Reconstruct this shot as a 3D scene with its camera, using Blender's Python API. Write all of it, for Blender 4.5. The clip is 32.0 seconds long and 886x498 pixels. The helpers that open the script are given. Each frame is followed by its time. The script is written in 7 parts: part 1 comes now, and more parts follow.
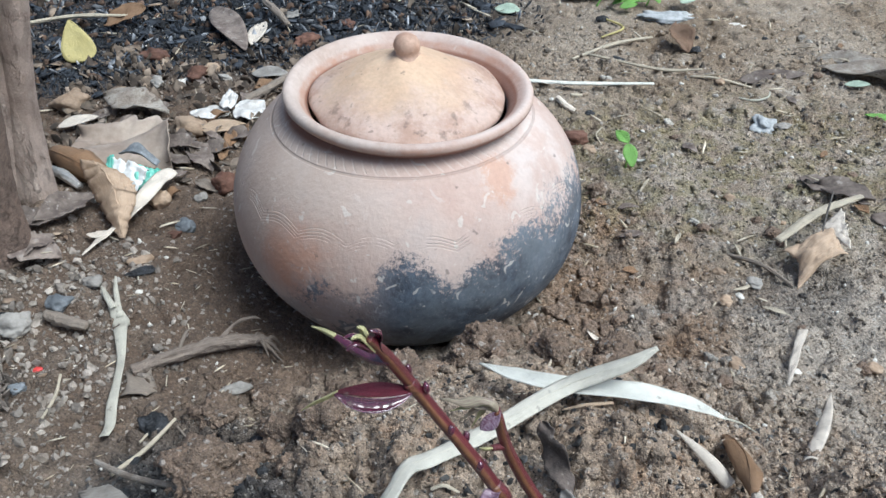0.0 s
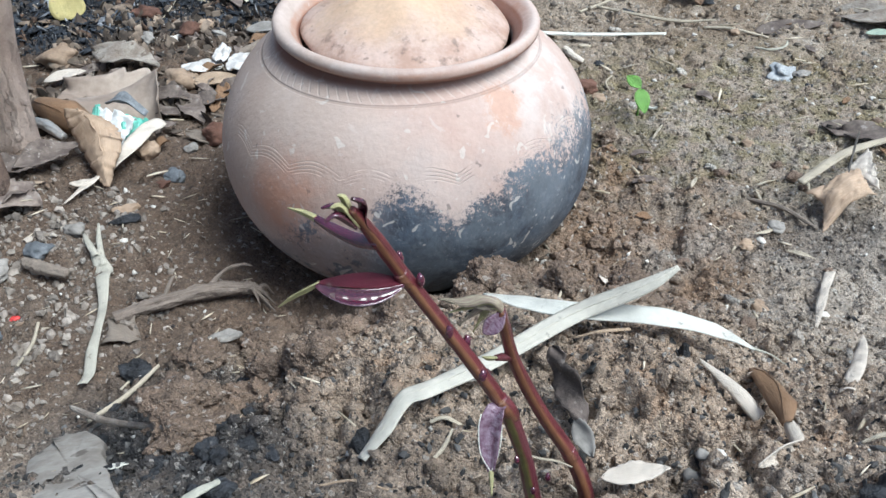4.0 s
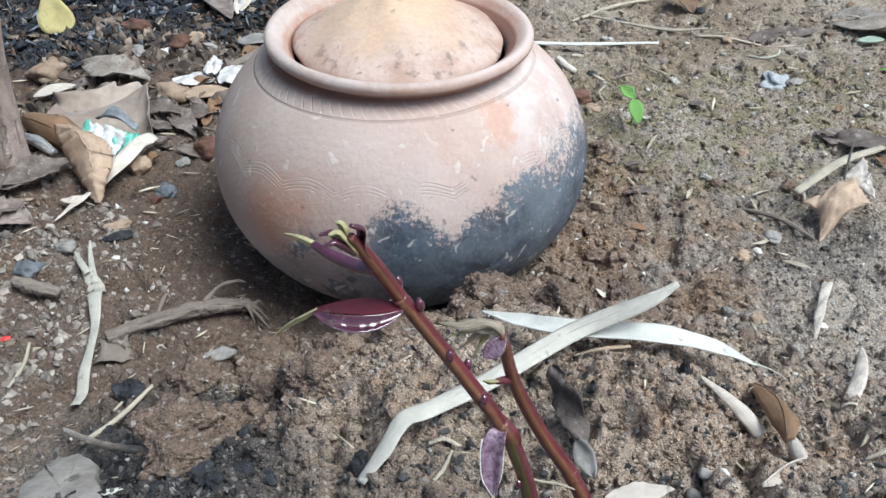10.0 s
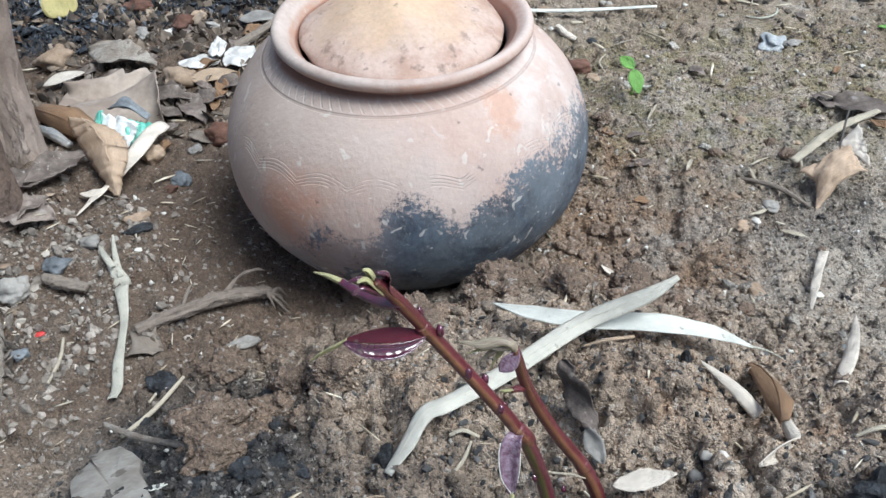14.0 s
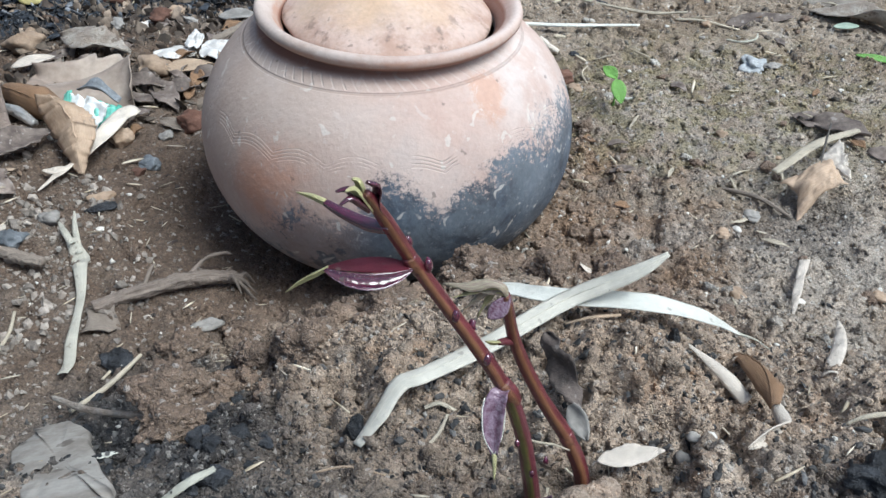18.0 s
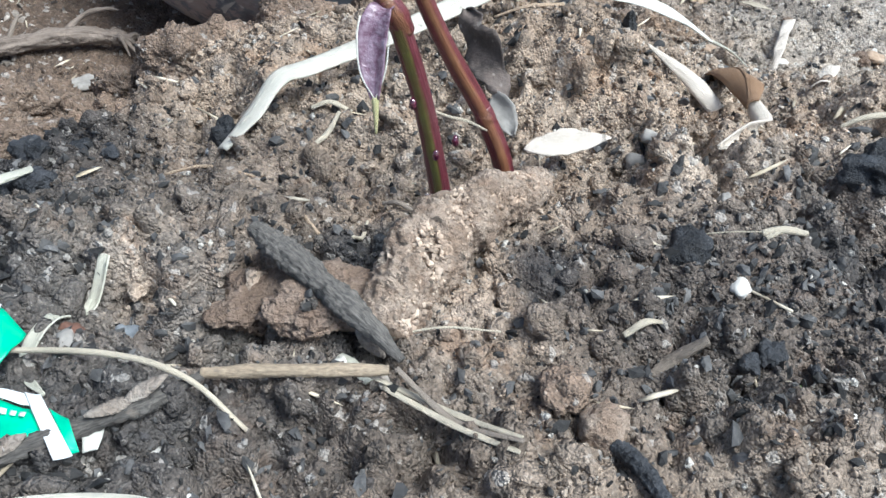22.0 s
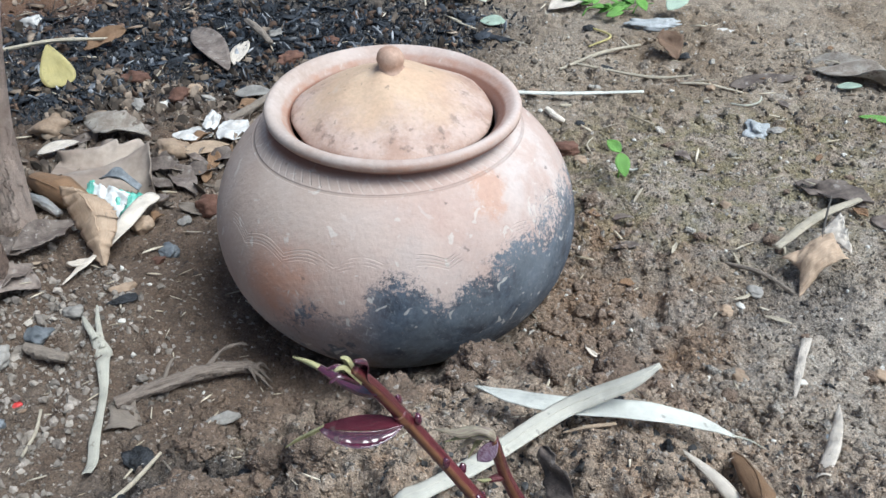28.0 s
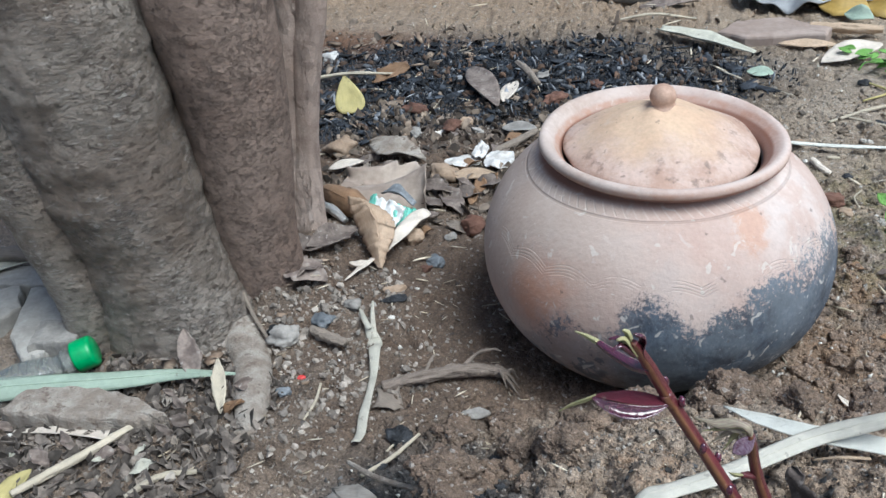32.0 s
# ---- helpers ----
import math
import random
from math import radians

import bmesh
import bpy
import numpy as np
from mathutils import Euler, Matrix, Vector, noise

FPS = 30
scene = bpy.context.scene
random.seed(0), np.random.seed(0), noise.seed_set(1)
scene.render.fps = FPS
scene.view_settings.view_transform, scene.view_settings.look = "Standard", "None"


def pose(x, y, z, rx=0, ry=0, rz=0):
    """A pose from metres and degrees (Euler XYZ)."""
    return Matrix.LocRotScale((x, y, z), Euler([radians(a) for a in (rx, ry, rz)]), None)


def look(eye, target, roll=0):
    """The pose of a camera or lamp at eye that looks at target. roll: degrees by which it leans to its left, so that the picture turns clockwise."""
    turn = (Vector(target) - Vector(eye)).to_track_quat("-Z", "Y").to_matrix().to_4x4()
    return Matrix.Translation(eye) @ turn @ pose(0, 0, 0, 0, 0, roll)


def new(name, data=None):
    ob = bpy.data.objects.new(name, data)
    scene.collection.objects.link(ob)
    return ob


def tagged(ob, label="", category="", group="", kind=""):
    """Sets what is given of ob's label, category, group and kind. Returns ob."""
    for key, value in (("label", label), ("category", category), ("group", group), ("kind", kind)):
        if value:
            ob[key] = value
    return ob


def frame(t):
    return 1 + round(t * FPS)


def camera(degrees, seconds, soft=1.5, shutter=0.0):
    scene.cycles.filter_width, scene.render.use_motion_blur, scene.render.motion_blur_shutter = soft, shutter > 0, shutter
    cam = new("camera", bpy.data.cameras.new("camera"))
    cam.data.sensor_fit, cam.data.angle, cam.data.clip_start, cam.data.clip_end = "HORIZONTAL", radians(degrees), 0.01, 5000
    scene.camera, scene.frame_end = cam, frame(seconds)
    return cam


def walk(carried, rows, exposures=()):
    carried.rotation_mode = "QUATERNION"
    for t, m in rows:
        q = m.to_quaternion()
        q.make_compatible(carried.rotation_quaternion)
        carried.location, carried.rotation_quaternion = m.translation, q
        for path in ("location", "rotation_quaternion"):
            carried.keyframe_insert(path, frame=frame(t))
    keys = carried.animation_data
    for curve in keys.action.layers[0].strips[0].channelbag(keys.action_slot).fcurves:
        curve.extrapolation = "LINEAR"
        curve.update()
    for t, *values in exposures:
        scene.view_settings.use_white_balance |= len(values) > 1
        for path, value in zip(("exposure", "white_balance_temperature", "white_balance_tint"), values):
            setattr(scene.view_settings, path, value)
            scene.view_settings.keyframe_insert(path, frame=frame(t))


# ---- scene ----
cam = camera(53.88, 32.0)

# seconds, x, y, z, yaw, pitch, roll
PATH = [
    (0.0, 0.0103, -0.6274, 0.5246, -1.30, -37.11, -0.52),
    (0.5, 0.0120, -0.6246, 0.5152, -0.78, -37.11, -1.50),
    (1.0, 0.0095, -0.6241, 0.4960, -0.76, -38.18, -1.59),
    (1.5, 0.0125, -0.6244, 0.4802, -0.45, -40.86, -1.82),
    (2.0, 0.0142, -0.6209, 0.4532, -0.45, -43.42, -1.85),
    (2.5, 0.0148, -0.6230, 0.4398, -0.95, -43.24, -1.17),
    (3.0, 0.0113, -0.6228, 0.4462, -1.03, -41.51, -0.83),
    (3.5, 0.0100, -0.6208, 0.4558, -0.84, -39.06, -0.99),
    (4.0, 0.0140, -0.6187, 0.4589, -0.74, -37.30, -1.25),
    (4.5, 0.0162, -0.6225, 0.4619, -0.34, -36.65, -1.60),
    (6.5, 0.0161, -0.6213, 0.4489, -0.32, -36.55, -1.76),
    (7.0, 0.0246, -0.6254, 0.3996, -0.81, -38.94, -1.49),
    (7.5, 0.0305, -0.6378, 0.3612, -1.26, -39.43, -0.12),
    (8.0, 0.0272, -0.6373, 0.3649, -1.87, -38.60, 0.97),
    (8.5, 0.0184, -0.6284, 0.3932, -1.55, -37.04, 0.76),
    (9.0, 0.0152, -0.6209, 0.4131, -1.62, -36.37, 0.55),
    (9.5, 0.0146, -0.6130, 0.4380, -1.54, -36.72, -0.45),
    (10.0, 0.0116, -0.6102, 0.4609, -1.39, -36.90, -1.45),
    (10.5, 0.0122, -0.6142, 0.4684, -1.18, -37.07, -2.29),
    (11.0, 0.0108, -0.6081, 0.5018, -1.37, -37.67, -2.76),
    (11.5, 0.0119, -0.6107, 0.5252, -0.98, -37.93, -3.31),
    (12.0, 0.0119, -0.6104, 0.5350, -0.79, -38.56, -4.03),
    (12.5, 0.0100, -0.6118, 0.5306, -0.56, -39.03, -4.34),
    (13.0, 0.0061, -0.6083, 0.5175, -0.68, -39.68, -4.20),
    (13.5, 0.0074, -0.6084, 0.5122, -0.61, -40.27, -4.23),
    (14.0, 0.0087, -0.6106, 0.5062, -0.76, -40.71, -3.97),
    (14.5, 0.0128, -0.6054, 0.4629, -1.70, -42.69, -3.05),
    (16.5, 0.0003, -0.6203, 0.4551, -3.45, -39.36, 0.47),
    (17.0, -0.0025, -0.6222, 0.4598, -3.60, -37.88, 0.75),
    (17.5, -0.0030, -0.6224, 0.4606, -3.67, -37.87, 0.60),
    (18.0, -0.0038, -0.6206, 0.4577, -3.95, -37.87, 0.71),
    (18.5, -0.0005, -0.6186, 0.4523, -4.07, -37.92, 0.77),
    (19.0, 0.0003, -0.6153, 0.4529, -4.15, -37.89, 0.58),
    (19.5, 0.0013, -0.6202, 0.4452, -4.19, -37.87, 0.64),
    (20.0, 0.0113, -0.6268, 0.4014, -4.38, -38.91, 0.82),
    (20.5, 0.0206, -0.6253, 0.3542, -4.76, -41.49, 1.26),
    (21.0, 0.0263, -0.6161, 0.3213, -5.16, -44.27, 1.66),
    (21.5, 0.0253, -0.6106, 0.3191, -5.59, -44.42, 1.80),
    (22.0, 0.0329, -0.6121, 0.3199, -6.34, -44.27, 2.26),
    (22.5, 0.0366, -0.6129, 0.3319, -5.78, -44.48, 1.52),
    (23.0, 0.0262, -0.6090, 0.3782, -4.96, -43.75, 0.83),
    (23.5, 0.0209, -0.6049, 0.4265, -4.86, -43.52, 0.39),
    (24.0, 0.0135, -0.6072, 0.4559, -4.72, -43.69, 0.26),
    (24.5, 0.0112, -0.6077, 0.4846, -3.93, -44.03, -0.27),
    (25.0, 0.0146, -0.6070, 0.5017, -2.66, -43.20, -1.08),
    (25.5, 0.0112, -0.6083, 0.5126, -1.80, -41.74, -1.44),
    (26.0, 0.0112, -0.6066, 0.5154, -1.73, -39.78, -1.75),
    (26.5, 0.0137, -0.6032, 0.5152, -1.91, -36.86, -1.74),
    (28.5, 0.0119, -0.6109, 0.5108, -1.86, -36.12, -1.98),
    (29.0, 0.0106, -0.6128, 0.5068, -1.83, -36.39, -1.91),
    (29.5, 0.0111, -0.6124, 0.5015, -1.76, -36.66, -1.76),
    (30.0, 0.0067, -0.6207, 0.5046, -0.93, -36.62, -2.19),
    (30.5, -0.0064, -0.6441, 0.5182, 4.44, -35.53, -4.30),
    (31.0, -0.0094, -0.6620, 0.5200, 9.83, -33.10, -5.17),
    (31.5, -0.0084, -0.6666, 0.5201, 13.50, -32.00, -5.80),
    (32.0, -0.0073, -0.6674, 0.5211, 15.87, -31.76, -6.11),
]
walk(cam, [(t, pose(x, y, z, 90 + p, 0, w) @ pose(0, 0, 0, 0, 0, r)) for t, x, y, z, w, p, r in PATH], exposures=[(0.0, 0.70, 5770, 3), (2.0, 0.74, 5770, 3), (2.8, 0.94, 5770, 3), (4.5, 0.77, 5770, 3), (6.5, 0.70, 5770, 3), (7.0, 0.72, 5770, 3), (7.6, 1.18, 5770, 3), (8.2, 1.18, 5770, 3), (9.0, 0.82, 5770, 3), (13.5, 0.79, 5770, 3), (19.5, 0.74, 5770, 3), (20.0, 0.78, 5770, 3), (20.6, 1.10, 5770, 3), (21.0, 1.20, 5770, 3), (23.0, 1.22, 5770, 3), (24.3, 0.90, 5770, 3), (25.0, 0.92, 5770, 3), (26.0, 0.70, 5770, 3), (28.5, 0.72, 5770, 3), (30.0, 0.70, 5770, 3), (32.0, 0.67, 5720, 3)])

# ---- world and light: an open, overcast sky with a broad soft sun ----
SUN_EL, SUN_AZ = 60.0, 117.0
world = bpy.data.worlds.new("world")
scene.world = world
world.use_nodes = True
wn = world.node_tree.nodes
sky = wn.new("ShaderNodeTexSky")
sky.sky_type = "NISHITA"
sky.sun_disc = False
sky.sun_elevation = radians(SUN_EL)
sky.sun_rotation = radians(SUN_AZ)
sky.air_density, sky.dust_density, sky.ozone_density = 1.0, 4.0, 0.6
wn["Background"].inputs["Strength"].default_value = 0.070
world.node_tree.links.new(sky.outputs[0], wn["Background"].inputs["Color"])
sun_data = bpy.data.lights.new("sun", "SUN")
sun_data.energy, sun_data.angle, sun_data.color = 2.2, radians(34), (1.0, 0.985, 0.96)
sun = new("sun", sun_data)
sun.matrix_world = look((0, 0, 0), (-math.sin(radians(SUN_AZ)) * math.cos(radians(SUN_EL)), -math.cos(radians(SUN_AZ)) * math.cos(radians(SUN_EL)), -math.sin(radians(SUN_EL))))


# ---- materials ----
class Nodes:
    """Short hand for a node tree with one principled surface."""

    def __init__(self, name):
        self.mat = bpy.data.materials.new(name)
        self.mat.use_nodes = True
        self.t = self.mat.node_tree
        self.bsdf = self.t.nodes["Principled BSDF"]
        self.co = self.add("ShaderNodeTexCoord").outputs["Object"]

    def add(self, kind, ins=None, **props):
        node = self.t.nodes.new(kind)
        for k, v in props.items():
            setattr(node, k, v)
        for k, v in (ins or {}).items():
            self.put(node.inputs[k], v)
        return node

    def put(self, socket, v):
        if isinstance(v, bpy.types.NodeSocket):
            self.t.links.new(v, socket)
        elif isinstance(v, tuple) and len(v) == 3 and socket.type == "RGBA":
            socket.default_value = (*v, 1)
        else:
            socket.default_value = v

    def noise(self, scale, detail=4.0, rough=0.6, warp=0.0, co=None):
        return self.add("ShaderNodeTexNoise", {"Vector": co or self.co, "Scale": scale, "Detail": detail, "Roughness": rough, "Distortion": warp}).outputs[0]

    def grains(self, scale, warp):
        """Grains: the distance from each one's middle and a random grey for each."""
        wob = self.add("ShaderNodeTexNoise", {"Vector": self.co, "Scale": scale * 0.7, "Detail": 2.0}).outputs[1]
        off = self.add("ShaderNodeVectorMath", {0: wob, "Scale": warp / scale}, operation="SCALE").outputs[0]
        co = self.add("ShaderNodeVectorMath", {0: self.co, 1: off}, operation="ADD").outputs[0]
        v = self.add("ShaderNodeTexVoronoi", {"Vector": co, "Scale": scale})
        return v.outputs["Distance"], self.add("ShaderNodeSeparateColor", {0: v.outputs["Color"]}).outputs[0]

    def math(self, op, a, b=0.0, c=0.0, clamp=False):
        return self.add("ShaderNodeMath", {0: a, 1: b, 2: c}, operation=op, use_clamp=clamp).outputs[0]

    def step(self, v, lo, hi):
        """0 below lo, 1 above hi, smooth between."""
        return self.add("ShaderNodeMapRange", {0: v, 1: lo, 2: hi}, interpolation_type="SMOOTHSTEP").outputs[0]

    def mix(self, f, a, b):
        return self.add("ShaderNodeMix", {0: f, 6: a, 7: b}, data_type="RGBA").outputs[2]

    def times(self, a, f):
        """A colour times a grey factor."""
        m = self.add("ShaderNodeVectorMath", {0: a, "Scale": f}, operation="SCALE")
        return m.outputs[0]

    def axes(self):
        return self.add("ShaderNodeSeparateXYZ", {0: self.co}).outputs

    def blob(self, x, y, rx, ry, soft=1.0):
        """1 inside an ellipse on the ground, fading over its rim."""
        m = self.add("ShaderNodeMapping", {0: self.co, 1: (-x / rx, -y / ry, 0), 3: (1 / rx, 1 / ry, 0)})
        d = self.add("ShaderNodeVectorMath", {0: m.outputs[0]}, operation="LENGTH").outputs["Value"]
        return self.step(d, 1.0 + soft / 2, 1.0 - soft / 2)

    def bump(self, height, strength=0.5, distance=0.002):
        b = self.add("ShaderNodeBump", {"Height": height, "Strength": strength, "Distance": distance})
        self.t.links.new(b.outputs[0], self.bsdf.inputs["Normal"])

    def done(self, colour, rough=0.8, **others):
        self.put(self.bsdf.inputs["Base Color"], colour)
        self.put(self.bsdf.inputs["Roughness"], rough)
        for k, v in others.items():
            self.put(self.bsdf.inputs[k.replace("_", " ")], v)
        return self.mat


def plain(name, a, b, scale=60.0, rough=0.8, bump=0.4, vary=0.35, island=False, spots=None, fine=6.0, depth=0.001, **others):
    """A worn natural surface: two tones mixed by a coarse and a fine noise, a shift for each piece, optional spots, fine relief."""
    g = Nodes(name)
    n1, n2 = g.noise(scale, 5), g.noise(scale * fine, 4)
    c = g.mix(g.step(n1, 0.35, 0.65), a, b)
    c = g.times(c, g.math("MULTIPLY_ADD", n2, 0.7, 0.65))
    r = g.add("ShaderNodeNewGeometry").outputs["Random Per Island"] if island else g.add("ShaderNodeObjectInfo").outputs["Random"]
    c = g.times(c, g.math("MULTIPLY_ADD", r, vary * 2, 1 - vary))
    if spots:
        c = g.mix(g.step(g.noise(scale * 1.7, 3), 0.6, 0.68), c, spots)
    g.bump(g.math("ADD", n2, n1), bump, depth)
    return g.done(c, rough, **others)


def soil_material(name="soil", loose=False, pale=1.0):
    """Soil, ash and dust laid out over the place; the loose crumbs take the same tones, each shifted on its own."""
    g = Nodes(name)
    big, mid, fine, grit = g.noise(3.5, 4, 0.6), g.noise(24, 5, 0.65), g.noise(150, 4, 0.7), g.noise(620, 3, 0.6)
    c = g.mix(g.step(big, 0.38, 0.62), (0.225, 0.172, 0.128), (0.290, 0.238, 0.188))
    c = g.mix(g.math("MULTIPLY", g.blob(0.03, -0.42, 0.55, 0.24, 0.6), 0.8), c, g.mix(g.step(g.noise(11, 5, 0.65), 0.36, 0.64), (0.370, 0.280, 0.208), (0.500, 0.415, 0.335)))
    c = g.mix(g.step(mid, 0.45, 0.70), c, g.times(c, 0.70))
    # on the bank: grey, rusty and dark clods side by side
    bank = g.blob(0.02, -0.40, 0.42, 0.22, 0.5)
    c = g.mix(g.math("MULTIPLY", g.math("MULTIPLY", bank, g.step(g.noise(46, 4, 0.6), 0.54, 0.64)), 0.60), c, (0.290, 0.175, 0.105))
    c = g.mix(g.math("MULTIPLY", g.math("MULTIPLY", bank, g.step(g.noise(61, 4, 0.6), 0.55, 0.66)), 0.55), c, (0.300, 0.280, 0.255))
    c = g.mix(g.math("MULTIPLY", g.math("MULTIPLY", bank, g.step(g.noise(38, 5, 0.65), 0.54, 0.64)), 0.60), c, (0.095, 0.080, 0.066))
    c = g.mix(g.math("MULTIPLY", g.math("MULTIPLY", g.blob(-0.085, -0.41, 0.12, 0.12, 0.7), g.step(g.noise(25, 5, 0.65), 0.28, 0.54)), 0.80), c, (0.105, 0.099, 0.093))
    c = g.mix(g.math("MULTIPLY", g.math("MULTIPLY", g.blob(0.04, -0.350, 0.09, 0.035, 0.9), g.step(g.noise(30, 4, 0.6), 0.36, 0.56)), 0.55), c, (0.170, 0.130, 0.098))
    c = g.mix(g.math("MULTIPLY", g.math("MULTIPLY", g.blob(0.120, -0.405, 0.040, 0.045, 0.9), g.step(g.noise(33, 4, 0.6), 0.30, 0.52)), 0.60), c, (0.165, 0.125, 0.094))
    c = g.mix(g.math("MULTIPLY", g.blob(0.10, -0.480, 0.085, 0.045, 0.9), 0.60), c, (0.165, 0.125, 0.092))
    # packed, paler ground further out, reddish soil about the burnt heap
    c = g.mix(g.math("MULTIPLY", g.blob(0.55, 0.75, 0.75, 0.55, 1.0), 0.75), c, g.mix(g.step(g.noise(6, 5, 0.6), 0.38, 0.62), (0.245, 0.185, 0.125), (0.400, 0.335, 0.262)))
    c = g.mix(g.math("MULTIPLY", g.blob(0.42, 0.02, 0.22, 0.34, 0.8), 0.75), c, g.mix(g.step(g.noise(8, 5, 0.65), 0.36, 0.64), (0.250, 0.190, 0.135), (0.460, 0.400, 0.335)))
    c = g.mix(g.math("MULTIPLY", g.math("MULTIPLY", g.blob(0.42, 0.15, 0.36, 0.45, 0.7), g.step(g.noise(27, 6, 0.7), 0.54, 0.64)), 0.60), c, (0.155, 0.112, 0.075))
    c = g.mix(g.math("MULTIPLY", g.math("MULTIPLY", g.blob(0.44, 0.15, 0.36, 0.45, 0.7), g.step(g.noise(19, 6, 0.7), 0.56, 0.68)), 0.55), c, (0.470, 0.425, 0.370))
    c = g.mix(g.math("MULTIPLY", g.blob(-0.35, 1.55, 1.5, 0.62, 0.7), 0.85), c, (0.300, 0.215, 0.140))
    c = g.mix(g.math("MULTIPLY", g.blob(-0.64, 0.78, 0.34, 0.13, 0.8), 0.9), c, (0.16, 0.078, 0.038))
    # brown soil in the pot's hollow, some of the hollow's shade in its colour
    c = g.mix(g.math("MULTIPLY", g.blob(-0.15, 0.05, 0.19, 0.17, 0.7), 0.85), c, (0.195, 0.134, 0.096))
    c = g.mix(g.math("MULTIPLY", g.blob(0.06, -0.24, 0.22, 0.13, 0.8), 0.4), c, (0.330, 0.250, 0.180))
    c = g.mix(g.math("MULTIPLY", g.blob(0.19, 0.00, 0.09, 0.15, 0.9), 0.75), c, (0.235, 0.150, 0.092))
    c = g.mix(g.math("MULTIPLY", g.blob(-0.40, 0.10, 0.26, 0.40, 0.8), 0.65), c, (0.140, 0.100, 0.073))
    c = g.mix(g.math("MULTIPLY", g.math("MULTIPLY", g.blob(-0.32, 0.40, 0.26, 0.17, 0.8), g.step(g.noise(19, 4), 0.30, 0.50)), 0.8), c, (0.105, 0.068, 0.045))
    c = g.mix(g.math("MULTIPLY", g.math("MULTIPLY", g.blob(-0.29, -0.01, 0.17, 0.20, 0.8), g.step(g.noise(16, 5, 0.65), 0.24, 0.48)), 0.85), c, (0.112, 0.077, 0.054))
    # grey dust and grit
    dust = g.math("MULTIPLY", g.blob(0.30, 0.02, 0.16, 0.20, 1.0), g.step(g.noise(14, 4), 0.42, 0.66))
    c = g.mix(g.math("MULTIPLY", dust, 0.6), c, (0.31, 0.29, 0.262))
    c = g.mix(g.math("MULTIPLY", g.math("MULTIPLY", g.blob(-0.36, -0.08, 0.16, 0.14, 1.0), g.step(mid, 0.40, 0.6)), 0.35), c, (0.215, 0.180, 0.147))
    # ash and soot patches
    ragged = g.noise(17, 5, 0.7, 0.4)
    for x, y, rx, ry, k in ((-0.165, -0.245, 0.082, 0.080, 0.97), (-0.105, -0.300, 0.045, 0.035, 0.75), (-0.115, -0.365, 0.055, 0.040, 0.55), (-0.14, -0.43, 0.06, 0.05, 0.8), (0.165, -0.435, 0.075, 0.050, 0.66), (0.215, -0.385, 0.045, 0.040, 0.55), (0.040, -0.395, 0.026, 0.014, 0.95), (0.026, -0.425, 0.014, 0.022, 0.8), (0.090, -0.412, 0.012, 0.020, 0.8), (-0.04, -0.475, 0.10, 0.03, 0.6), (0.36, -0.02, 0.05, 0.04, 0.4), (-0.26, 0.68, 0.40, 0.19, 1.0), (-0.50, 0.50, 0.12, 0.08, 0.8)):
        m = g.math("MULTIPLY", g.blob(x, y, rx, ry, 1.0), g.step(ragged, 0.20, 0.42))
        c = g.mix(g.math("MULTIPLY", m, k), c, (0.036, 0.036, 0.039))
    # moss on the damp flat
    c = g.mix(g.math("MULTIPLY", g.math("MULTIPLY", g.blob(0.36, 0.22, 0.24, 0.16, 1.0), g.step(g.noise(40, 5), 0.42, 0.58)), 0.55), c, (0.205, 0.180, 0.080))
    fleck = g.noise(1700, 3, 0.7)
    if loose:
        r = g.add("ShaderNodeNewGeometry").outputs["Random Per Island"]
        c = g.times(c, g.math("MULTIPLY_ADD", r, 0.40 + 0.45 * pale, 0.80 - 0.13 * pale))
        odd = g.math("FRACT", g.math("MULTIPLY", r, 37.0))
        c = g.mix(g.math("MULTIPLY", g.step(odd, 0.90, 0.92), 0.65 * pale), c, (0.33, 0.315, 0.29))
        c = g.mix(g.math("MULTIPLY", g.step(odd, 0.97, 0.975), 0.7 * pale), c, (0.56, 0.53, 0.48))
        c = g.mix(g.math("MULTIPLY", g.step(odd, 0.10, 0.08), 0.7 * pale), c, (0.045, 0.043, 0.045))
    else:
        c = g.mix(g.math("MULTIPLY", g.step(fine, 0.60, 0.72), 0.40), c, (0.36, 0.32, 0.27))
        c = g.mix(g.math("MULTIPLY", g.step(g.noise(85, 5, 0.7), 0.60, 0.72), 0.5), c, (0.075, 0.062, 0.052))
    c = g.times(c, g.math("MULTIPLY_ADD", grit, 0.5, 0.77))
    c = g.times(c, g.math("MULTIPLY_ADD", g.noise(52, 5, 0.7), 0.95, 0.55))
    d1, k1 = g.grains(330, 1.2)
    d2, k2 = g.grains(900, 1.0)
    c = g.times(c, g.math("MULTIPLY_ADD", k1, 0.40, 0.82))
    c = g.times(c, g.math("MULTIPLY_ADD", k2, 0.40, 0.84))
    c = g.mix(g.math("MULTIPLY", g.step(k2, 0.93, 0.97), 0.22), c, (0.47, 0.43, 0.38))
    c = g.mix(g.math("MULTIPLY", g.step(k2, 0.09, 0.04), 0.45), c, (0.05, 0.046, 0.042))
    c = g.mix(g.math("MULTIPLY", g.step(k1, 0.955, 0.97), 0.55), c, (0.50, 0.47, 0.43))
    h = g.math("ADD", g.math("MULTIPLY", fine, 1.2), g.math("MULTIPLY", g.math("ADD", g.math("MULTIPLY", d1, 1.3), g.math("MULTIPLY", d2, 0.8)), -1.0))
    g.bump(g.math("ADD", h, g.math("MULTIPLY", fleck, 0.3)), 0.9, 0.0019)
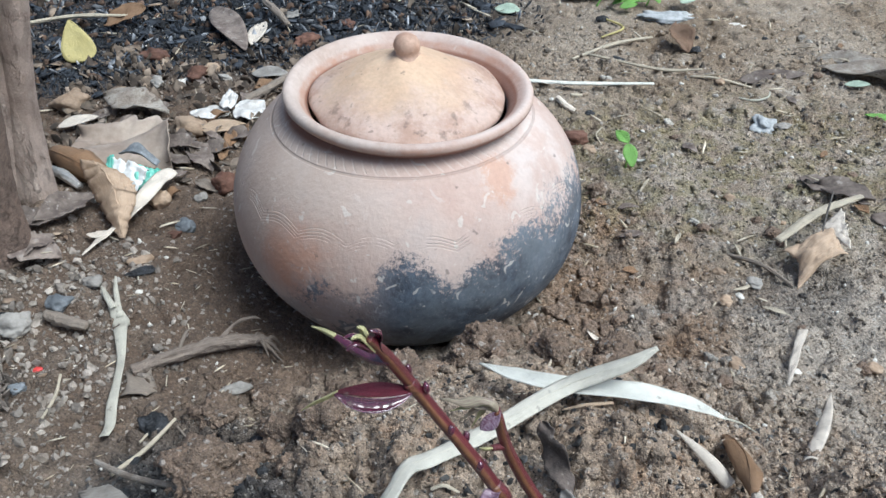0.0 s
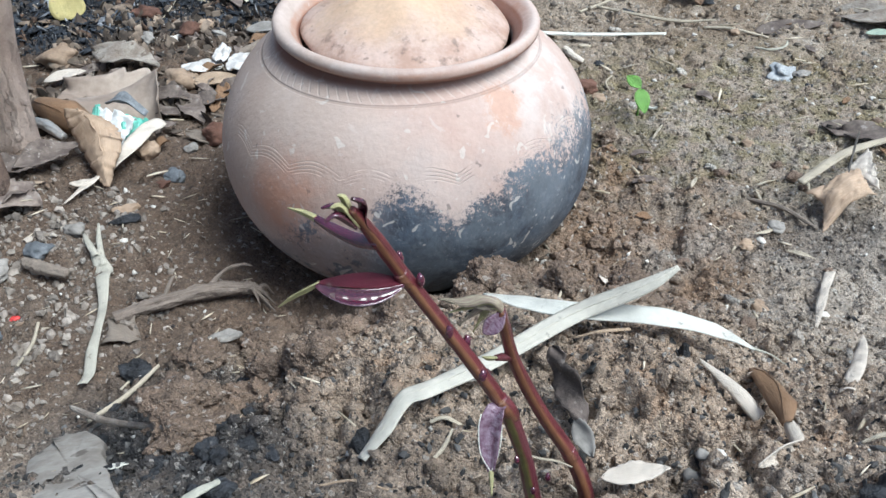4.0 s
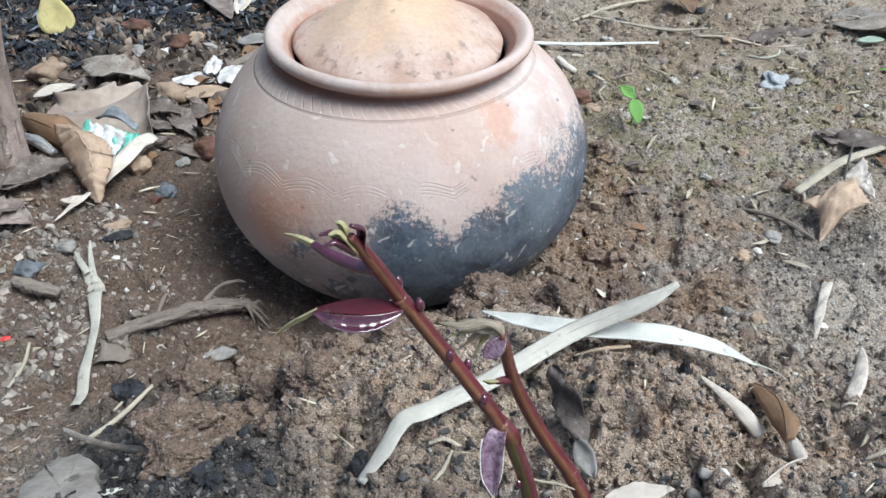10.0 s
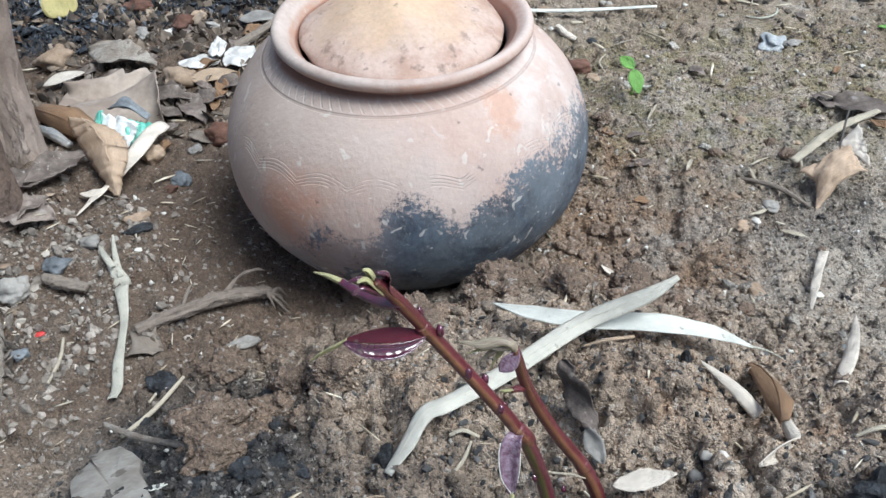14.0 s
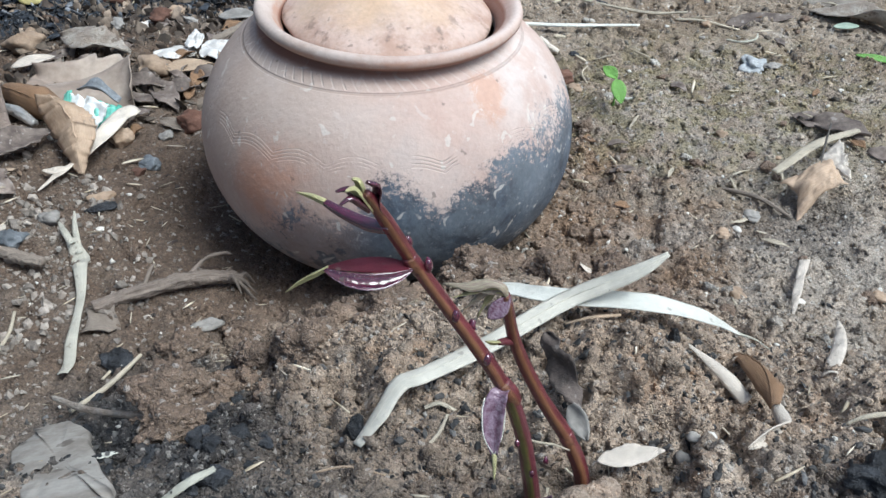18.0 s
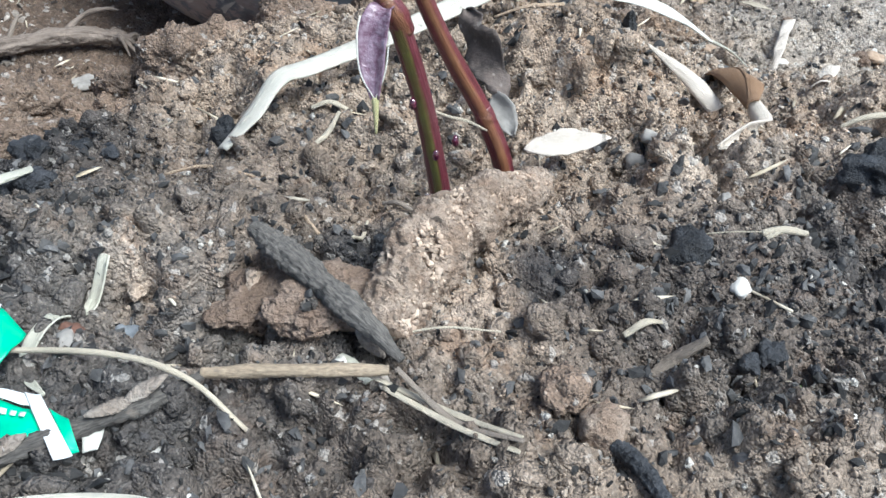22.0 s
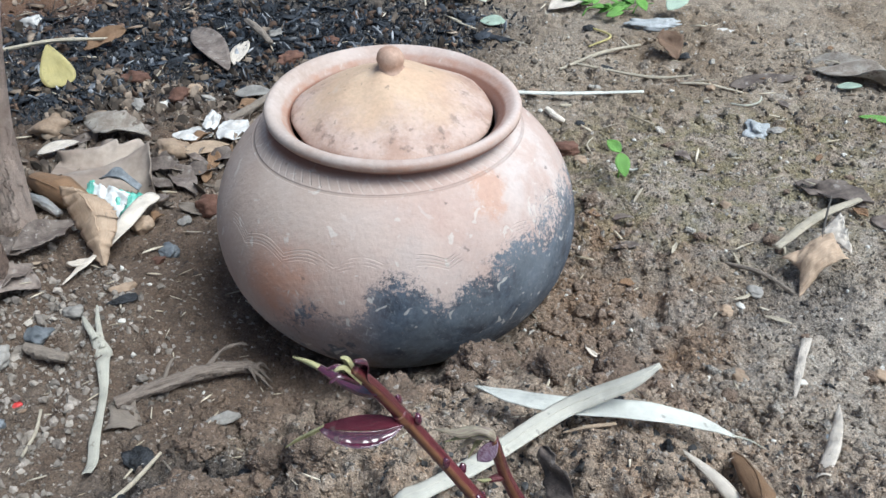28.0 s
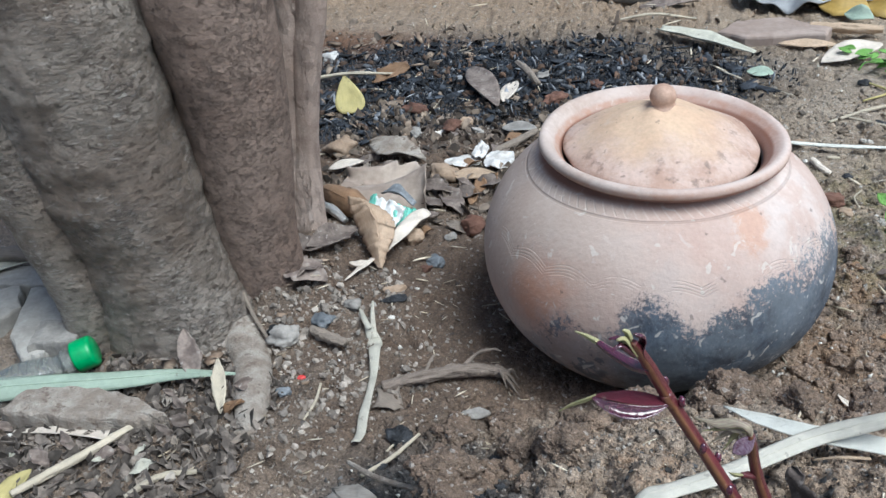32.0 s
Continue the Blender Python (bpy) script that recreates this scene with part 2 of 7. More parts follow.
    return g.done(c, g.math("MULTIPLY_ADD", mid, 0.2, 0.78))


def pot_material():
    g = Nodes("fired_clay")
    x, y, z = g.axes()
    z = g.math("SUBTRACT", z, 0.126)
    ang = g.math("ARCTAN2", x, g.math("MULTIPLY", y, -1.0))
    n1, n2, n3 = g.noise(9, 5, 0.6), g.noise(45, 5, 0.65), g.noise(240, 3, 0.6)
    c = g.mix(g.step(n1, 0.36, 0.64), (0.495, 0.355, 0.300), (0.555, 0.435, 0.380))
    c = g.mix(g.math("MULTIPLY", g.step(n2, 0.45, 0.75), 0.40), c, (0.580, 0.462, 0.405))
    # greyer towards -x above the belly, orange flash, whitish highlight painted on
    grey = g.math("MULTIPLY", g.step(g.math("ADD", g.math("MULTIPLY", x, -1.0), g.math("MULTIPLY", n1, 0.08)), 0.00, 0.15), g.step(z, -0.05, 0.04))
    c = g.mix(g.math("MULTIPLY", grey, 0.70), c, (0.415, 0.340, 0.288))

    def spot(px, py, pz, r, soft):
        d = g.add("ShaderNodeVectorMath", {0: g.co, 1: (px, py, pz + 0.126)}, operation="DISTANCE").outputs["Value"]
        d = g.math("ADD", d, g.math("MULTIPLY_ADD", n2, 0.05, -0.025))
        return g.step(d, r + soft, r - soft)

    c = g.mix(g.math("MULTIPLY", spot(-0.089, -0.136, 0.016, 0.030, 0.030), 0.80), c, (0.52, 0.250, 0.155))
    # highlight of the upper shoulder put into the colour, over the soot as well
    highlight = spot(0.118, -0.062, 0.078, 0.066, 0.045)
    c = g.mix(g.math("MULTIPLY", highlight, g.math("MULTIPLY_ADD", g.step(n2, 0.35, 0.65), 0.40, 0.15)), c, (0.66, 0.62, 0.60))
    c = g.mix(g.math("MULTIPLY", spot(0.083, -0.104, 0.077, 0.017, 0.005), 0.8), c, (0.530, 0.335, 0.250))
    c = g.mix(g.math("MULTIPLY", g.step(g.noise(16, 6, 0.72), 0.50, 0.66), 0.30), c, (0.43, 0.335, 0.300))
    c = g.mix(g.math("MULTIPLY", g.step(g.noise(85, 5, 0.75), 0.60, 0.70), 0.30), c, (0.64, 0.59, 0.56))
    # scuffs where it has been dragged
    scuff = g.add("ShaderNodeMapping", {0: g.co, 2: (0.3, 0.5, 0.6), 3: (1.0, 0.25, 1.0)}).outputs[0]
    scuffed = g.step(g.noise(60, 5, 0.7, 0.6, scuff), 0.62, 0.72)
    c = g.mix(g.math("MULTIPLY", scuffed, 0.40), c, (0.62, 0.58, 0.55))
    c = g.mix(g.math("MULTIPLY", g.step(g.noise(8, 5, 0.65), 0.46, 0.68), 0.30), c, (0.58, 0.53, 0.50))
    # soot: its upper edge climbs round the belly in tongues, ragged and speckled, thin on one side
    ramp = g.add("ShaderNodeValToRGB", {0: g.math("MULTIPLY_ADD", ang, 1 / 2.8, 1.2 / 2.8)})
    stops = ((-1.0, -0.040), (-0.62, -0.016), (-0.42, 0.010), (-0.30, 0.008), (-0.20, 0.000), (-0.10, 0.034), (0.02, 0.043), (0.14, 0.031), (0.25, 0.014), (0.36, 0.026), (0.52, 0.037), (0.72, 0.044), (0.90, 0.038), (1.10, 0.046), (1.40, 0.040))
    el = ramp.color_ramp.elements
    while len(el) < len(stops):
        el.new(0.5)
    for e, (a, h) in zip(el, stops):
        e.position = (a + 1.2) / 2.8
        v = (h + 0.06) / 0.12
        e.color = (v, v, v, 1)
    top = g.math("MULTIPLY_ADD", g.add("ShaderNodeSeparateColor", {0: ramp.outputs[0]}).outputs[0], 0.12, -0.06)
    edge = g.math("ADD", g.math("SUBTRACT", top, z), g.math("MULTIPLY_ADD", g.noise(30, 7, 0.72, 0.4), 0.080, -0.040))
    speck = g.step(g.math("ADD", g.noise(260, 5, 0.8), g.math("MULTIPLY", edge, 9.0)), 0.44, 0.60)
    thin = g.math("MULTIPLY_ADD", g.step(ang, -0.34, 0.02), 0.55, 0.45)
    thin = g.math("MAXIMUM", thin, g.math("MULTIPLY", g.step(g.noise(34, 6, 0.75), 0.46, 0.58), 0.9))
    soot = g.math("MULTIPLY", g.math("MULTIPLY", g.step(edge, -0.016, 0.004), speck), thin)
    sooty = g.mix(g.step(g.noise(38, 6, 0.70), 0.36, 0.66), (0.020, 0.030, 0.047), (0.080, 0.110, 0.150))
    sooty = g.mix(g.math("MULTIPLY", g.step(g.noise(15, 5, 0.65), 0.46, 0.64), 0.55), sooty, (0.160, 0.190, 0.220))
    sooty = g.mix(g.math("MULTIPLY", g.step(g.noise(120, 6, 0.8, 0.3, scuff), 0.52, 0.66), 0.50), sooty, (0.20, 0.225, 0.25))
    sooty = g.mix(g.math("MULTIPLY", scuffed, 0.35), sooty, (0.30, 0.32, 0.34))
    sooty = g.mix(g.math("MULTIPLY", highlight, 0.28), sooty, (0.42, 0.45, 0.48))
    sooty = g.mix(g.math("MULTIPLY", g.step(g.noise(190, 5, 0.75), 0.60, 0.66), 0.45), sooty, (0.36, 0.38, 0.40))
    c = g.mix(g.math("MULTIPLY", soot, 0.96), c, sooty)
    # lime flecks and pits
    c = g.mix(g.math("MULTIPLY", g.step(g.noise(75, 2, 0.5, 0.8), 0.66, 0.70), 0.65), c, (0.62, 0.58, 0.53))
    c = g.mix(g.math("MULTIPLY", g.step(g.noise(95, 2, 0.5, 0.2), 0.72, 0.76), 0.5), c, (0.10, 0.085, 0.08))
    c = g.times(c, g.math("MULTIPLY_ADD", n3, 0.24, 0.88))
    c = g.times(c, g.math("MULTIPLY_ADD", g.noise(5, 3), 0.5, 0.75))
    # incised ring with slanting nicks under the neck, combed waves round the belly
    ring = g.step(g.math("ABSOLUTE", g.math("SUBTRACT", z, 0.0870)), 0.0010, 0.0004)
    slant = g.math("ABSOLUTE", g.math("SUBTRACT", g.math("FRACT", g.math("ADD", g.math("MULTIPLY", ang, 13.0), g.math("MULTIPLY", z, 130.0))), 0.5))
    nick = g.math("MULTIPLY", g.step(slant, 0.13, 0.06), g.step(g.math("ABSOLUTE", g.math("SUBTRACT", z, 0.0915)), 0.0034, 0.0026))
    wave = g.math("SUBTRACT", g.math("SUBTRACT", z, 0.0440), g.math("MULTIPLY", g.math("ABSOLUTE", g.math("SINE", g.math("MULTIPLY", ang, 11.0))), 0.0062))
    comb = g.step(g.math("SINE", g.math("MULTIPLY", wave, 2600.0)), 0.35, 0.80)
    comb = g.math("MULTIPLY", g.math("MULTIPLY", comb, g.step(g.math("ABSOLUTE", wave), 0.0050, 0.0040)), g.step(g.noise(20, 3), 0.46, 0.58))
    marks = g.math("MAXIMUM", g.math("MAXIMUM", g.math("MULTIPLY", ring, 0.6), g.math("MULTIPLY", g.math("MULTIPLY", nick, 0.6), g.step(g.noise(24, 4), 0.36, 0.56))), comb)
    c = g.mix(g.math("MULTIPLY", g.math("MAXIMUM", nick, comb), 0.26), c, (0.66, 0.60, 0.55))
    rim = g.math("MULTIPLY", g.step(z, 0.1075, 0.1125), g.step(g.noise(28, 5, 0.7), 0.40, 0.62))
    c = g.mix(g.math("MULTIPLY", rim, 0.50), c, (0.62, 0.54, 0.50))
    lip = g.math("MULTIPLY", g.step(z, 0.1010, 0.1040), g.step(z, 0.1120, 0.1085))
    c = g.mix(g.math("MULTIPLY", lip, g.math("MULTIPLY_ADD", g.step(n2, 0.40, 0.60), 0.45, 0.20)), c, (0.440, 0.235, 0.155))
    # red-brown neck, with the shade under the lip put into its colour
    neck = g.step(g.math("ABSOLUTE", g.math("SUBTRACT", z, 0.1000)), 0.0065, 0.0035)
    c = g.mix(g.math("MULTIPLY", neck, g.math("MULTIPLY_ADD", n1, 0.6, 0.45), 0.0, True), c, (0.22, 0.090, 0.055))
    c = g.mix(g.math("MULTIPLY", ring, 0.22), c, (0.16, 0.12, 0.10))
    h = g.math("ADD", n3, g.math("MULTIPLY", n2, 1.5))
    g.bump(g.math("SUBTRACT", g.math("MULTIPLY", h, 0.5), g.math("MULTIPLY", marks, 1.3)), 0.7, 0.0014)
    return g.done(c, g.math("MULTIPLY_ADD", soot, -0.10, 0.78), Specular_IOR_Level=0.35)


def lid_material():
    g = Nodes("lid_clay")
    x, y, z = g.axes()
    n1, n2, n3 = g.noise(14, 5), g.noise(70, 4), g.noise(260, 3)
    r = g.math("SQRT", g.math("ADD", g.math("MULTIPLY", x, x), g.math("MULTIPLY", y, y)))
    c = g.mix(g.step(n1, 0.35, 0.65), (0.560, 0.385, 0.265), (0.620, 0.455, 0.320))
    rim = g.step(g.math("ADD", r, g.math("MULTIPLY_ADD", g.noise(20, 6, 0.7), 0.08, -0.04)), 0.040, 0.080)
    c = g.mix(rim, c, g.mix(g.step(g.noise(26, 5, 0.7), 0.38, 0.62), (0.430, 0.290, 0.225), (0.560, 0.430, 0.370)))
    c = g.mix(g.math("MULTIPLY", g.step(n2, 0.58, 0.68), g.math("MULTIPLY", rim, 0.6)), c, (0.16, 0.12, 0.10))
    c = g.mix(g.math("MULTIPLY", g.step(g.noise(110, 2), 0.68, 0.73), 0.5), c, (0.13, 0.10, 0.09))
    c = g.times(c, g.math("MULTIPLY_ADD", n3, 0.4, 0.8))
    g.bump(g.math("ADD", n3, n2), 0.3, 0.001)
    c = g.mix(g.math("MULTIPLY", g.step(g.noise(30, 6, 0.7), 0.58, 0.72), 0.35), c, (0.62, 0.55, 0.48))
    return g.done(c, 0.75)


def bark_material(name, a, b, wet, pale, slant=0.0, stretch=0.35, scale=80.0, gloss=0.75, flakes=0.5, cracks=0.55, spec=0.5):
    """Bark: two tones, damp patches, small raised scales lying across the trunk, fissures, fine grain."""
    g = Nodes(name)
    m = g.add("ShaderNodeMapping", {0: g.co, 2: (0.0, slant, 0.0), 3: (1.0, 1.0, 1.0 / stretch)}).outputs[0]
    n1, n2, n3 = g.noise(7, 4, 0.6), g.noise(26, 6, 0.68), g.noise(420, 4, 0.75)
    wob = g.add("ShaderNodeTexNoise", {"Vector": m, "Scale": scale * 0.5, "Detail": 3.0}).outputs[1]
    co = g.add("ShaderNodeVectorMath", {0: m, 1: g.add("ShaderNodeVectorMath", {0: wob, "Scale": 1.6 / scale}, operation="SCALE").outputs[0]}, operation="ADD").outputs[0]
    v = g.add("ShaderNodeTexVoronoi", {"Vector": co, "Scale": scale})
    tone = g.add("ShaderNodeSeparateColor", {0: v.outputs["Color"]}).outputs[0]
    scale_ = g.step(g.noise(scale * 0.62, 6, 0.72, 0.5, m), 0.52, 0.60)
    patchy = g.step(g.noise(13, 5, 0.7), 0.40, 0.60)
    crack = g.step(g.noise(scale * 0.45, 6, 0.75, 0.5, m), 0.44, 0.36)
    c = g.mix(g.step(n1, 0.35, 0.65), a, b)
    c = g.mix(g.math("MULTIPLY", g.step(n2, 0.48, 0.66), 0.65), c, wet)
    c = g.mix(g.math("MULTIPLY", g.math("MULTIPLY", scale_, patchy), flakes), c, pale)
    c = g.mix(g.math("MULTIPLY", crack, cracks), c, wet)
    c = g.times(c, g.math("MULTIPLY_ADD", tone, 0.30, 0.85))
    c = g.times(c, g.math("MULTIPLY_ADD", n3, 0.7, 0.65))
    h = g.math("ADD", g.math("ADD", g.math("MULTIPLY", g.math("MULTIPLY", scale_, patchy), 0.8), g.math("MULTIPLY", crack, -1.6 * cracks)), g.math("ADD", g.math("MULTIPLY", n3, 0.6), g.math("MULTIPLY", n2, 0.4)))
    g.bump(h, 1.0, 0.0040)
    return g.done(c, g.math("MULTIPLY_ADD", n2, 0.3, gloss - 0.12), Specular_IOR_Level=spec)


def streaked(name, a, b, rough=0.65, streak=(1.6, 26.0, 1.0), **others):
    """Dry blades and fibres: long streaks along the piece (stored in the UV map), specks and stains."""
    g = Nodes(name)
    uv = g.add("ShaderNodeUVMap").outputs[0]
    m = g.add("ShaderNodeMapping", {0: uv, 3: streak}).outputs[0]
    n1, n2 = g.noise(2.2, 5, 0.6, 0, m), g.noise(90, 4)
    r = g.add("ShaderNodeObjectInfo").outputs["Random"]
    c = g.mix(g.step(n1, 0.15, 0.85), a, b)
    c = g.times(c, g.math("MULTIPLY_ADD", g.noise(35, 5, 0.65), 0.7, 0.65))
    c = g.mix(g.math("MULTIPLY", g.step(g.noise(120, 4, 0.6), 0.64, 0.70), 0.5), c, (0.19, 0.16, 0.13))
    c = g.times(c, g.math("MULTIPLY_ADD", n2, 0.45, 0.74))
    c = g.times(c, g.math("MULTIPLY_ADD", r, 0.2, 0.9))
    wrinkle = g.noise(55, 5, 0.65, 0.8)
    c = g.mix(g.math("MULTIPLY", g.step(g.noise(22, 6, 0.7), 0.52, 0.72), 0.30), c, g.times(c, 0.55))
    g.bump(g.math("ADD", g.math("ADD", n1, g.math("MULTIPLY", n2, 0.6)), g.math("MULTIPLY", wrinkle, 1.8)), 0.6, 0.0012)
    return g.done(c, rough, **others)


SOIL, CRUMB, CLOD = soil_material(), soil_material("loose_soil", True), soil_material("clod_soil", True, 0.0)
CLAY, LID = pot_material(), lid_material()
BARK_A = bark_material("grey_bark", (0.158, 0.122, 0.094), (0.290, 0.254, 0.218), (0.072, 0.051, 0.038), (0.46, 0.425, 0.385), 0.55, 0.42, 200.0, 0.30, 0.75, 0.75, 0.9)
BARK_B = bark_material("brown_bark", (0.225, 0.160, 0.126), (0.300, 0.226, 0.184), (0.140, 0.100, 0.080), (0.34, 0.26, 0.215), 0.0, 0.70, 240.0, 0.66, 0.40)
BARK_C = bark_material("pale_bark", (0.420, 0.320, 0.265), (0.530, 0.430, 0.370), (0.30, 0.220, 0.180), (0.54, 0.48, 0.44), 0.0, 4.0, 110.0, 0.75, 0.25, 0.25)
PALE = streaked("bleached_blade", (0.66, 0.66, 0.58), (0.80, 0.80, 0.74))
PALE_DULL = streaked("weathered_blade", (0.46, 0.45, 0.37), (0.64, 0.63, 0.53))
BLADE = streaked("cream_blade", (0.61, 0.58, 0.48), (0.78, 0.75, 0.66))
ROOT = streaked("fibrous_root", (0.095, 0.072, 0.058), (0.33, 0.275, 0.230), 0.85, (1.0, 20.0, 1.0))
STRAW = streaked("straw", (0.46, 0.40, 0.30), (0.60, 0.54, 0.43))
ORANGE_LEAF = streaked("orange_tan_leaf", (0.45, 0.305, 0.200), (0.65, 0.505, 0.370))
TAN_LEAF = streaked("tan_leaf", (0.42, 0.295, 0.190), (0.58, 0.455, 0.335))
BROWN_LEAF = streaked("brown_leaf", (0.190, 0.108, 0.055), (0.300, 0.185, 0.105))
RUST_LEAF = streaked("rust_leaf", (0.120, 0.070, 0.042), (0.215, 0.135, 0.085))
GREY_LEAF = plain("grey_leaf", (0.108, 0.084, 0.073), (0.225, 0.186, 0.160), 70, 0.8, 0.7, 0.30, fine=5.0, spots=(0.30, 0.27, 0.245))
DARK_LEAF = plain("dark_leaf", (0.045, 0.036, 0.032), (0.120, 0.095, 0.082), 90, 0.75, 0.8, 0.1, fine=6.0, spots=(0.20, 0.175, 0.155))
CREAM_LEAF = streaked("cream_leaf", (0.62, 0.54, 0.45), (0.80, 0.73, 0.64))
YELLOW_LEAF = streaked("yellow_leaf", (0.43, 0.37, 0.13), (0.55, 0.48, 0.23))
GREEN_LEAF = streaked("green_leaf", (0.13, 0.32, 0.05), (0.22, 0.44, 0.10), 0.45, Subsurface_Weight=0.0)
PALM = streaked("pale_green_blade", (0.33, 0.44, 0.35), (0.47, 0.56, 0.45), 0.5)
WOOD_GREY = streaked("weathered_wood", (0.19, 0.155, 0.125), (0.31, 0.265, 0.22), 0.85)
TAN_STICK = streaked("tan_stick", (0.20, 0.155, 0.11), (0.46, 0.37, 0.26), 0.8, (6.0, 9.0, 1.0))
WOOD_CHAR = streaked("charred_wood", (0.020, 0.019, 0.019), (0.185, 0.170, 0.152), 0.85, (5.0, 16.0, 1.0))


def stem_material(name, dark, side, stripe, middle, width):
    """A ridged shoot: dark purple with a streak of another colour along one face."""
    g = Nodes(name)
    uv = g.add("ShaderNodeUVMap").outputs[0]
    u, v, _ = g.add("ShaderNodeSeparateXYZ", {0: uv}).outputs
    m = g.add("ShaderNodeMapping", {0: uv, 3: (1.5, 14.0, 1.0)}).outputs[0]
    n1, n2 = g.noise(2.2, 5, 0.6, 0, m), g.noise(260, 4)
    c = g.mix(g.step(n1, 0.35, 0.65), dark, side)
    off = g.math("ABSOLUTE", g.math("SUBTRACT", g.math("ADD", v, g.math("MULTIPLY_ADD", g.noise(3.0, 3, 0.6, 0, m), 0.12, -0.06)), middle))
    c = g.mix(g.math("MULTIPLY", g.step(off, width, width * 0.45), g.math("MULTIPLY_ADD", g.noise(120, 3), 0.9, 0.35), 0.0, True), c, stripe)
    c = g.mix(g.math("MULTIPLY", g.step(g.noise(700, 3), 0.66, 0.72), 0.4), c, (0.45, 0.30, 0.30))
    c = g.times(c, g.math("MULTIPLY_ADD", n2, 0.6, 0.7))
    g.bump(g.math("ADD", g.math("MULTIPLY", n1, 2.0), n2), 0.5, 0.0008)
    return g.done(c, 0.30, Coat_Weight=0.35, Coat_Roughness=0.15)


STEM = stem_material("purple_stem", (0.075, 0.011, 0.018), (0.165, 0.034, 0.042), (0.215, 0.105, 0.050), 0.72, 0.10)
STEM_GREEN = stem_material("green_streaked_stem", (0.080, 0.014, 0.022), (0.165, 0.040, 0.055), (0.150, 0.160, 0.040), 0.78, 0.10)
YOUNG = streaked("purple_leaf", (0.060, 0.006, 0.022), (0.110, 0.014, 0.045), 0.14, Coat_Weight=1.0, Coat_Roughness=0.06, Coat_IOR=1.8)
MAROON = streaked("maroon_leaf", (0.075, 0.007, 0.016), (0.125, 0.015, 0.030), 0.42)
# lilac streaks: leaf stripes, and sheen put into the base colour
YOUNG_PALE = streaked("lilac_leaf", (0.085, 0.014, 0.046), (0.36, 0.28, 0.35), 0.18, (7.0, 1.6, 1.0), Coat_Weight=0.4, Coat_Roughness=0.1)
LIME = streaked("lime_tip", (0.40, 0.38, 0.17), (0.54, 0.51, 0.29), 0.4)
WILTED = streaked("wilted_leaf", (0.20, 0.12, 0.12), (0.44, 0.42, 0.28), 0.4, (2.0, 5.0, 1.0))
SPOT_STONE = plain("grey_stone", (0.25, 0.235, 0.215), (0.38, 0.36, 0.33), 45, 0.85, 0.5, 0.25)
SLAB = plain("slab_stone", (0.27, 0.255, 0.23), (0.37, 0.355, 0.325), 22, 0.85, 0.5, 0.12, spots=(0.33, 0.31, 0.28))
TAN_STONE = plain("tan_stone", (0.30, 0.215, 0.145), (0.42, 0.32, 0.235), 50, 0.85, 0.5, 0.2)
RED_STONE = plain("brick_stone", (0.11, 0.055, 0.038), (0.18, 0.095, 0.068), 60, 0.9, 0.6, 0.2)
WHITE_STONE = plain("white_chip", (0.62, 0.59, 0.53), (0.74, 0.72, 0.68), 60, 0.7, 0.3, 0.15)
COAL = plain("charcoal", (0.012, 0.013, 0.015), (0.052, 0.056, 0.064), 90, 0.62, 0.9, 0.25, fine=8.0, depth=0.002)
SANDY = plain("sandy_clod", (0.36, 0.262, 0.192), (0.54, 0.430, 0.340), 110, 0.9, 1.0, 0.1, fine=9.0, depth=0.003, spots=(0.15, 0.12, 0.095))
CLAY_CLOD = plain("clay_clod", (0.215, 0.150, 0.108), (0.310, 0.232, 0.178), 90, 0.9, 1.0, 0.1, fine=8.0, depth=0.003, spots=(0.13, 0.10, 0.08))
DUSTY = plain("dusty_root", (0.27, 0.225, 0.185), (0.43, 0.39, 0.34), 50, 0.9, 1.0, 0.1, fine=9.0, depth=0.003, spots=(0.20, 0.16, 0.13))
STRIP = streaked("grey_white_strip", (0.42, 0.40, 0.33), (0.60, 0.58, 0.50))
BLUE_STONE = plain("blue_grey_stone", (0.12, 0.135, 0.15), (0.23, 0.25, 0.27), 80, 0.6, 0.5, 0.2)


# ---- mesh helpers ----
def lattice(ix, iy, seed):
    h = (ix.astype(np.int64) * 374761393 + iy.astype(np.int64) * 668265263 + seed * 974634777) & 0xFFFFFFFF
    h = ((h ^ (h >> 13)) * 1274126177) & 0xFFFFFFFF
    return ((h ^ (h >> 16)) & 0xFFFFFF) / float(0xFFFFFF)


def vnoise(x, y, scale, seed=0):
    """Smooth value noise in 0..1 on arrays."""
    c, s = math.cos(seed * 1.3 + 0.4), math.sin(seed * 1.3 + 0.4)
    x, y = (x * c - y * s) * scale, (x * s + y * c) * scale
    ix, iy = np.floor(x), np.floor(y)
    fx, fy = x - ix, y - iy
    fx, fy = fx * fx * (3 - 2 * fx), fy * fy * (3 - 2 * fy)
    a, b = lattice(ix, iy, seed), lattice(ix + 1, iy, seed)
    c, d = lattice(ix, iy + 1, seed), lattice(ix + 1, iy + 1, seed)
    return (a * (1 - fx) + b * fx) * (1 - fy) + (c * (1 - fx) + d * fx) * fy


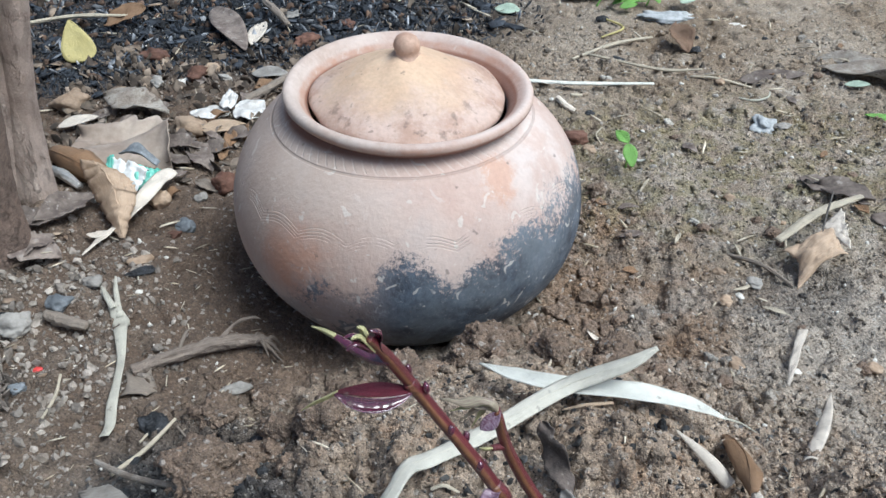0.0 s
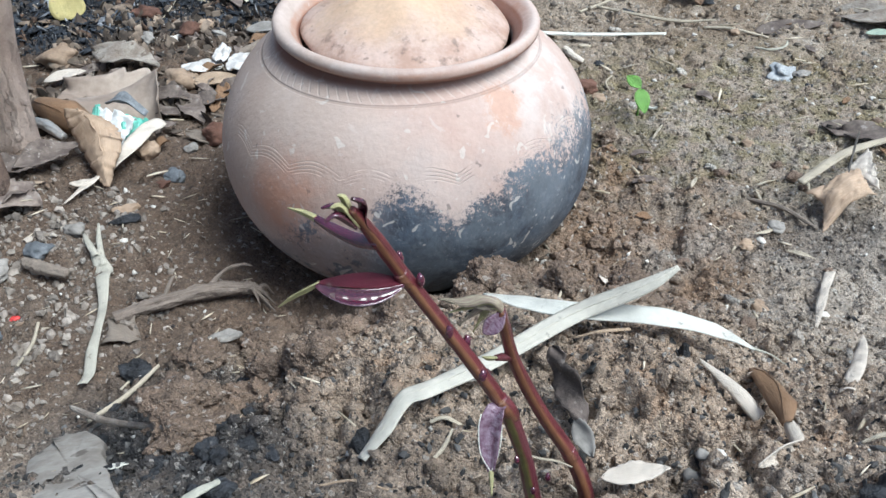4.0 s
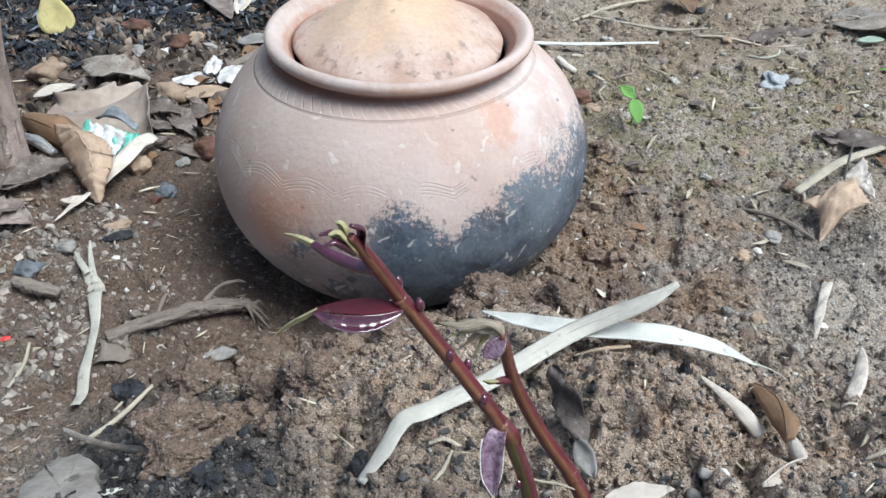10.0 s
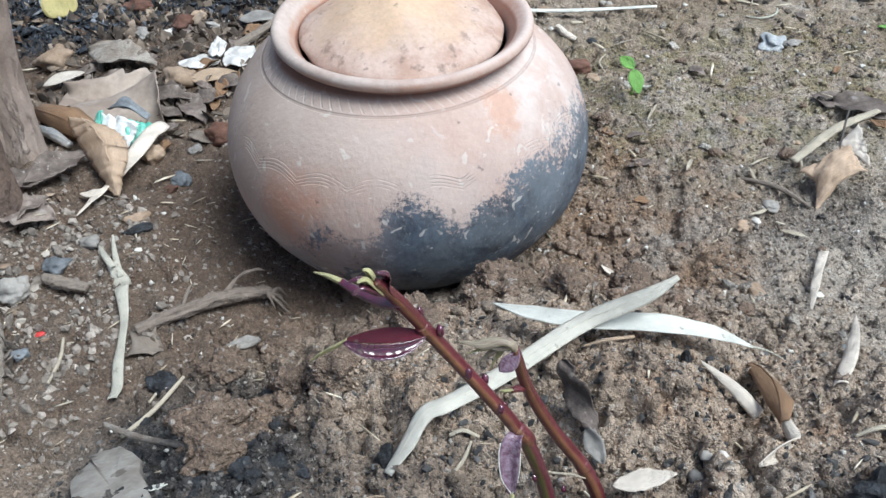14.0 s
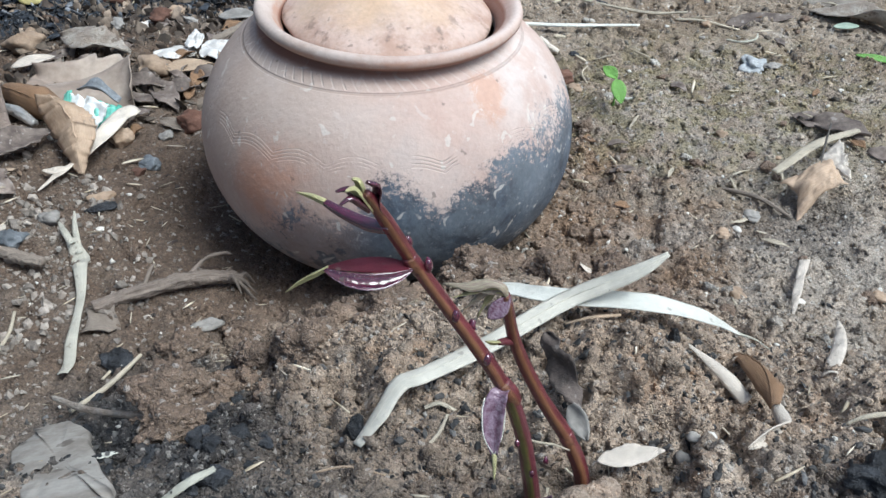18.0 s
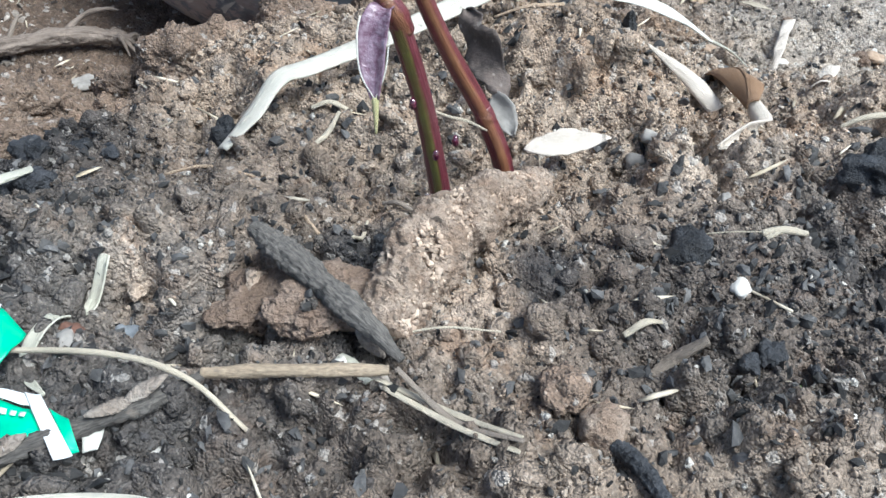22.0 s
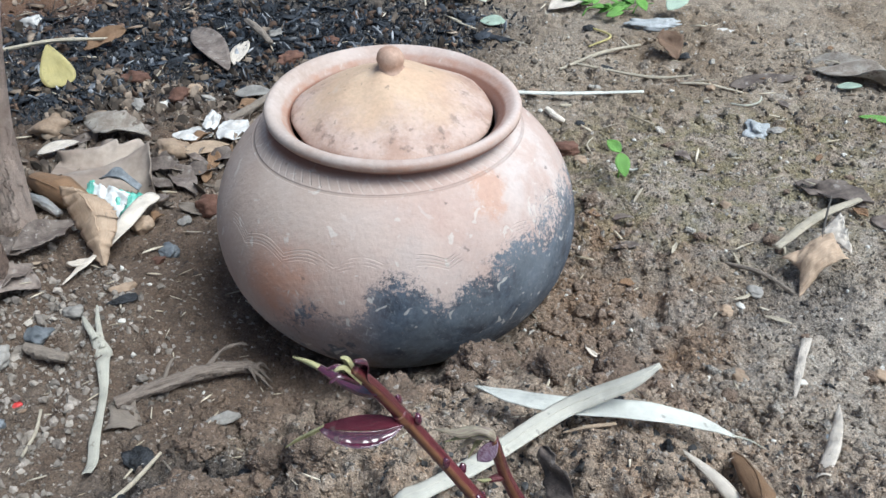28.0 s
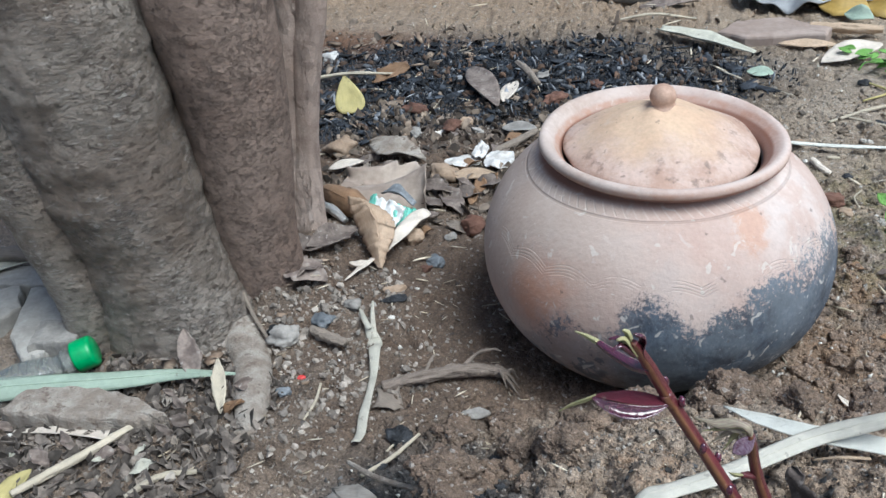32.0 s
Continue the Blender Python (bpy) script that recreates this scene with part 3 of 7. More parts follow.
def lie(x, y):
    """The smooth lie of the land: a bank in front, a hollow under the pot, a swell at the tree's foot."""
    d = np.clip(x, -0.5, 0.55) - 0.06
    brow = -0.125 - np.where(d < 0, 0.65, 0.55) * (np.sqrt(d * d + 0.0009) - 0.03)
    z = 0.111 / (1 + np.exp(np.clip((y - brow) / 0.035, -40, 40)))
    z = z - 0.045 * np.exp(-((x + 0.03) ** 2 + (y - 0.05) ** 2) / 0.17**2)
    z = z + 0.028 * np.exp(-((x + 0.41) ** 2 + (y - 0.09) ** 2) / 0.09**2)
    z = z + 0.016 * np.exp(-((x - 0.13) ** 2 + (y + 0.27) ** 2) / 0.05**2) - 0.014 * np.exp(-((x - 0.045) ** 2 + (y + 0.345) ** 2) / 0.04**2)
    z = z + 0.012 * np.exp(-((x + 0.28) ** 2 + (y - 0.02) ** 2) / 0.09**2)
    z = z - 0.024 * np.exp(-((x + 0.15) ** 2 + (y + 0.28) ** 2) / 0.075**2) - 0.026 * np.exp(-((x - 0.205) ** 2 + (y + 0.285) ** 2) / 0.05**2)
    z = z - 0.012 * np.exp(-((x + 0.04) ** 2 + (y + 0.30) ** 2) / 0.05**2)
    front = -0.306 + 0.10 * (x - 0.12) + 0.004 * np.sin(x * 300)
    block = 1 / (1 + np.exp(np.clip((front - y) / 0.0028, -40, 40))) / (1 + np.exp(np.clip((y + 0.276) / 0.005, -40, 40)))
    z = z + 0.013 * block / (1 + np.exp(np.clip((np.abs(x - 0.120) - 0.030) / 0.003, -40, 40)))
    z = z - 0.009 * np.exp(-((x - 0.072) ** 2 / 0.022**2 + (y + 0.362) ** 2 / 0.011**2))
    return z - 0.012 * np.exp(-((x + 0.3) ** 2 + (y - 0.62) ** 2) / 0.25**2)


def crumbly(x, y):
    """How broken the soil is: loose on the bank, packed further out."""
    return 0.60 + 0.40 / (1 + np.exp(np.clip((y + 0.10 + 0.8 * (np.clip(x, -0.5, 0.5) - 0.07) ** 2) / 0.03, -40, 40)))


def lumps(x, y, scale, seed):
    """Rounded clods of many sizes, one to a cell of a jittered grid; 0..1."""
    x, y = x * scale, y * scale
    ix, iy = np.floor(x), np.floor(y)
    z = np.zeros_like(x)
    for a in (-1, 0, 1):
        for b in (-1, 0, 1):
            cx, cy = ix + a, iy + b
            dx, dy = cx + lattice(cx, cy, seed) - x, cy + lattice(cx, cy, seed + 1) - y
            r = 0.25 + 0.65 * lattice(cx, cy, seed + 2)
            z = np.maximum(z, r * np.sqrt(np.maximum(0, 1 - (dx * dx + dy * dy) / (r * r))))
    return z


def relief(x, y):
    k = crumbly(x, y)
    wx, wy = x + 0.010 * vnoise(x, y, 45, 5), y + 0.010 * vnoise(x, y, 45, 6)
    z = (vnoise(wx, wy, 9, 1) - 0.5) * 0.008 + (vnoise(wx, wy, 26, 2) - 0.5) * 0.009 * k
    patch = np.clip(0.15 + 2.3 * (vnoise(x, y, 22, 9) - 0.22), 0.25, 1.65)
    z = z + (np.abs(vnoise(wx, wy, 48, 3) - 0.5) - 0.25) * 0.018 * k * patch + (np.abs(vnoise(wx, wy, 115, 4) - 0.5) - 0.25) * 0.0090 * k * patch
    bx, by = x + 0.004 * vnoise(x, y, 150, 11), y + 0.004 * vnoise(x, y, 150, 12)
    z = z + k * ((lumps(bx, by, 52, 20) - 0.4) * 0.0130 * patch + (lumps(bx, by, 120, 30) - 0.4) * 0.0064 * (0.45 + 0.55 * patch) + (lumps(x, y, 270, 40) - 0.4) * 0.0024)
    return z + (np.abs(vnoise(x, y, 460, 7) - 0.5) - 0.25) * 0.0030 * k


def ground_z(x, y):
    a, b = np.atleast_1d(np.asarray(x, float)), np.atleast_1d(np.asarray(y, float))
    z = lie(a, b) + relief(a, b)
    return float(z[0]) if np.ndim(x) == 0 else z


def mesh_from(name, verts, faces, uv=None, smooth=True):
    me = bpy.data.meshes.new(name)
    me.from_pydata([tuple(map(float, v)) for v in verts], [], [tuple(map(int, f)) for f in faces])
    if uv is not None:
        layer = me.uv_layers.new(name="UVMap")
        idx = np.empty(len(me.loops), np.int32)
        me.loops.foreach_get("vertex_index", idx)
        layer.data.foreach_set("uv", np.asarray(uv, np.float32)[idx].ravel())
    me.polygons.foreach_set("use_smooth", [smooth] * len(me.polygons))
    me.update()
    return me


def spline(pts, n):
    """n points on a Catmull-Rom curve through pts."""
    p = np.asarray(pts, float)
    p = np.concatenate([[2 * p[0] - p[1]], p, [2 * p[-1] - p[-2]]])
    out = []
    for u in np.linspace(0, len(p) - 3 - 1e-9, n):
        i = int(u)
        f = u - i
        a, b, c, d = p[i : i + 4]
        out.append(0.5 * (2 * b + (c - a) * f + (2 * a - 5 * b + 4 * c - d) * f * f + (3 * b - a - 3 * c + d) * f**3))
    return np.array(out)


def tube(pts, radii, sides=10, n=24, rough=0.0, seed=0, flat=1.0, grain=0.0, lobes=0.0, ridges=0.0, fine=1.0, rings=0.0):
    """A tapered round stick through pts; rough wobbles its surface."""
    p = spline(pts, n)
    r = np.interp(np.linspace(0, 1, n), np.linspace(0, 1, len(radii)), radii)
    tan = np.gradient(p, axis=0)
    tan /= np.linalg.norm(tan, axis=1, keepdims=True) + 1e-9
    ref = np.array([0.0, 0.0, 1.0]) if abs(tan[:, 2]).mean() < 0.7 else np.array([0.0, 1.0, 0.0])
    verts, uv, rng = [], [], np.random.RandomState(seed)
    ph = rng.rand(4) * 6
    for i in range(n):
        a = np.cross(tan[i], ref)
        a /= np.linalg.norm(a) + 1e-9
        b = np.cross(a, tan[i])
        for k in range(sides):
            th = 2 * math.pi * k / sides
            w = 1 + rough * (0.5 * math.sin(3 * th + i * 0.55 + ph[0]) + 0.5 * math.sin(2 * th - i * 0.9 + ph[1]) + 0.7 * (rng.rand() - 0.5))
            w += lobes * abs(math.cos(2 * th + 0.03 * i))
            if ridges:
                q = Vector((math.cos(th) * 2.6, math.sin(th) * 2.6, i * 0.07 + ph[2]))
                w += ridges * (noise.noise(q) + 0.8 * noise.noise(q * 2.3 + Vector((5, 0, 0))) + 0.5 * (rng.rand() - 0.5))
            if grain:
                q = Vector(p[i] + r[i] * (math.cos(th) * a + math.sin(th) * b)) * fine
                w += rings * noise.noise(Vector((q.x * 9, q.y * 9, q.z * 34)))
                q.z *= 0.6
                scaly = noise.noise(q * 18) + 0.7 * abs(noise.noise(q * 42)) + 0.5 * noise.noise(q * 95) + 0.35 * noise.noise(q * 210)
                w += grain * scaly
            verts.append(p[i] + r[i] * w * (math.cos(th) * a + flat * math.sin(th) * b))
            uv.append((i / n * 2, k / sides))
    faces = [(i * sides + k, i * sides + (k + 1) % sides, (i + 1) * sides + (k + 1) % sides, (i + 1) * sides + k) for i in range(n - 1) for k in range(sides)]
    faces += [tuple(range(sides))[::-1], tuple((n - 1) * sides + k for k in range(sides))]
    return np.array(verts), faces, uv


def sheet(grid, thick=0.0006):
    """A closed thin solid from a grid of points (along, across)."""
    grid = np.asarray(grid, float)
    m, n = grid.shape[:2]
    du, dv = np.gradient(grid, axis=0), np.gradient(grid, axis=1)
    nor = np.cross(du, dv)
    nor /= np.linalg.norm(nor, axis=2, keepdims=True) + 1e-12
    top, bot = (grid + nor * thick / 2).reshape(-1, 3), (grid - nor * thick / 2).reshape(-1, 3)
    ix = lambda i, j: i * n + j
    faces, o = [], m * n
    for i in range(m - 1):
        for j in range(n - 1):
            q = (ix(i, j), ix(i, j + 1), ix(i + 1, j + 1), ix(i + 1, j))
            faces += [q[::-1], tuple(o + v for v in q)]
    loop = [ix(0, j) for j in range(n)] + [ix(i, n - 1) for i in range(1, m)] + [ix(m - 1, j) for j in range(n - 2, -1, -1)] + [ix(i, 0) for i in range(m - 2, 0, -1)]
    faces += [(a, b, o + b, o + a) for a, b in zip(loop, loop[1:] + loop[:1])]
    uv = [(i / (m - 1), j / (n - 1)) for i in range(m) for j in range(n)] * 2
    return np.concatenate([top, bot]), faces, uv, grid[:, n // 2] + nor[:, n // 2] * thick / 2


def ribbon(pts, widths, side=None, cup=0.0, thick=0.0006, n=30, across=5, wave=0.0, seed=0):
    """A long flat blade along pts; side gives the direction of its width at the start and at the end (else level)."""
    p = spline(pts, n)
    w = np.interp(np.linspace(0, 1, n), np.linspace(0, 1, len(widths)), widths)
    tan = np.gradient(p, axis=0)
    tan /= np.linalg.norm(tan, axis=1, keepdims=True) + 1e-9
    rng = np.random.RandomState(seed)
    ph = rng.rand(3) * 6
    grid = np.zeros((n, across, 3))
    sides = None if side is None else [np.array(s, float) for s in side]
    for i in range(n):
        if sides is None:
            s = np.cross(tan[i], (0, 0, 1))
        else:
            f = i / (n - 1) * (len(sides) - 1)
            k = min(int(f), len(sides) - 2) if len(sides) > 1 else 0
            s = sides[k] if len(sides) == 1 else sides[k] * (1 - f + k) + sides[k + 1] * (f - k)
            s = s - tan[i] * (s @ tan[i])
        s = s / (np.linalg.norm(s) + 1e-9)
        nrm = np.cross(s, tan[i])
        for j in range(across):
            u = 2 * j / (across - 1) - 1
            off = cup * w[i] * (u * u - 0.5) + wave * w[i] * math.sin(i * 0.7 + u * 2 + ph[0]) * 0.5
            grid[i, j] = p[i] + s * u * w[i] / 2 + nrm * off
    return sheet(grid, thick)


def leaf(base, tip, width, up=(0, 0, 1), cup=0.2, bend=0.0, twist=0.0, shape=1.0, crumple=0.0, seed=0, thick=0.0007, n=18, across=7):
    """A leaf blade from base to tip: pointed oval, cupped about its midrib, bent along its length, crumpled where dry."""
    base, tip = np.array(base, float), np.array(tip, float)
    L = np.linalg.norm(tip - base)
    t = (tip - base) / L
    s = np.cross(t, np.array(up, float))
    s /= np.linalg.norm(s) + 1e-9
    nrm = np.cross(s, t)
    rng = np.random.RandomState(seed)
    ph = rng.rand(6) * 6
    grid = np.zeros((n, across, 3))
    for i in range(n):
        f = i / (n - 1)
        w = width / 2 * (0.04 + math.sin(math.pi * f**shape) ** 0.8)
        tw = twist * (f - 0.3)
        ss, nn = s * math.cos(tw) + nrm * math.sin(tw), nrm * math.cos(tw) - s * math.sin(tw)
        for j in range(across):
            u = 2 * j / (across - 1) - 1
            h = cup * w * (abs(u) ** 1.4 - 0.3) + bend * L * math.sin(math.pi * f)
            h += crumple * width * (math.sin(f * 9 + ph[0] + u * 2.2) * 0.35 + math.sin(f * 5 + ph[1]) * u * 0.6 + math.sin(u * 5 + ph[2] + f * 14) * 0.12)
            rag = min(0.42, crumple * 2.4) if crumple > 0.05 else 0.0
            torn = noise.noise(Vector((f * 4.5 + ph[3], 7.0 * (u > 0), seed))) + 0.6 * noise.noise(Vector((f * 13 + ph[4], 9.0 * (u > 0), seed)))
            edge = 1 + rag * torn
            grid[i, j] = base + t * L * f + ss * u * w * edge + nn * h
    return sheet(grid, thick)


ICO = {}


def ico(sub):
    if sub not in ICO:
        bm = bmesh.new()
        bmesh.ops.create_icosphere(bm, subdivisions=sub, radius=1)
        ICO[sub] = (np.array([v.co for v in bm.verts]), np.array([[v.index for v in f.verts] for f in bm.faces]))
        bm.free()
    return ICO[sub]


def rock(at, size, seed=0, sub=3, rough=0.28, turn=0.0, sink=0.3, crumble=0.0, facet=False):
    """A worn stone or clod of size (sx, sy, sz) lying at (x, y) on the ground, part sunk."""
    v, f = ico(sub)
    out = []
    rs = np.random.RandomState(seed + 7)
    cuts = rs.randn(9, 3)
    cuts /= np.linalg.norm(cuts, axis=1, keepdims=True)
    flats = 0.62 + 0.30 * rs.rand(9)
    for p in v:
        q = Vector(p) * 1.3 + Vector((seed * 3.1, seed * 1.7, 0))
        d = 1 + rough * (noise.noise(q) * 1.2 + 0.45 * noise.noise(q * 2.6) + 0.2 * noise.noise(q * 6))
        if crumble:
            d += crumble * (noise.noise(q * 5) + 0.8 * abs(noise.noise(q * 11)) + 0.6 * noise.noise(q * 23))
        if facet:
            d *= min(1.0, float(np.min(np.where(cuts @ p > 0.05, flats / np.maximum(cuts @ p, 0.05), 9.0))))
        out.append(np.array(p) * d)
    v = np.array(out) * np.array(size) / 2
    c, s = math.cos(radians(turn)), math.sin(radians(turn))
    v = v @ np.array([[c, s, 0], [-s, c, 0], [0, 0, 1]])
    z = at[2] if len(at) > 2 else ground_z(at[0], at[1])
    return v + np.array([at[0], at[1], z + size[2] * (0.5 - sink)]), f, None


PLACE = {}


def thing(name, geo, mat, label, category="", group="", kind="", rib=0.0):
    """One free-standing mesh, its origin at its foot; rib: the radius of a midrib of its own along a leaf."""
    if len(label.split()) < 4:
        label += " on bare soil"
    mid = geo[3] if len(geo) > 3 else None
    v, f, uv = geo[:3]
    v = np.asarray(v)
    o = np.array([(v[:, 0].min() + v[:, 0].max()) / 2, (v[:, 1].min() + v[:, 1].max()) / 2, v[:, 2].min()])
    ob = new(name, mesh_from(name, v - o, f, uv))
    ob.data.materials.append(mat)
    ob.location = o
    PLACE[ob.name] = o
    if mid is not None and len(mid) > 15 and name not in ("curly_straw", "leaf_sliver"):
        span = float(np.linalg.norm(np.diff(mid, axis=0), axis=1).sum())
        if span > 0.05:
            r = rib or (0.00035 if name == "dry_blade" else min(0.0011, 0.0006 + span * 0.003))
            part("midrib", tube(mid[1:-1:3], [r, r * 0.8, r * 0.35], 6, 24), mat, ob)
    return tagged(ob, label, category, group, kind)


def holder(name, at, label, category="", group="", kind=""):
    ob = new(name)
    ob.empty_display_size = 0.02
    ob.location = at
    PLACE[ob.name] = np.array(at, float)
    return tagged(ob, label, category, group, kind)


def part(name, geo, mat, parent, label="", kind=""):
    """A mesh under a thing or under a part; geo is in the world's coordinates."""
    v, f, uv = geo[:3]
    ob = new(name, mesh_from(name, np.asarray(v) - PLACE[parent.name], f, uv))
    ob.data.materials.append(mat)
    ob.parent = parent
    PLACE[ob.name] = PLACE[parent.name]
    return tagged(ob, label, kind=kind)


def revolve(profile, segs, base, axis):
    """A turned body from (radius, height) pairs about an axis."""
    n = Vector(axis).normalized()
    m = n.to_track_quat("Z", "Y").to_matrix()
    a, b = Vector((1, 0, 0)), Vector((0, 1, 0))
    a = (a - n * a.dot(n)).normalized()
    b = n.cross(a)
    verts, faces, base = [], [], Vector(base)
    for r, h in profile:
        for k in range(segs):
            t = 2 * math.pi * k / segs
            verts.append(base + n * h + (a * math.cos(t) + b * math.sin(t)) * r)
    for i in range(len(profile) - 1):
        for k in range(segs):
            faces.append((i * segs + k, i * segs + (k + 1) % segs, (i + 1) * segs + (k + 1) % segs, (i + 1) * segs + k))
    return np.array([tuple(v) for v in verts]), faces, None


# ---- ground: one sheet, fine where the lens comes close, out to the horizon ----
def spread(stops):
    """Coordinates whose step changes from stop to stop: (start, step), ..., (end, 0)."""
    out = []
    for (a, s), (b, _) in zip(stops, stops[1:]):
        out += list(np.arange(a, b - s * 0.5, s))
    return np.array(out + [stops[-1][0]])


far = [1.6, 2.0, 2.6, 3.5, 5, 8, 14, 30, 80, 250, 900]
gx = np.concatenate([-np.array(far[::-1]), spread([(-1.3, 0.02), (-0.72, 0.0035), (-0.24, 0.0016), (0.29, 0.0035), (0.72, 0.02), (1.3, 0)]), far])
gy = np.concatenate([-np.array(far[::-1]), spread([(-1.3, 0.03), (-0.56, 0.003), (-0.51, 0.0014), (-0.20, 0.0018), (-0.06, 0.0030), (0.85, 0.012), (1.45, 0)]), [1.6, 2.0, 2.6, 3.5, 5, 8, 14, 30, 80, 250, 900]])
X, Y = np.meshgrid(gx, gy)
fade = np.exp(-np.maximum(np.abs(X) - 1.2, 0) * 3 - np.maximum(np.abs(Y) - 1.3, 0) * 3)
Z = lie(X, Y) * fade + relief(X, Y) * fade
nx, ny = len(gx), len(gy)
me = bpy.data.meshes.new("ground")
co = np.stack([X, Y, Z], -1).reshape(-1, 3).astype(np.float32)
i0 = (np.arange(ny - 1)[:, None] * nx + np.arange(nx - 1)[None]).ravel()
quads = np.stack([i0, i0 + 1, i0 + nx + 1, i0 + nx], 1).astype(np.int32)
me.vertices.add(len(co))
me.vertices.foreach_set("co", co.ravel())
me.loops.add(quads.size)
me.loops.foreach_set("vertex_index", quads.ravel())
me.polygons.add(len(quads))
me.polygons.foreach_set("loop_start", np.arange(0, quads.size, 4, dtype=np.int32))
me.polygons.foreach_set("use_smooth", np.ones(len(quads), bool))
me.update(calc_edges=True)
me.validate()
ground = new("ground", me)
me.materials.append(SOIL)
tagged(ground, "bare brown crumbly soil with ash-blackened patches", "ground", kind="structure")

# ---- the clay pot ----
AX = Vector((0.03, -0.0168, 1.0)).normalized()
RIM = Vector((-0.0034, 0.0678, 0.1762))
BASE = RIM - AX * 0.235
pot = holder("clay_pot", BASE, "round terracotta cooking pot, soot-blackened low on one side", "pot")
prof = []
for u in np.linspace(-math.pi / 2, 0.62, 46):
    prof.append((max(0.164 * math.cos(u), 0.0005), 0.126 + 0.126 * math.sin(u)))
prof += [(0.1250, 0.2070), (0.1170, 0.2130), (0.1085, 0.2184), (0.1030, 0.2214), (0.0992, 0.2234), (0.0975, 0.2250), (0.0978, 0.2268), (0.1012, 0.2288), (0.1065, 0.2304), (0.1092, 0.2335), (0.1096, 0.2365), (0.1085, 0.2395), (0.1058, 0.2412), (0.1025, 0.2405), (0.0985, 0.2375), (0.0945, 0.2330), (0.0905, 0.2285), (0.0880, 0.2240), (0.0870, 0.2190), (0.0880, 0.2120), (0.1000, 0.2000), (0.1300, 0.1750), (0.1540, 0.1260), (0.1300, 0.0600), (0.0600, 0.0160), (0.0005, 0.0120)]
pv, pf, _ = revolve(prof, 168, BASE, AX)
# hand-made unevenness, and the marks incised round the shoulder
loc = pv - np.array(BASE)
ang = np.arctan2(loc[:, 0], -loc[:, 1])
rad = np.hypot(loc[:, 0], loc[:, 1])
wob = 1 + 0.006 * np.sin(2 * ang + 0.7) + 0.004 * np.sin(3 * ang + 2.0 + loc[:, 2] * 9) + 0.003 * np.sin(5 * ang + loc[:, 2] * 30)
pv = np.array(BASE) + np.stack([loc[:, 0] * wob, loc[:, 1] * wob, loc[:, 2]], 1)
part("body", (pv, pf, None), CLAY, pot)
LIDP = [(0.0862, 0.2245), (0.0868, 0.2262), (0.0860, 0.2285), (0.0828, 0.2318), (0.0765, 0.2362), (0.0660, 0.2424), (0.0520, 0.2500), (0.0380, 0.2568), (0.0240, 0.2625), (0.0160, 0.2652), (0.0125, 0.2666), (0.0080, 0.2675), (0.0005, 0.2675)]
lv, lf, _ = revolve([(0.0005, 0.2180), (0.060, 0.2200)] + LIDP, 128, BASE, AX)
lo = lv - np.array(BASE)
la = np.arctan2(lo[:, 0], -lo[:, 1])
worn = 1 + 0.010 * np.sin(3 * la + 1.0) + 0.007 * np.sin(7 * la + 0.4) + 0.005 * np.sin(13 * la)
lv = np.array(BASE) + np.stack([lo[:, 0] * worn, lo[:, 1] * worn, lo[:, 2] + 0.0010 * np.sin(5 * la + lo[:, 2] * 150)], 1)
lid = part("lid", (lv, lf, None), LID, pot, "domed clay lid with an ochre-dusted crown")
kv, kf, _ = revolve([(0.0130, 0.2650), (0.0108, 0.2675), (0.0100, 0.2692), (0.0110, 0.2722), (0.0117, 0.2752), (0.0108, 0.2792), (0.0088, 0.2826), (0.0052, 0.2850), (0.0004, 0.2856)], 32, BASE, AX)
kv[:, 0] -= 0.0015 * np.clip((kv[:, 2] - kv[:, 2].min()) / 0.02, 0, 1)
part("knob", (kv, kf, None), plain("knob_clay", (0.40, 0.255, 0.185), (0.50, 0.345, 0.265), 45, 0.75, 0.4, 0.02), lid)

# ---- the tree: several stems from one foot ----
tree = holder("tree", (-0.46, 0.02, 0.0), "multi-stemmed tree with grey-brown bark in bare soil", "tree")
tr_a = tube([(-0.478, -0.012, -0.06), (-0.487, -0.010, 0.0), (-0.494, -0.010, 0.056), (-0.502, -0.010, 0.123), (-0.511, -0.010, 0.20), (-0.521, -0.011, 0.27), (-0.531, -0.012, 0.34), (-0.554, -0.015, 0.44), (-0.61, -0.02, 0.70), (-0.66, 0.0, 1.2)], [0.090, 0.078, 0.070, 0.071, 0.074, 0.077, 0.078, 0.078, 0.073, 0.063], 130, 320, 0.003, 3, grain=0.050, rings=0.060)
part("trunk", tr_a, BARK_A, tree, "thick leaning trunk with scaly grey bark")
part("trunk", tube([(-0.570, 0.045, -0.06), (-0.575, 0.045, 0.0), (-0.582, 0.045, 0.08), (-0.598, 0.05, 0.17), (-0.64, 0.06, 0.40), (-0.72, 0.08, 1.1)], [0.066, 0.054, 0.048, 0.050, 0.048, 0.04], 60, 140, 0.006, 4, grain=0.05), BARK_B, tree)
part("trunk", tube([(-0.405, 0.050, -0.06), (-0.410, 0.050, 0.0), (-0.413, 0.050, 0.078), (-0.407, 0.052, 0.176), (-0.406, 0.052, 0.252), (-0.407, 0.05, 0.316), (-0.407, 0.05, 0.40), (-0.407, 0.05, 0.50), (-0.408, 0.05, 0.70), (-0.41, 0.05, 1.2)], [0.050, 0.042, 0.044, 0.050, 0.055, 0.058, 0.058, 0.058, 0.056, 0.05], 90, 240, 0.004, 5, grain=0.035), BARK_B, tree, "brown trunk with fine-grained bark")
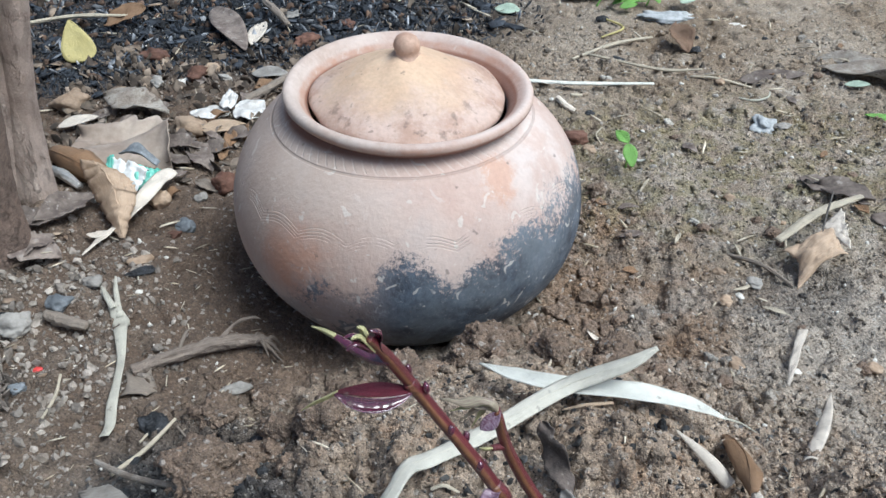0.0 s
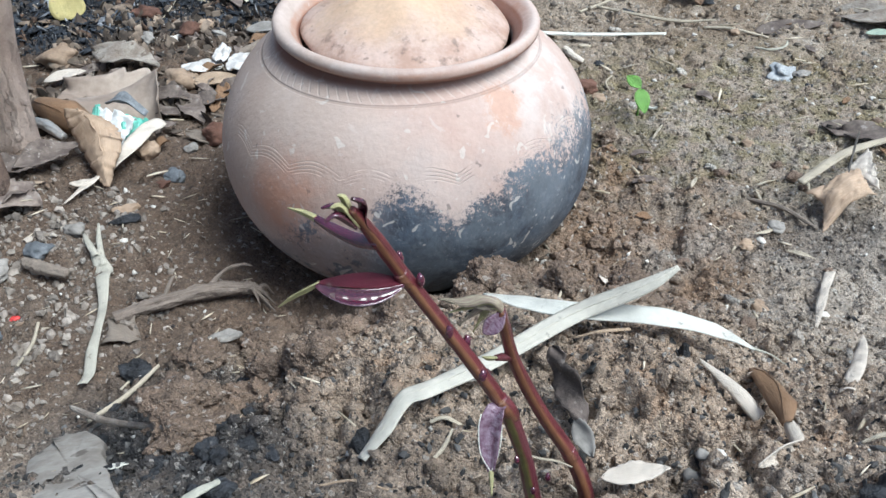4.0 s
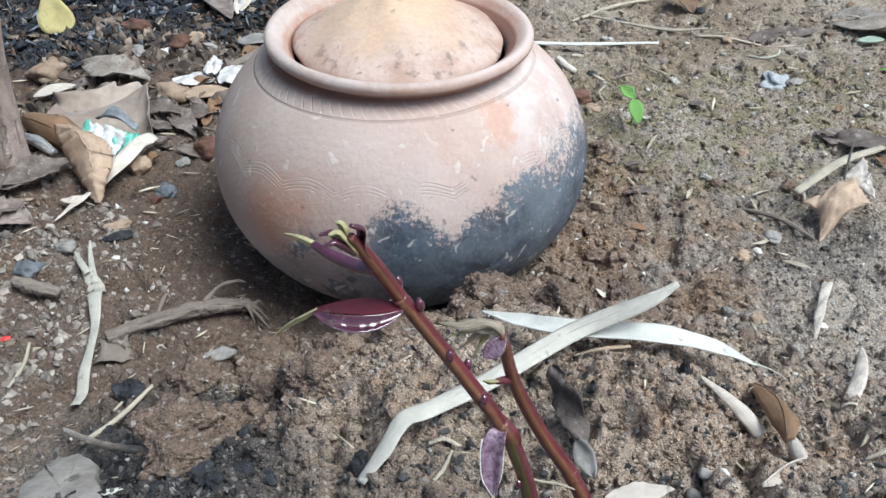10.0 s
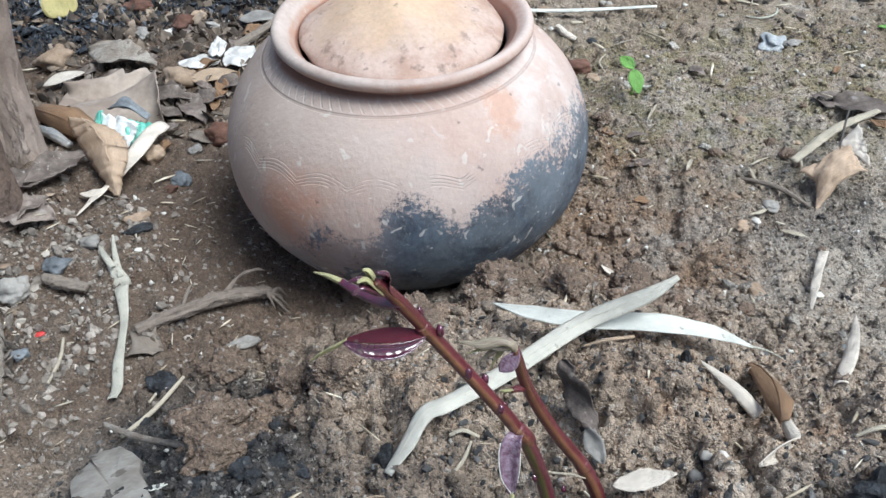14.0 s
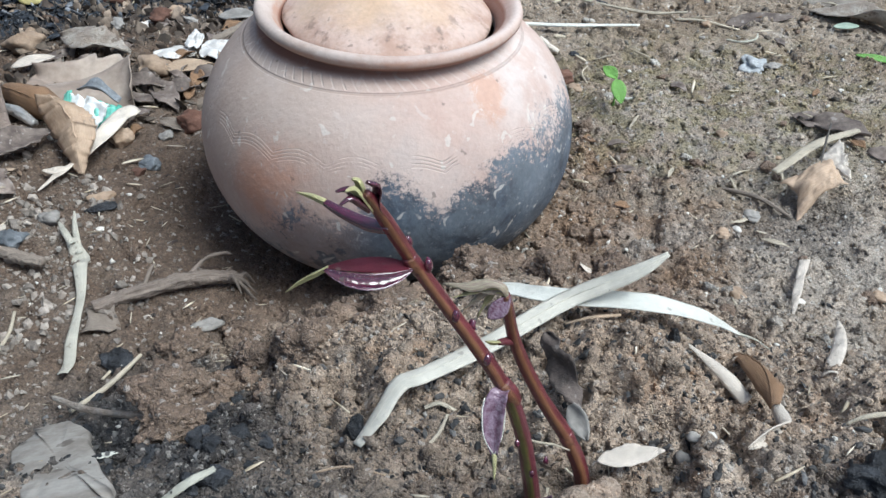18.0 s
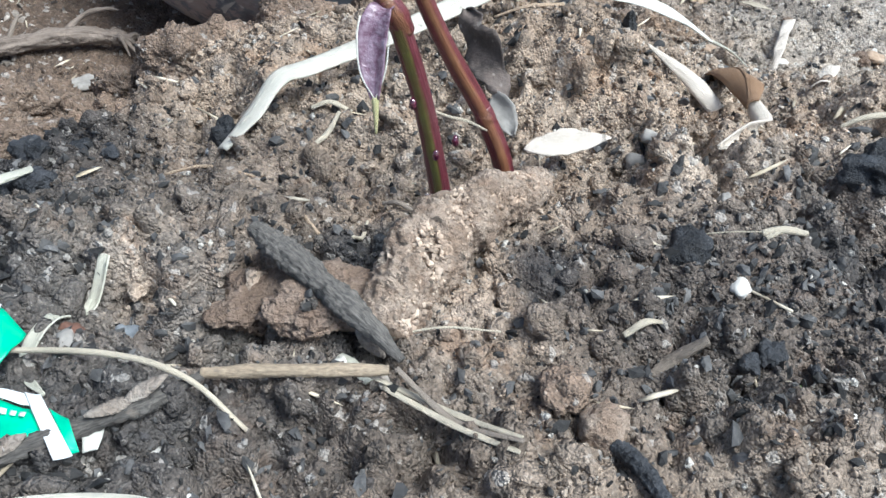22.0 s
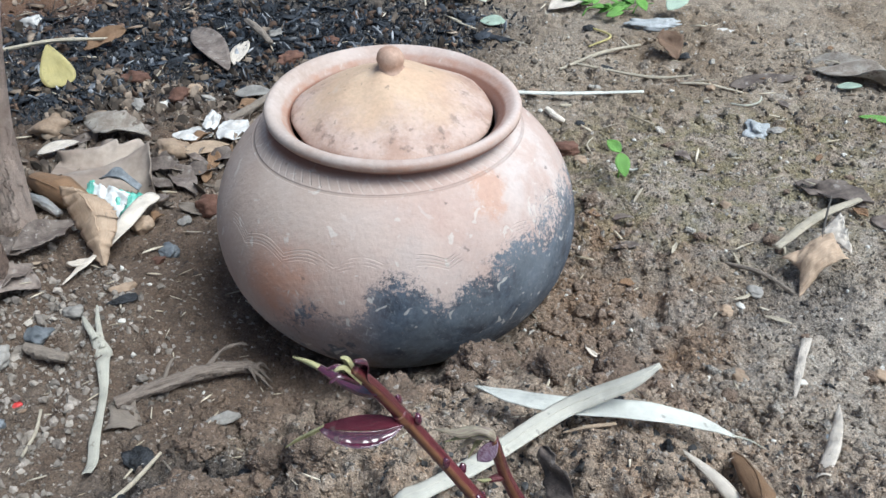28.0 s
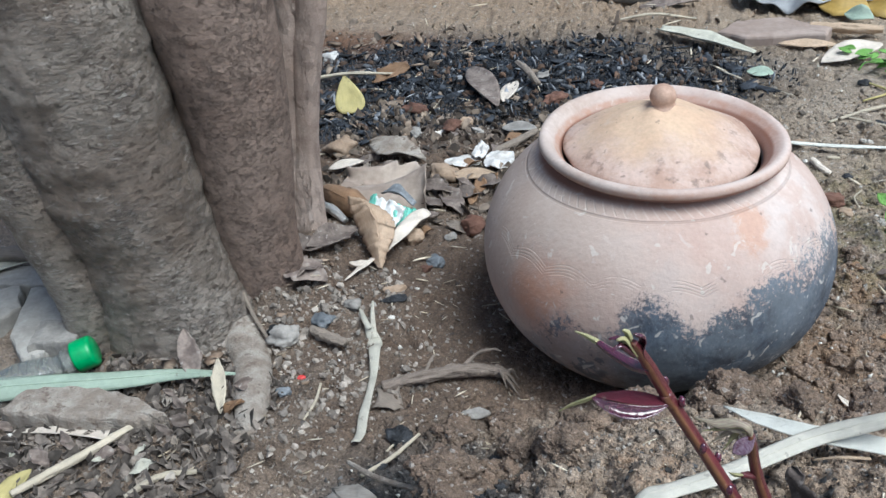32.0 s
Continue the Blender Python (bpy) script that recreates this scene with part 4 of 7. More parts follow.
part("stem", tube([(-0.424, 0.150, -0.03), (-0.421, 0.150, 0.025), (-0.406, 0.150, 0.129), (-0.386, 0.15, 0.226), (-0.371, 0.15, 0.30), (-0.33, 0.15, 0.6), (-0.28, 0.16, 1.1)], [0.024, 0.021, 0.0165, 0.0160, 0.0160, 0.015, 0.012], 36, 120, 0.01, 6, grain=0.05), BARK_C, tree, "slim pale stem")
part("stem", tube([(-0.402, 0.152, -0.03), (-0.400, 0.152, 0.025), (-0.386, 0.156, 0.129), (-0.364, 0.15, 0.226), (-0.345, 0.148, 0.30), (-0.29, 0.14, 0.6), (-0.20, 0.14, 1.1)], [0.026, 0.022, 0.0150, 0.0155, 0.0160, 0.015, 0.012], 36, 120, 0.01, 7, grain=0.05), BARK_C, tree, "slim pale stem")
part("stem", tube([(-0.455, 0.200, -0.03), (-0.438, 0.195, 0.072), (-0.427, 0.19, 0.166), (-0.410, 0.19, 0.274), (-0.36, 0.19, 0.6), (-0.30, 0.19, 1.1)], [0.022, 0.018, 0.0165, 0.0160, 0.015, 0.012], 30, 90, 0.01, 8, grain=0.05), BARK_C, tree)


def on(x, y, up=0.0):
    """A place on the ground, up metres above it."""
    return (x, y, ground_z(x, y) + up)


def lay(points, up=0.0):
    """Points (x, y) or (x, y, lift) laid over the ground."""
    return [on(p[0], p[1], (p[2] if len(p) > 2 else 0.0) + up) for p in points]


def over(points, up=0.0):
    """Points laid over the smooth lie of the land, for stiff things that bridge the clods."""
    return [(p[0], p[1], float(lie(np.array([p[0]]), np.array([p[1]]))[0]) + (p[2] if len(p) > 2 else 0.0) + up) for p in points]


def quad(p, n=8):
    p = np.array(p, float)
    u = np.linspace(0, 1, n)
    g0 = np.array([[(p[0] * (1 - a) + p[1] * a) * (1 - b) + (p[3] * (1 - a) + p[2] * a) * b for b in u] for a in u])
    g0[..., 2] += 0.0012 * np.sin(g0[..., 0] * 420) * np.cos(g0[..., 1] * 380)
    return g0


part("root", tube([(-0.420, -0.02, -0.002), (-0.380, -0.075, -0.001), (-0.360, -0.120, 0.000), (-0.345, -0.160, -0.005), (-0.338, -0.176, -0.014)], [0.020, 0.019, 0.0175, 0.012, 0.004], 36, 70, 0.004, 9, 0.75, grain=0.03, fine=2.0), DUSTY, tree, "dusty root swelling out of the soil")

part("trunk", tube([(-0.566, -0.052, -0.06), (-0.560, -0.055, 0.0), (-0.556, -0.056, 0.045), (-0.559, -0.055, 0.09), (-0.567, -0.053, 0.14), (-0.580, -0.046, 0.20), (-0.598, -0.040, 0.28), (-0.612, -0.035, 0.36), (-0.66, -0.03, 0.7), (-0.72, -0.02, 1.2)], [0.038, 0.031, 0.029, 0.031, 0.036, 0.042, 0.047, 0.046, 0.045, 0.044], 70, 190, 0.004, 13, grain=0.07, rings=0.06), BARK_A, tree, "brown buttress along the trunk")

# ---- the young purple shoots ----
shoot = holder("young_plant", (0.07, -0.36, 0.098), "young sapling with two purple stems and glossy maroon leaves", "plant")
stem = part("stem", tube([(0.0615, -0.361, 0.085), (0.058, -0.362, 0.110), (0.051, -0.365, 0.150), (0.0425, -0.368, 0.183)], [0.0038, 0.0034, 0.0031, 0.0031], 20, 30, 0.03, 1, lobes=0.16), STEM_GREEN, shoot, "greenish-brown lower stem")
upper = part("upper_stem", tube([(0.0440, -0.3675, 0.176), (0.036, -0.367, 0.194), (0.026, -0.366, 0.212), (0.004, -0.364, 0.250), (-0.006, -0.370, 0.274), (-0.011, -0.376, 0.288), (-0.013, -0.379, 0.294)], [0.0025, 0.0029, 0.0027, 0.0025, 0.0024, 0.0019, 0.0013], 20, 40, 0.03, 2, lobes=0.16), STEM, shoot)
second = part("stem", tube([(0.086, -0.358, 0.085), (0.083, -0.357, 0.112), (0.075, -0.353, 0.133), (0.060, -0.352, 0.162), (0.047, -0.352, 0.194), (0.041, -0.356, 0.222), (0.040, -0.357, 0.228)], [0.0038, 0.0034, 0.0032, 0.0028, 0.0025, 0.0022, 0.0016], 20, 40, 0.03, 3, lobes=0.16), STEM, shoot)
part("node", tube([(0.0765, -0.3535, 0.1290), (0.0750, -0.3530, 0.1330), (0.0735, -0.3527, 0.1365)], [0.0035, 0.0041, 0.0034], 16, 10, 0.05, 4), STEM, second)
part("node", tube([(0.0455, -0.367, 0.1765), (0.0425, -0.368, 0.1830), (0.0395, -0.3675, 0.1885)], [0.0033, 0.0040, 0.0031], 16, 10, 0.05, 5), STEM, stem)
part("node", tube([(0.0045, -0.364, 0.2485), (0.0025, -0.3645, 0.2525), (0.0010, -0.3655, 0.2560)], [0.0028, 0.0034, 0.0027], 16, 10, 0.05, 6), STEM, upper)
# the large cupped leaf with its drawn-out pale tip
LB, LT = np.array((0.0045, -0.3660, 0.2510)), np.array((-0.0300, -0.3690, 0.2545))
big = part("leaf", leaf(LB, LT, 0.0066, (-0.05, -0.30, 0.95), 0.0, 0.05, 0.0, 0.95, 0.02, 2, 0.0005, 40, 13), MAROON, shoot, "glossy maroon leaf folded into a trough")
fold = np.zeros((36, 9, 3))
rim = []
for i, f in enumerate(np.linspace(0.02, 0.98, 36)):
    mid = LB * (1 - f) + LT * f + np.array((0, -0.0043 * math.sin(math.pi * f) ** 0.7, 0.0004))
    for j, u in enumerate(np.linspace(0, 1, 9)):
        w = 0.0040 * math.sin(math.pi * f**0.95) ** 0.7
        ripple = 0.00034 * noise.noise(Vector((f * 22, u * 0.8, 2.0))) * math.sin(math.pi * u) ** 0.5
        fold[i, j] = mid + np.array((-0.0012 * u, -0.0048 * w / 0.0040 * u**1.6 + ripple * 0.5, -w * (1 - (1 - u) ** 1.9) * 0.95 + ripple))
    rim.append(fold[i, 8])
part("leaf", sheet(fold, 0.0004), YOUNG, big, "shiny ribbed lower half of the leaf")
part("rim", tube(rim[::4], [0.00018, 0.0002, 0.00018], 6, 30), YOUNG_PALE, big, "pale leaf edge")
part("leaf_tip", ribbon([(-0.0285, -0.3685, 0.2545), (-0.0340, -0.3690, 0.2515), (-0.0400, -0.3685, 0.2475), (-0.0455, -0.3680, 0.2425)], [0.0022, 0.0026, 0.0020, 0.0004], [(0, -0.4, 1)], 0.5, 0.0004, 16), LIME, big, "pale green drawn-out leaf tip")
for k, (bx, by, bz) in enumerate(((0.0085, -0.3640, 0.2505), (0.0190, -0.3672, 0.2265), (0.0262, -0.3632, 0.2175), (0.0322, -0.3690, 0.2035), (0.0345, -0.3640, 0.1990), (0.0010, -0.3625, 0.2600))):
    part("bud", rock((bx, by, bz), (0.0034, 0.0036, 0.0062), 900 + k, 3, 0.15, 0, 0.5), YOUNG, upper, "dormant purple bud")
for k, (bx, by, bz) in enumerate(((0.0478, -0.3690, 0.1500), (0.0560, -0.3690, 0.1280), (0.0470, -0.3650, 0.1650), (0.0635, -0.3625, 0.1290))):
    part("bud", rock((bx, by, bz), (0.0026, 0.0028, 0.0048), 920 + k, 3, 0.15, 0, 0.5), YOUNG, stem, "dormant purple bud")
# upper leaf, partly rolled
up0 = part("leaf", ribbon([(-0.0055, -0.3705, 0.2735), (-0.0130, -0.3680, 0.2735), (-0.0220, -0.3630, 0.2750), (-0.0290, -0.3580, 0.2765)], [0.0040, 0.0042, 0.0034, 0.0022], [(0.1, -0.5, 0.9)], 1.1, 0.0005, 22, 7), YOUNG, shoot, "rolled maroon leaf")
part("leaf_tip", ribbon([(-0.0285, -0.3583, 0.2765), (-0.0340, -0.3550, 0.2772), (-0.0395, -0.3520, 0.2768)], [0.0032, 0.0024, 0.0005], [(0.1, -0.5, 0.9)], 0.7, 0.0004, 12), LIME, up0)
# bud at the top: folded bracts, lime at the ends
for k, (dx, dy, dz) in enumerate(((-0.008, -0.006, 0.0085), (-0.0115, -0.003, 0.0065), (-0.006, -0.001, 0.0100), (-0.0100, -0.008, 0.0045))):
    b0 = np.array((-0.0115, -0.3765, 0.2885))
    b1 = b0 + np.array((dx, dy, dz)) * 0.55 + (0, 0, 0.002)
    b2 = b0 + np.array((dx, dy, dz))
    bract = part("bract", ribbon([b0 + (0, 0, -0.004), b1, (b1 + b2) / 2 + (0, 0, 0.001), b2], [0.0020, 0.0028, 0.0020, 0.0008], [(0.4, -0.5, 0.6)], 0.8, 0.0004, 12, 5, 0.1, k), YOUNG if k % 2 else LIME, shoot, "small unopened bract")
part("bract", ribbon([(-0.006, -0.371, 0.276), (-0.010, -0.375, 0.286), (-0.009, -0.377, 0.295), (-0.0125, -0.380, 0.299)], [0.0024, 0.0036, 0.0030, 0.0012], [(1, -0.4, 0.2)], 0.8, 0.0004, 14, 5), YOUNG, shoot)
# the hanging leaf; lilac streaks in its colour stand for its sheen
hang = part("leaf", ribbon([(0.0410, -0.3695, 0.1865), (0.0375, -0.3730, 0.1870), (0.0350, -0.3770, 0.1810), (0.0345, -0.3820, 0.1720), (0.0350, -0.3860, 0.1640)], [0.0034, 0.0078, 0.0096, 0.0076, 0.0026], [(0.9, -0.25, 0.0)], -0.22, 0.0005, 30, 9, 0.03), YOUNG_PALE, shoot, "drooping lilac-purple leaf with a shiny face")
part("leaf_tip", ribbon([(0.0350, -0.3857, 0.1645), (0.0351, -0.3885, 0.1595), (0.0350, -0.3910, 0.1545)], [0.0022, 0.0014, 0.0004], [(0.9, -0.25, 0.0)], 0.4, 0.0004, 10), LIME, hang)
for sgn in (-1, 1):
    part("rim", tube([(0.0352 + sgn * 0.0038, -0.3740, 0.1862), (0.0350 + sgn * 0.0048, -0.3775, 0.1805), (0.0346 + sgn * 0.0038, -0.3825, 0.1715), (0.0350, -0.3862, 0.1640)], [0.0003, 0.0003, 0.0002], 6, 20), PALE, hang, "thin silvery leaf edge")
# the wilted head of the second stem
part("leaf", leaf((0.0415, -0.3575, 0.2275), (0.0330, -0.3600, 0.2180), 0.0072, (-0.2, -0.9, 0.3), 0.6, 0.08, 0, 1.0, 0.04, 3, 0.0005), YOUNG_PALE, shoot, "small lilac-striped leaf")
for k, (x, y, z) in enumerate(((0.0150, -0.352, 0.2305), (0.0190, -0.355, 0.2255), (0.0230, -0.356, 0.2195), (0.0290, -0.357, 0.2165), (0.0170, -0.350, 0.2275))):
    part("bract", ribbon([(0.0405, -0.357, 0.2270), (0.0370, -0.3565, 0.2330 - 0.001 * k), (0.5 * (x + 0.037), -0.355, 0.5 * (z + 0.2325)), (x, y, z)], [0.0020, 0.0052, 0.0046, 0.0006] if k == 0 else [0.0016, 0.0034, 0.0026, 0.0004], [(0.2, -0.8, 0.5)], 0.7, 0.0004, 20, 7, 0.25, k), LIME if k % 2 else WILTED, shoot, "thin wilted bract")
part("side_shoot", tube([(0.0455, -0.3525, 0.1975), (0.0415, -0.3550, 0.2000), (0.0385, -0.3570, 0.2015)], [0.0022, 0.0018, 0.0014], 10, 8, 0.03, 6), STEM, second)
part("side_shoot", ribbon([(0.0385, -0.3570, 0.2015), (0.0355, -0.3585, 0.2030), (0.0325, -0.3592, 0.2045)], [0.0022, 0.0026, 0.0004], [(0, -0.5, 0.9)], 0.6, 0.0004, 10), LIME, second, "lime-green side bud")
for k, (dx, dz, w) in enumerate(((-0.008, 0.010, 0.005), (0.006, 0.011, 0.005), (-0.004, 0.006, 0.006), (0.010, 0.004, 0.005))):
    part("bract", leaf((0.0605, -0.3645, 0.0985), (0.0605 + dx, -0.3700, 0.1010 + dz), w * 1.3, (0, -0.8, 0.4), 0.7, 0.04, 0, 0.8, 0.06, k, 0.0005), YOUNG_PALE if k == 1 else YOUNG, stem, "purple bract at the stem's foot")
thing("straw_thread", tube([(0.050, -0.3600, 0.1440), (0.060, -0.3585, 0.1375), (0.068, -0.3580, 0.1345), (0.0755, -0.3580, 0.1300)], [0.0005, 0.0006, 0.0006, 0.0004], 8, 16, 0.05, 3), STRAW, "thin pale straw caught between purple plant stems", "straw")

# ---- long bleached blades crossed on the bank ----
thing("dry_blade", ribbon([(0.0437, -0.208, 0.1105), (0.065, -0.229, 0.1205), (0.0925, -0.2455, 0.1275), (0.139, -0.2575, 0.1310), (0.174, -0.2580, 0.1190), (0.198, -0.2560, 0.1030)], [0.0010, 0.0120, 0.0140, 0.0150, 0.0120, 0.0022], None, 0.12, 0.0007, 60, 9, 0.02, 1), PALE, "long bleached white bamboo-like blade lying on the bank", "dry leaf", "crossed blades")
thing("blade_tail", tube([(0.196, -0.2562, 0.1040), (0.209, -0.2550, 0.0970), (0.221, -0.2540, 0.0870)], [0.0009, 0.0006, 0.0003], 8, 14, 0.05, 2), PALE_DULL, "thin withered grey-green tail of a dry blade", "dry leaf")
thing("dry_blade", ribbon([(0.1480, -0.2480, 0.1590), (0.1300, -0.2510, 0.1490), (0.0920, -0.2520, 0.1310), (0.0440, -0.2790, 0.1240), (0.0100, -0.2930, 0.1180), (-0.0040, -0.2970, 0.1150), (-0.0150, -0.3100, 0.1060), (-0.0270, -0.3240, 0.0990)], [0.0030, 0.0095, 0.0125, 0.0120, 0.0118, 0.0125, 0.0118, 0.0070], [(0.45, -0.85, -0.2), (0.45, -0.85, 0.0), (0.5, -0.8, 0.35)], 0.10, 0.0007, 70, 9, 0.02, 2), BLADE, "long weathered cream-grey blade crossing another and bent down", "dry leaf", "crossed blades")
thing("straw", tube(lay([(0.091, -0.261, 0.006), (0.105, -0.263, 0.006), (0.122, -0.262, 0.007)]), [0.0008, 0.0012, 0.0014], 8, 14, 0.1, 3, 0.5), TAN_LEAF, "short tan straw under crossed dry blades", "straw")

# ---- litter on the bank ----
thing("dead_leaf", leaf((0.0745, -0.286, 0.139), (0.0880, -0.322, 0.118), 0.016, (-0.5, -0.6, 0.5), 0.15, 0.02, 0.2, 0.8, 0.26, 4, 0.0006, 34, 13), DARK_LEAF, "dark grey crumpled dead leaf standing on the bank", "dead leaf", "dead leaves")
thing("dead_leaf", leaf((0.0835, -0.318, 0.120), (0.0900, -0.338, 0.112), 0.010, (-0.3, -0.8, 0.4), 0.4, 0.02, 0.3, 1.0, 0.12, 5, 0.0007), SPOT_STONE, "pale grey leaf scrap beside the purple stems", "dead leaf", "dead leaves")
thing("white_leaf", leaf((0.0900, -0.3575, 0.1205), (0.1235, -0.3545, 0.1225), 0.0100, (0, -0.35, 1), 0.25, 0.02, 0.1, 0.8, 0.07, 6, 0.0006, 26, 9), CREAM_LEAF, "small bleached leaf with a dark spot on the soil", "dry leaf")
thing("leaf_sliver", ribbon([(0.1605, -0.272, 0.112), (0.172, -0.283, 0.107), (0.180, -0.292, 0.103), (0.1885, -0.302, 0.096)], [0.0010, 0.0060, 0.0088, 0.0085], [(0.72, 0.62, 0.30)], 0.25, 0.0007, 24, 7, 0.04, 3), CREAM_LEAF, "cream curled leaf sliver with a reddish edge", "dry leaf")
curl = [(0.2035, -0.2490, 0.0790), (0.2020, -0.2650, 0.0900), (0.1990, -0.2850, 0.1030), (0.1960, -0.3050, 0.1120), (0.1930, -0.3200, 0.1120)]
thing("curled_leaf", ribbon(curl, [0.0030, 0.0120, 0.0160, 0.0140, 0.0060], [(0.75, 0.1, -0.55), (0.75, 0.2, -0.4), (0.5, 0.2, 0.6)], 0.35, 0.0008, 30, 9, 0.03, 4), BROWN_LEAF, "brown leaf curled up on edge", "dead leaf", "dead leaves")
thing("curled_leaf", ribbon([(0.1935, -0.3150, 0.1120), (0.1960, -0.3290, 0.1060), (0.1860, -0.3370, 0.1080), (0.1720, -0.3440, 0.1080)], [0.0050, 0.0110, 0.0110, 0.0015], [(0.3, 0.3, 0.9), (0.2, 0.7, 0.6)], 0.3, 0.0007, 24, 7, 0.03, 5), CREAM_LEAF, "cream underside of a curled dry leaf", "dry leaf")


def sliver(a, b, w, mat, label, seed, name="leaf_sliver", up=0.005, cup=0.3):
    m = ((a[0] + b[0]) / 2 + 0.06 * (b[1] - a[1]), (a[1] + b[1]) / 2 - 0.06 * (b[0] - a[0]))
    return thing(name, ribbon(lay([a, m, b], up), [w * 0.25, w, w * 0.8, w * 0.15], None, cup, 0.0007, 22, 7, 0.05, seed), mat, label, "dry leaf", "leaf slivers")


thing("leaf_sliver", ribbon([(0.336, -0.073, 0.008), (0.316, -0.108, 0.012), (0.298, -0.143, 0.012)], [0.009, 0.007, 0.007, 0.002], [(1, 0.3, 0.1), (0.9, 0, 0.4)], 0.10, 0.0006, 26, 7, 0.16, 1), CREAM_LEAF, "cream dry leaf sliver on packed soil", "dry leaf", "leaf slivers")
thing("leaf_sliver", ribbon([(0.325, -0.158, 0.018), (0.297, -0.203, 0.052), (0.268, -0.248, 0.081), (0.242, -0.285, 0.097)], [0.001, 0.006, 0.0095, 0.0090], [(1, 0.3, -0.2), (0.9, 0.2, 0.2)], 0.15, 0.0006, 30, 7, 0.10, 2), CREAM_LEAF, "pale dry leaf sliver on the slope of the bank", "dry leaf", "leaf slivers")
thing("straw", tube([(0.2312, -0.3276, 0.104), (0.242, -0.3266, 0.108), (0.262, -0.3246, 0.108)], [0.0008, 0.0014, 0.0014], 10, 14, 0.1, 3), STRAW, "pale straw at the edge of the bank", "straw")
sliver((0.295, -0.010), (0.324, 0.008), 0.004, STRAW, "small straw chip on packed soil", 3)
sliver((0.150, -0.062), (0.167, -0.080), 0.005, CREAM_LEAF, "small cream leaf chip beside the pot", 4)


def stick(pts, r, mat, label, seed=0, up=None, name="stick", rough=0.06, flat=1.0, n=26, cat="stick"):
    line = lay(pts, r if up is None else up)
    way = spline(line, 24)
    gap = float(np.max(ground_z(way[:, 0], way[:, 1]) - way[:, 2])) + r * 0.4
    line = [(x, y, z + max(0.0, gap) * 0.85) for x, y, z in line]
    return thing(name, tube(line, [r * 0.8, r, r * 0.95, r * 0.7], 10 if r < 0.002 else 28, n if r < 0.002 else 70, rough if r < 0.002 else rough * 0.35, seed, flat, grain=0.0 if r < 0.002 else 0.06, ridges=0.0 if r < 0.002 else 0.22), mat, label, cat, "sticks and straws")


# ---- close foreground on the bank ----
caked = thing("soil_caked_root", tube([(0.0350, -0.4370, 0.112), (0.0450, -0.4180, 0.1175), (0.0560, -0.4000, 0.1190), (0.0760, -0.3830, 0.1180), (0.0960, -0.3690, 0.1120)], [0.0080, 0.0125, 0.0110, 0.0100, 0.0060], 110, 200, 0.01, 1, grain=0.30, fine=5.0), SANDY, "thick sandy clod like a root on the bank", "clod")
charred = thing("stick", tube(over([(-0.007, -0.396, 0.005), (0.004, -0.407, 0.004), (0.016, -0.421, 0.003), (0.028, -0.436, 0.002), (0.040, -0.451, -0.001)], 0.0065), [0.0022, 0.0046, 0.0050, 0.0040, 0.0046, 0.0030, 0.0012], 48, 150, 0.02, 2, 0.8, grain=0.22, ridges=0.14, fine=7.0), WOOD_CHAR, "charred grey stick half buried in soil", "stick", "sticks and straws")
for k, (x, y) in enumerate(((0.004, -0.4065), (0.019, -0.4245), (0.030, -0.4385))):
    part("bark_flake", leaf(on(x - 0.004, y + 0.005, 0.0125), on(x + 0.005, y - 0.006, 0.0105), 0.0050, (-0.2, -0.2, 1), -0.5, 0.02, 0.1, 1, 0.1, 600 + k, 0.0008, 14, 7), DUSTY, charred, "dusty grey flake of bark")
thing("stick", tube(over([(-0.018, -0.4525, 0.004), (0.000, -0.4535, 0.005), (0.018, -0.4545, 0.005), (0.036, -0.4555, 0.005)], 0.002), [0.0016, 0.0021, 0.0018, 0.0022, 0.0014], 24, 90, 0.02, 3, 1.0, grain=0.10, ridges=0.12, fine=8.0), TAN_STICK, "thin tan-brown stick on dark soil", "stick", "sticks and straws")
for k, dy in enumerate((0.0, -0.0022, 0.0020)):
    stick([(0.038 - 0.004 * k, -0.456 + dy), (0.054, -0.470 + dy * 1.4), (0.071, -0.484 + dy)], 0.0011, STRAW if k else WOOD_GREY, "split straw fibre on dark soil", 4 + k, rough=0.12, flat=0.5)
stick([(0.027, -0.438, 0.005), (0.050, -0.4395, 0.007), (0.071, -0.440, 0.004)], 0.0004, STRAW, "fine dry rootlet across the clod", 8)
stick([(-0.090, -0.4395, 0.003), (-0.047, -0.447, 0.007), (-0.022, -0.4560, 0.005), (-0.005, -0.467, 0.002)], 0.0010, STRAW, "long curved dry stalk lying over a green wrapper", 9)
branch = thing("stick", tube(over([(-0.090, -0.489, 0.000), (-0.068, -0.478, 0.002), (-0.050, -0.470, 0.002), (-0.036, -0.465, 0.003), (-0.026, -0.459, 0.002), (-0.016, -0.4515, 0.001)], 0.0045), [0.0030, 0.0026, 0.0030, 0.0025, 0.0036, 0.0018, 0.0014], 44, 170, 0.02, 10, 0.85, grain=0.26, ridges=0.14, fine=7.0), WOOD_CHAR, "charred branch on ash-dark soil", "stick", "sticks and straws")
for k, (x, y) in enumerate(((-0.066, -0.477), (-0.040, -0.4665), (-0.031, -0.462))):
    part("bark_flake", leaf(on(x - 0.006, y - 0.003, 0.0080), on(x + 0.006, y + 0.003, 0.0080), 0.0042, (0, -0.2, 1), -0.5, 0.02, 0.1, 1, 0.1, 610 + k, 0.0007, 14, 7), DUSTY, branch, "dusty grey flake of bark")
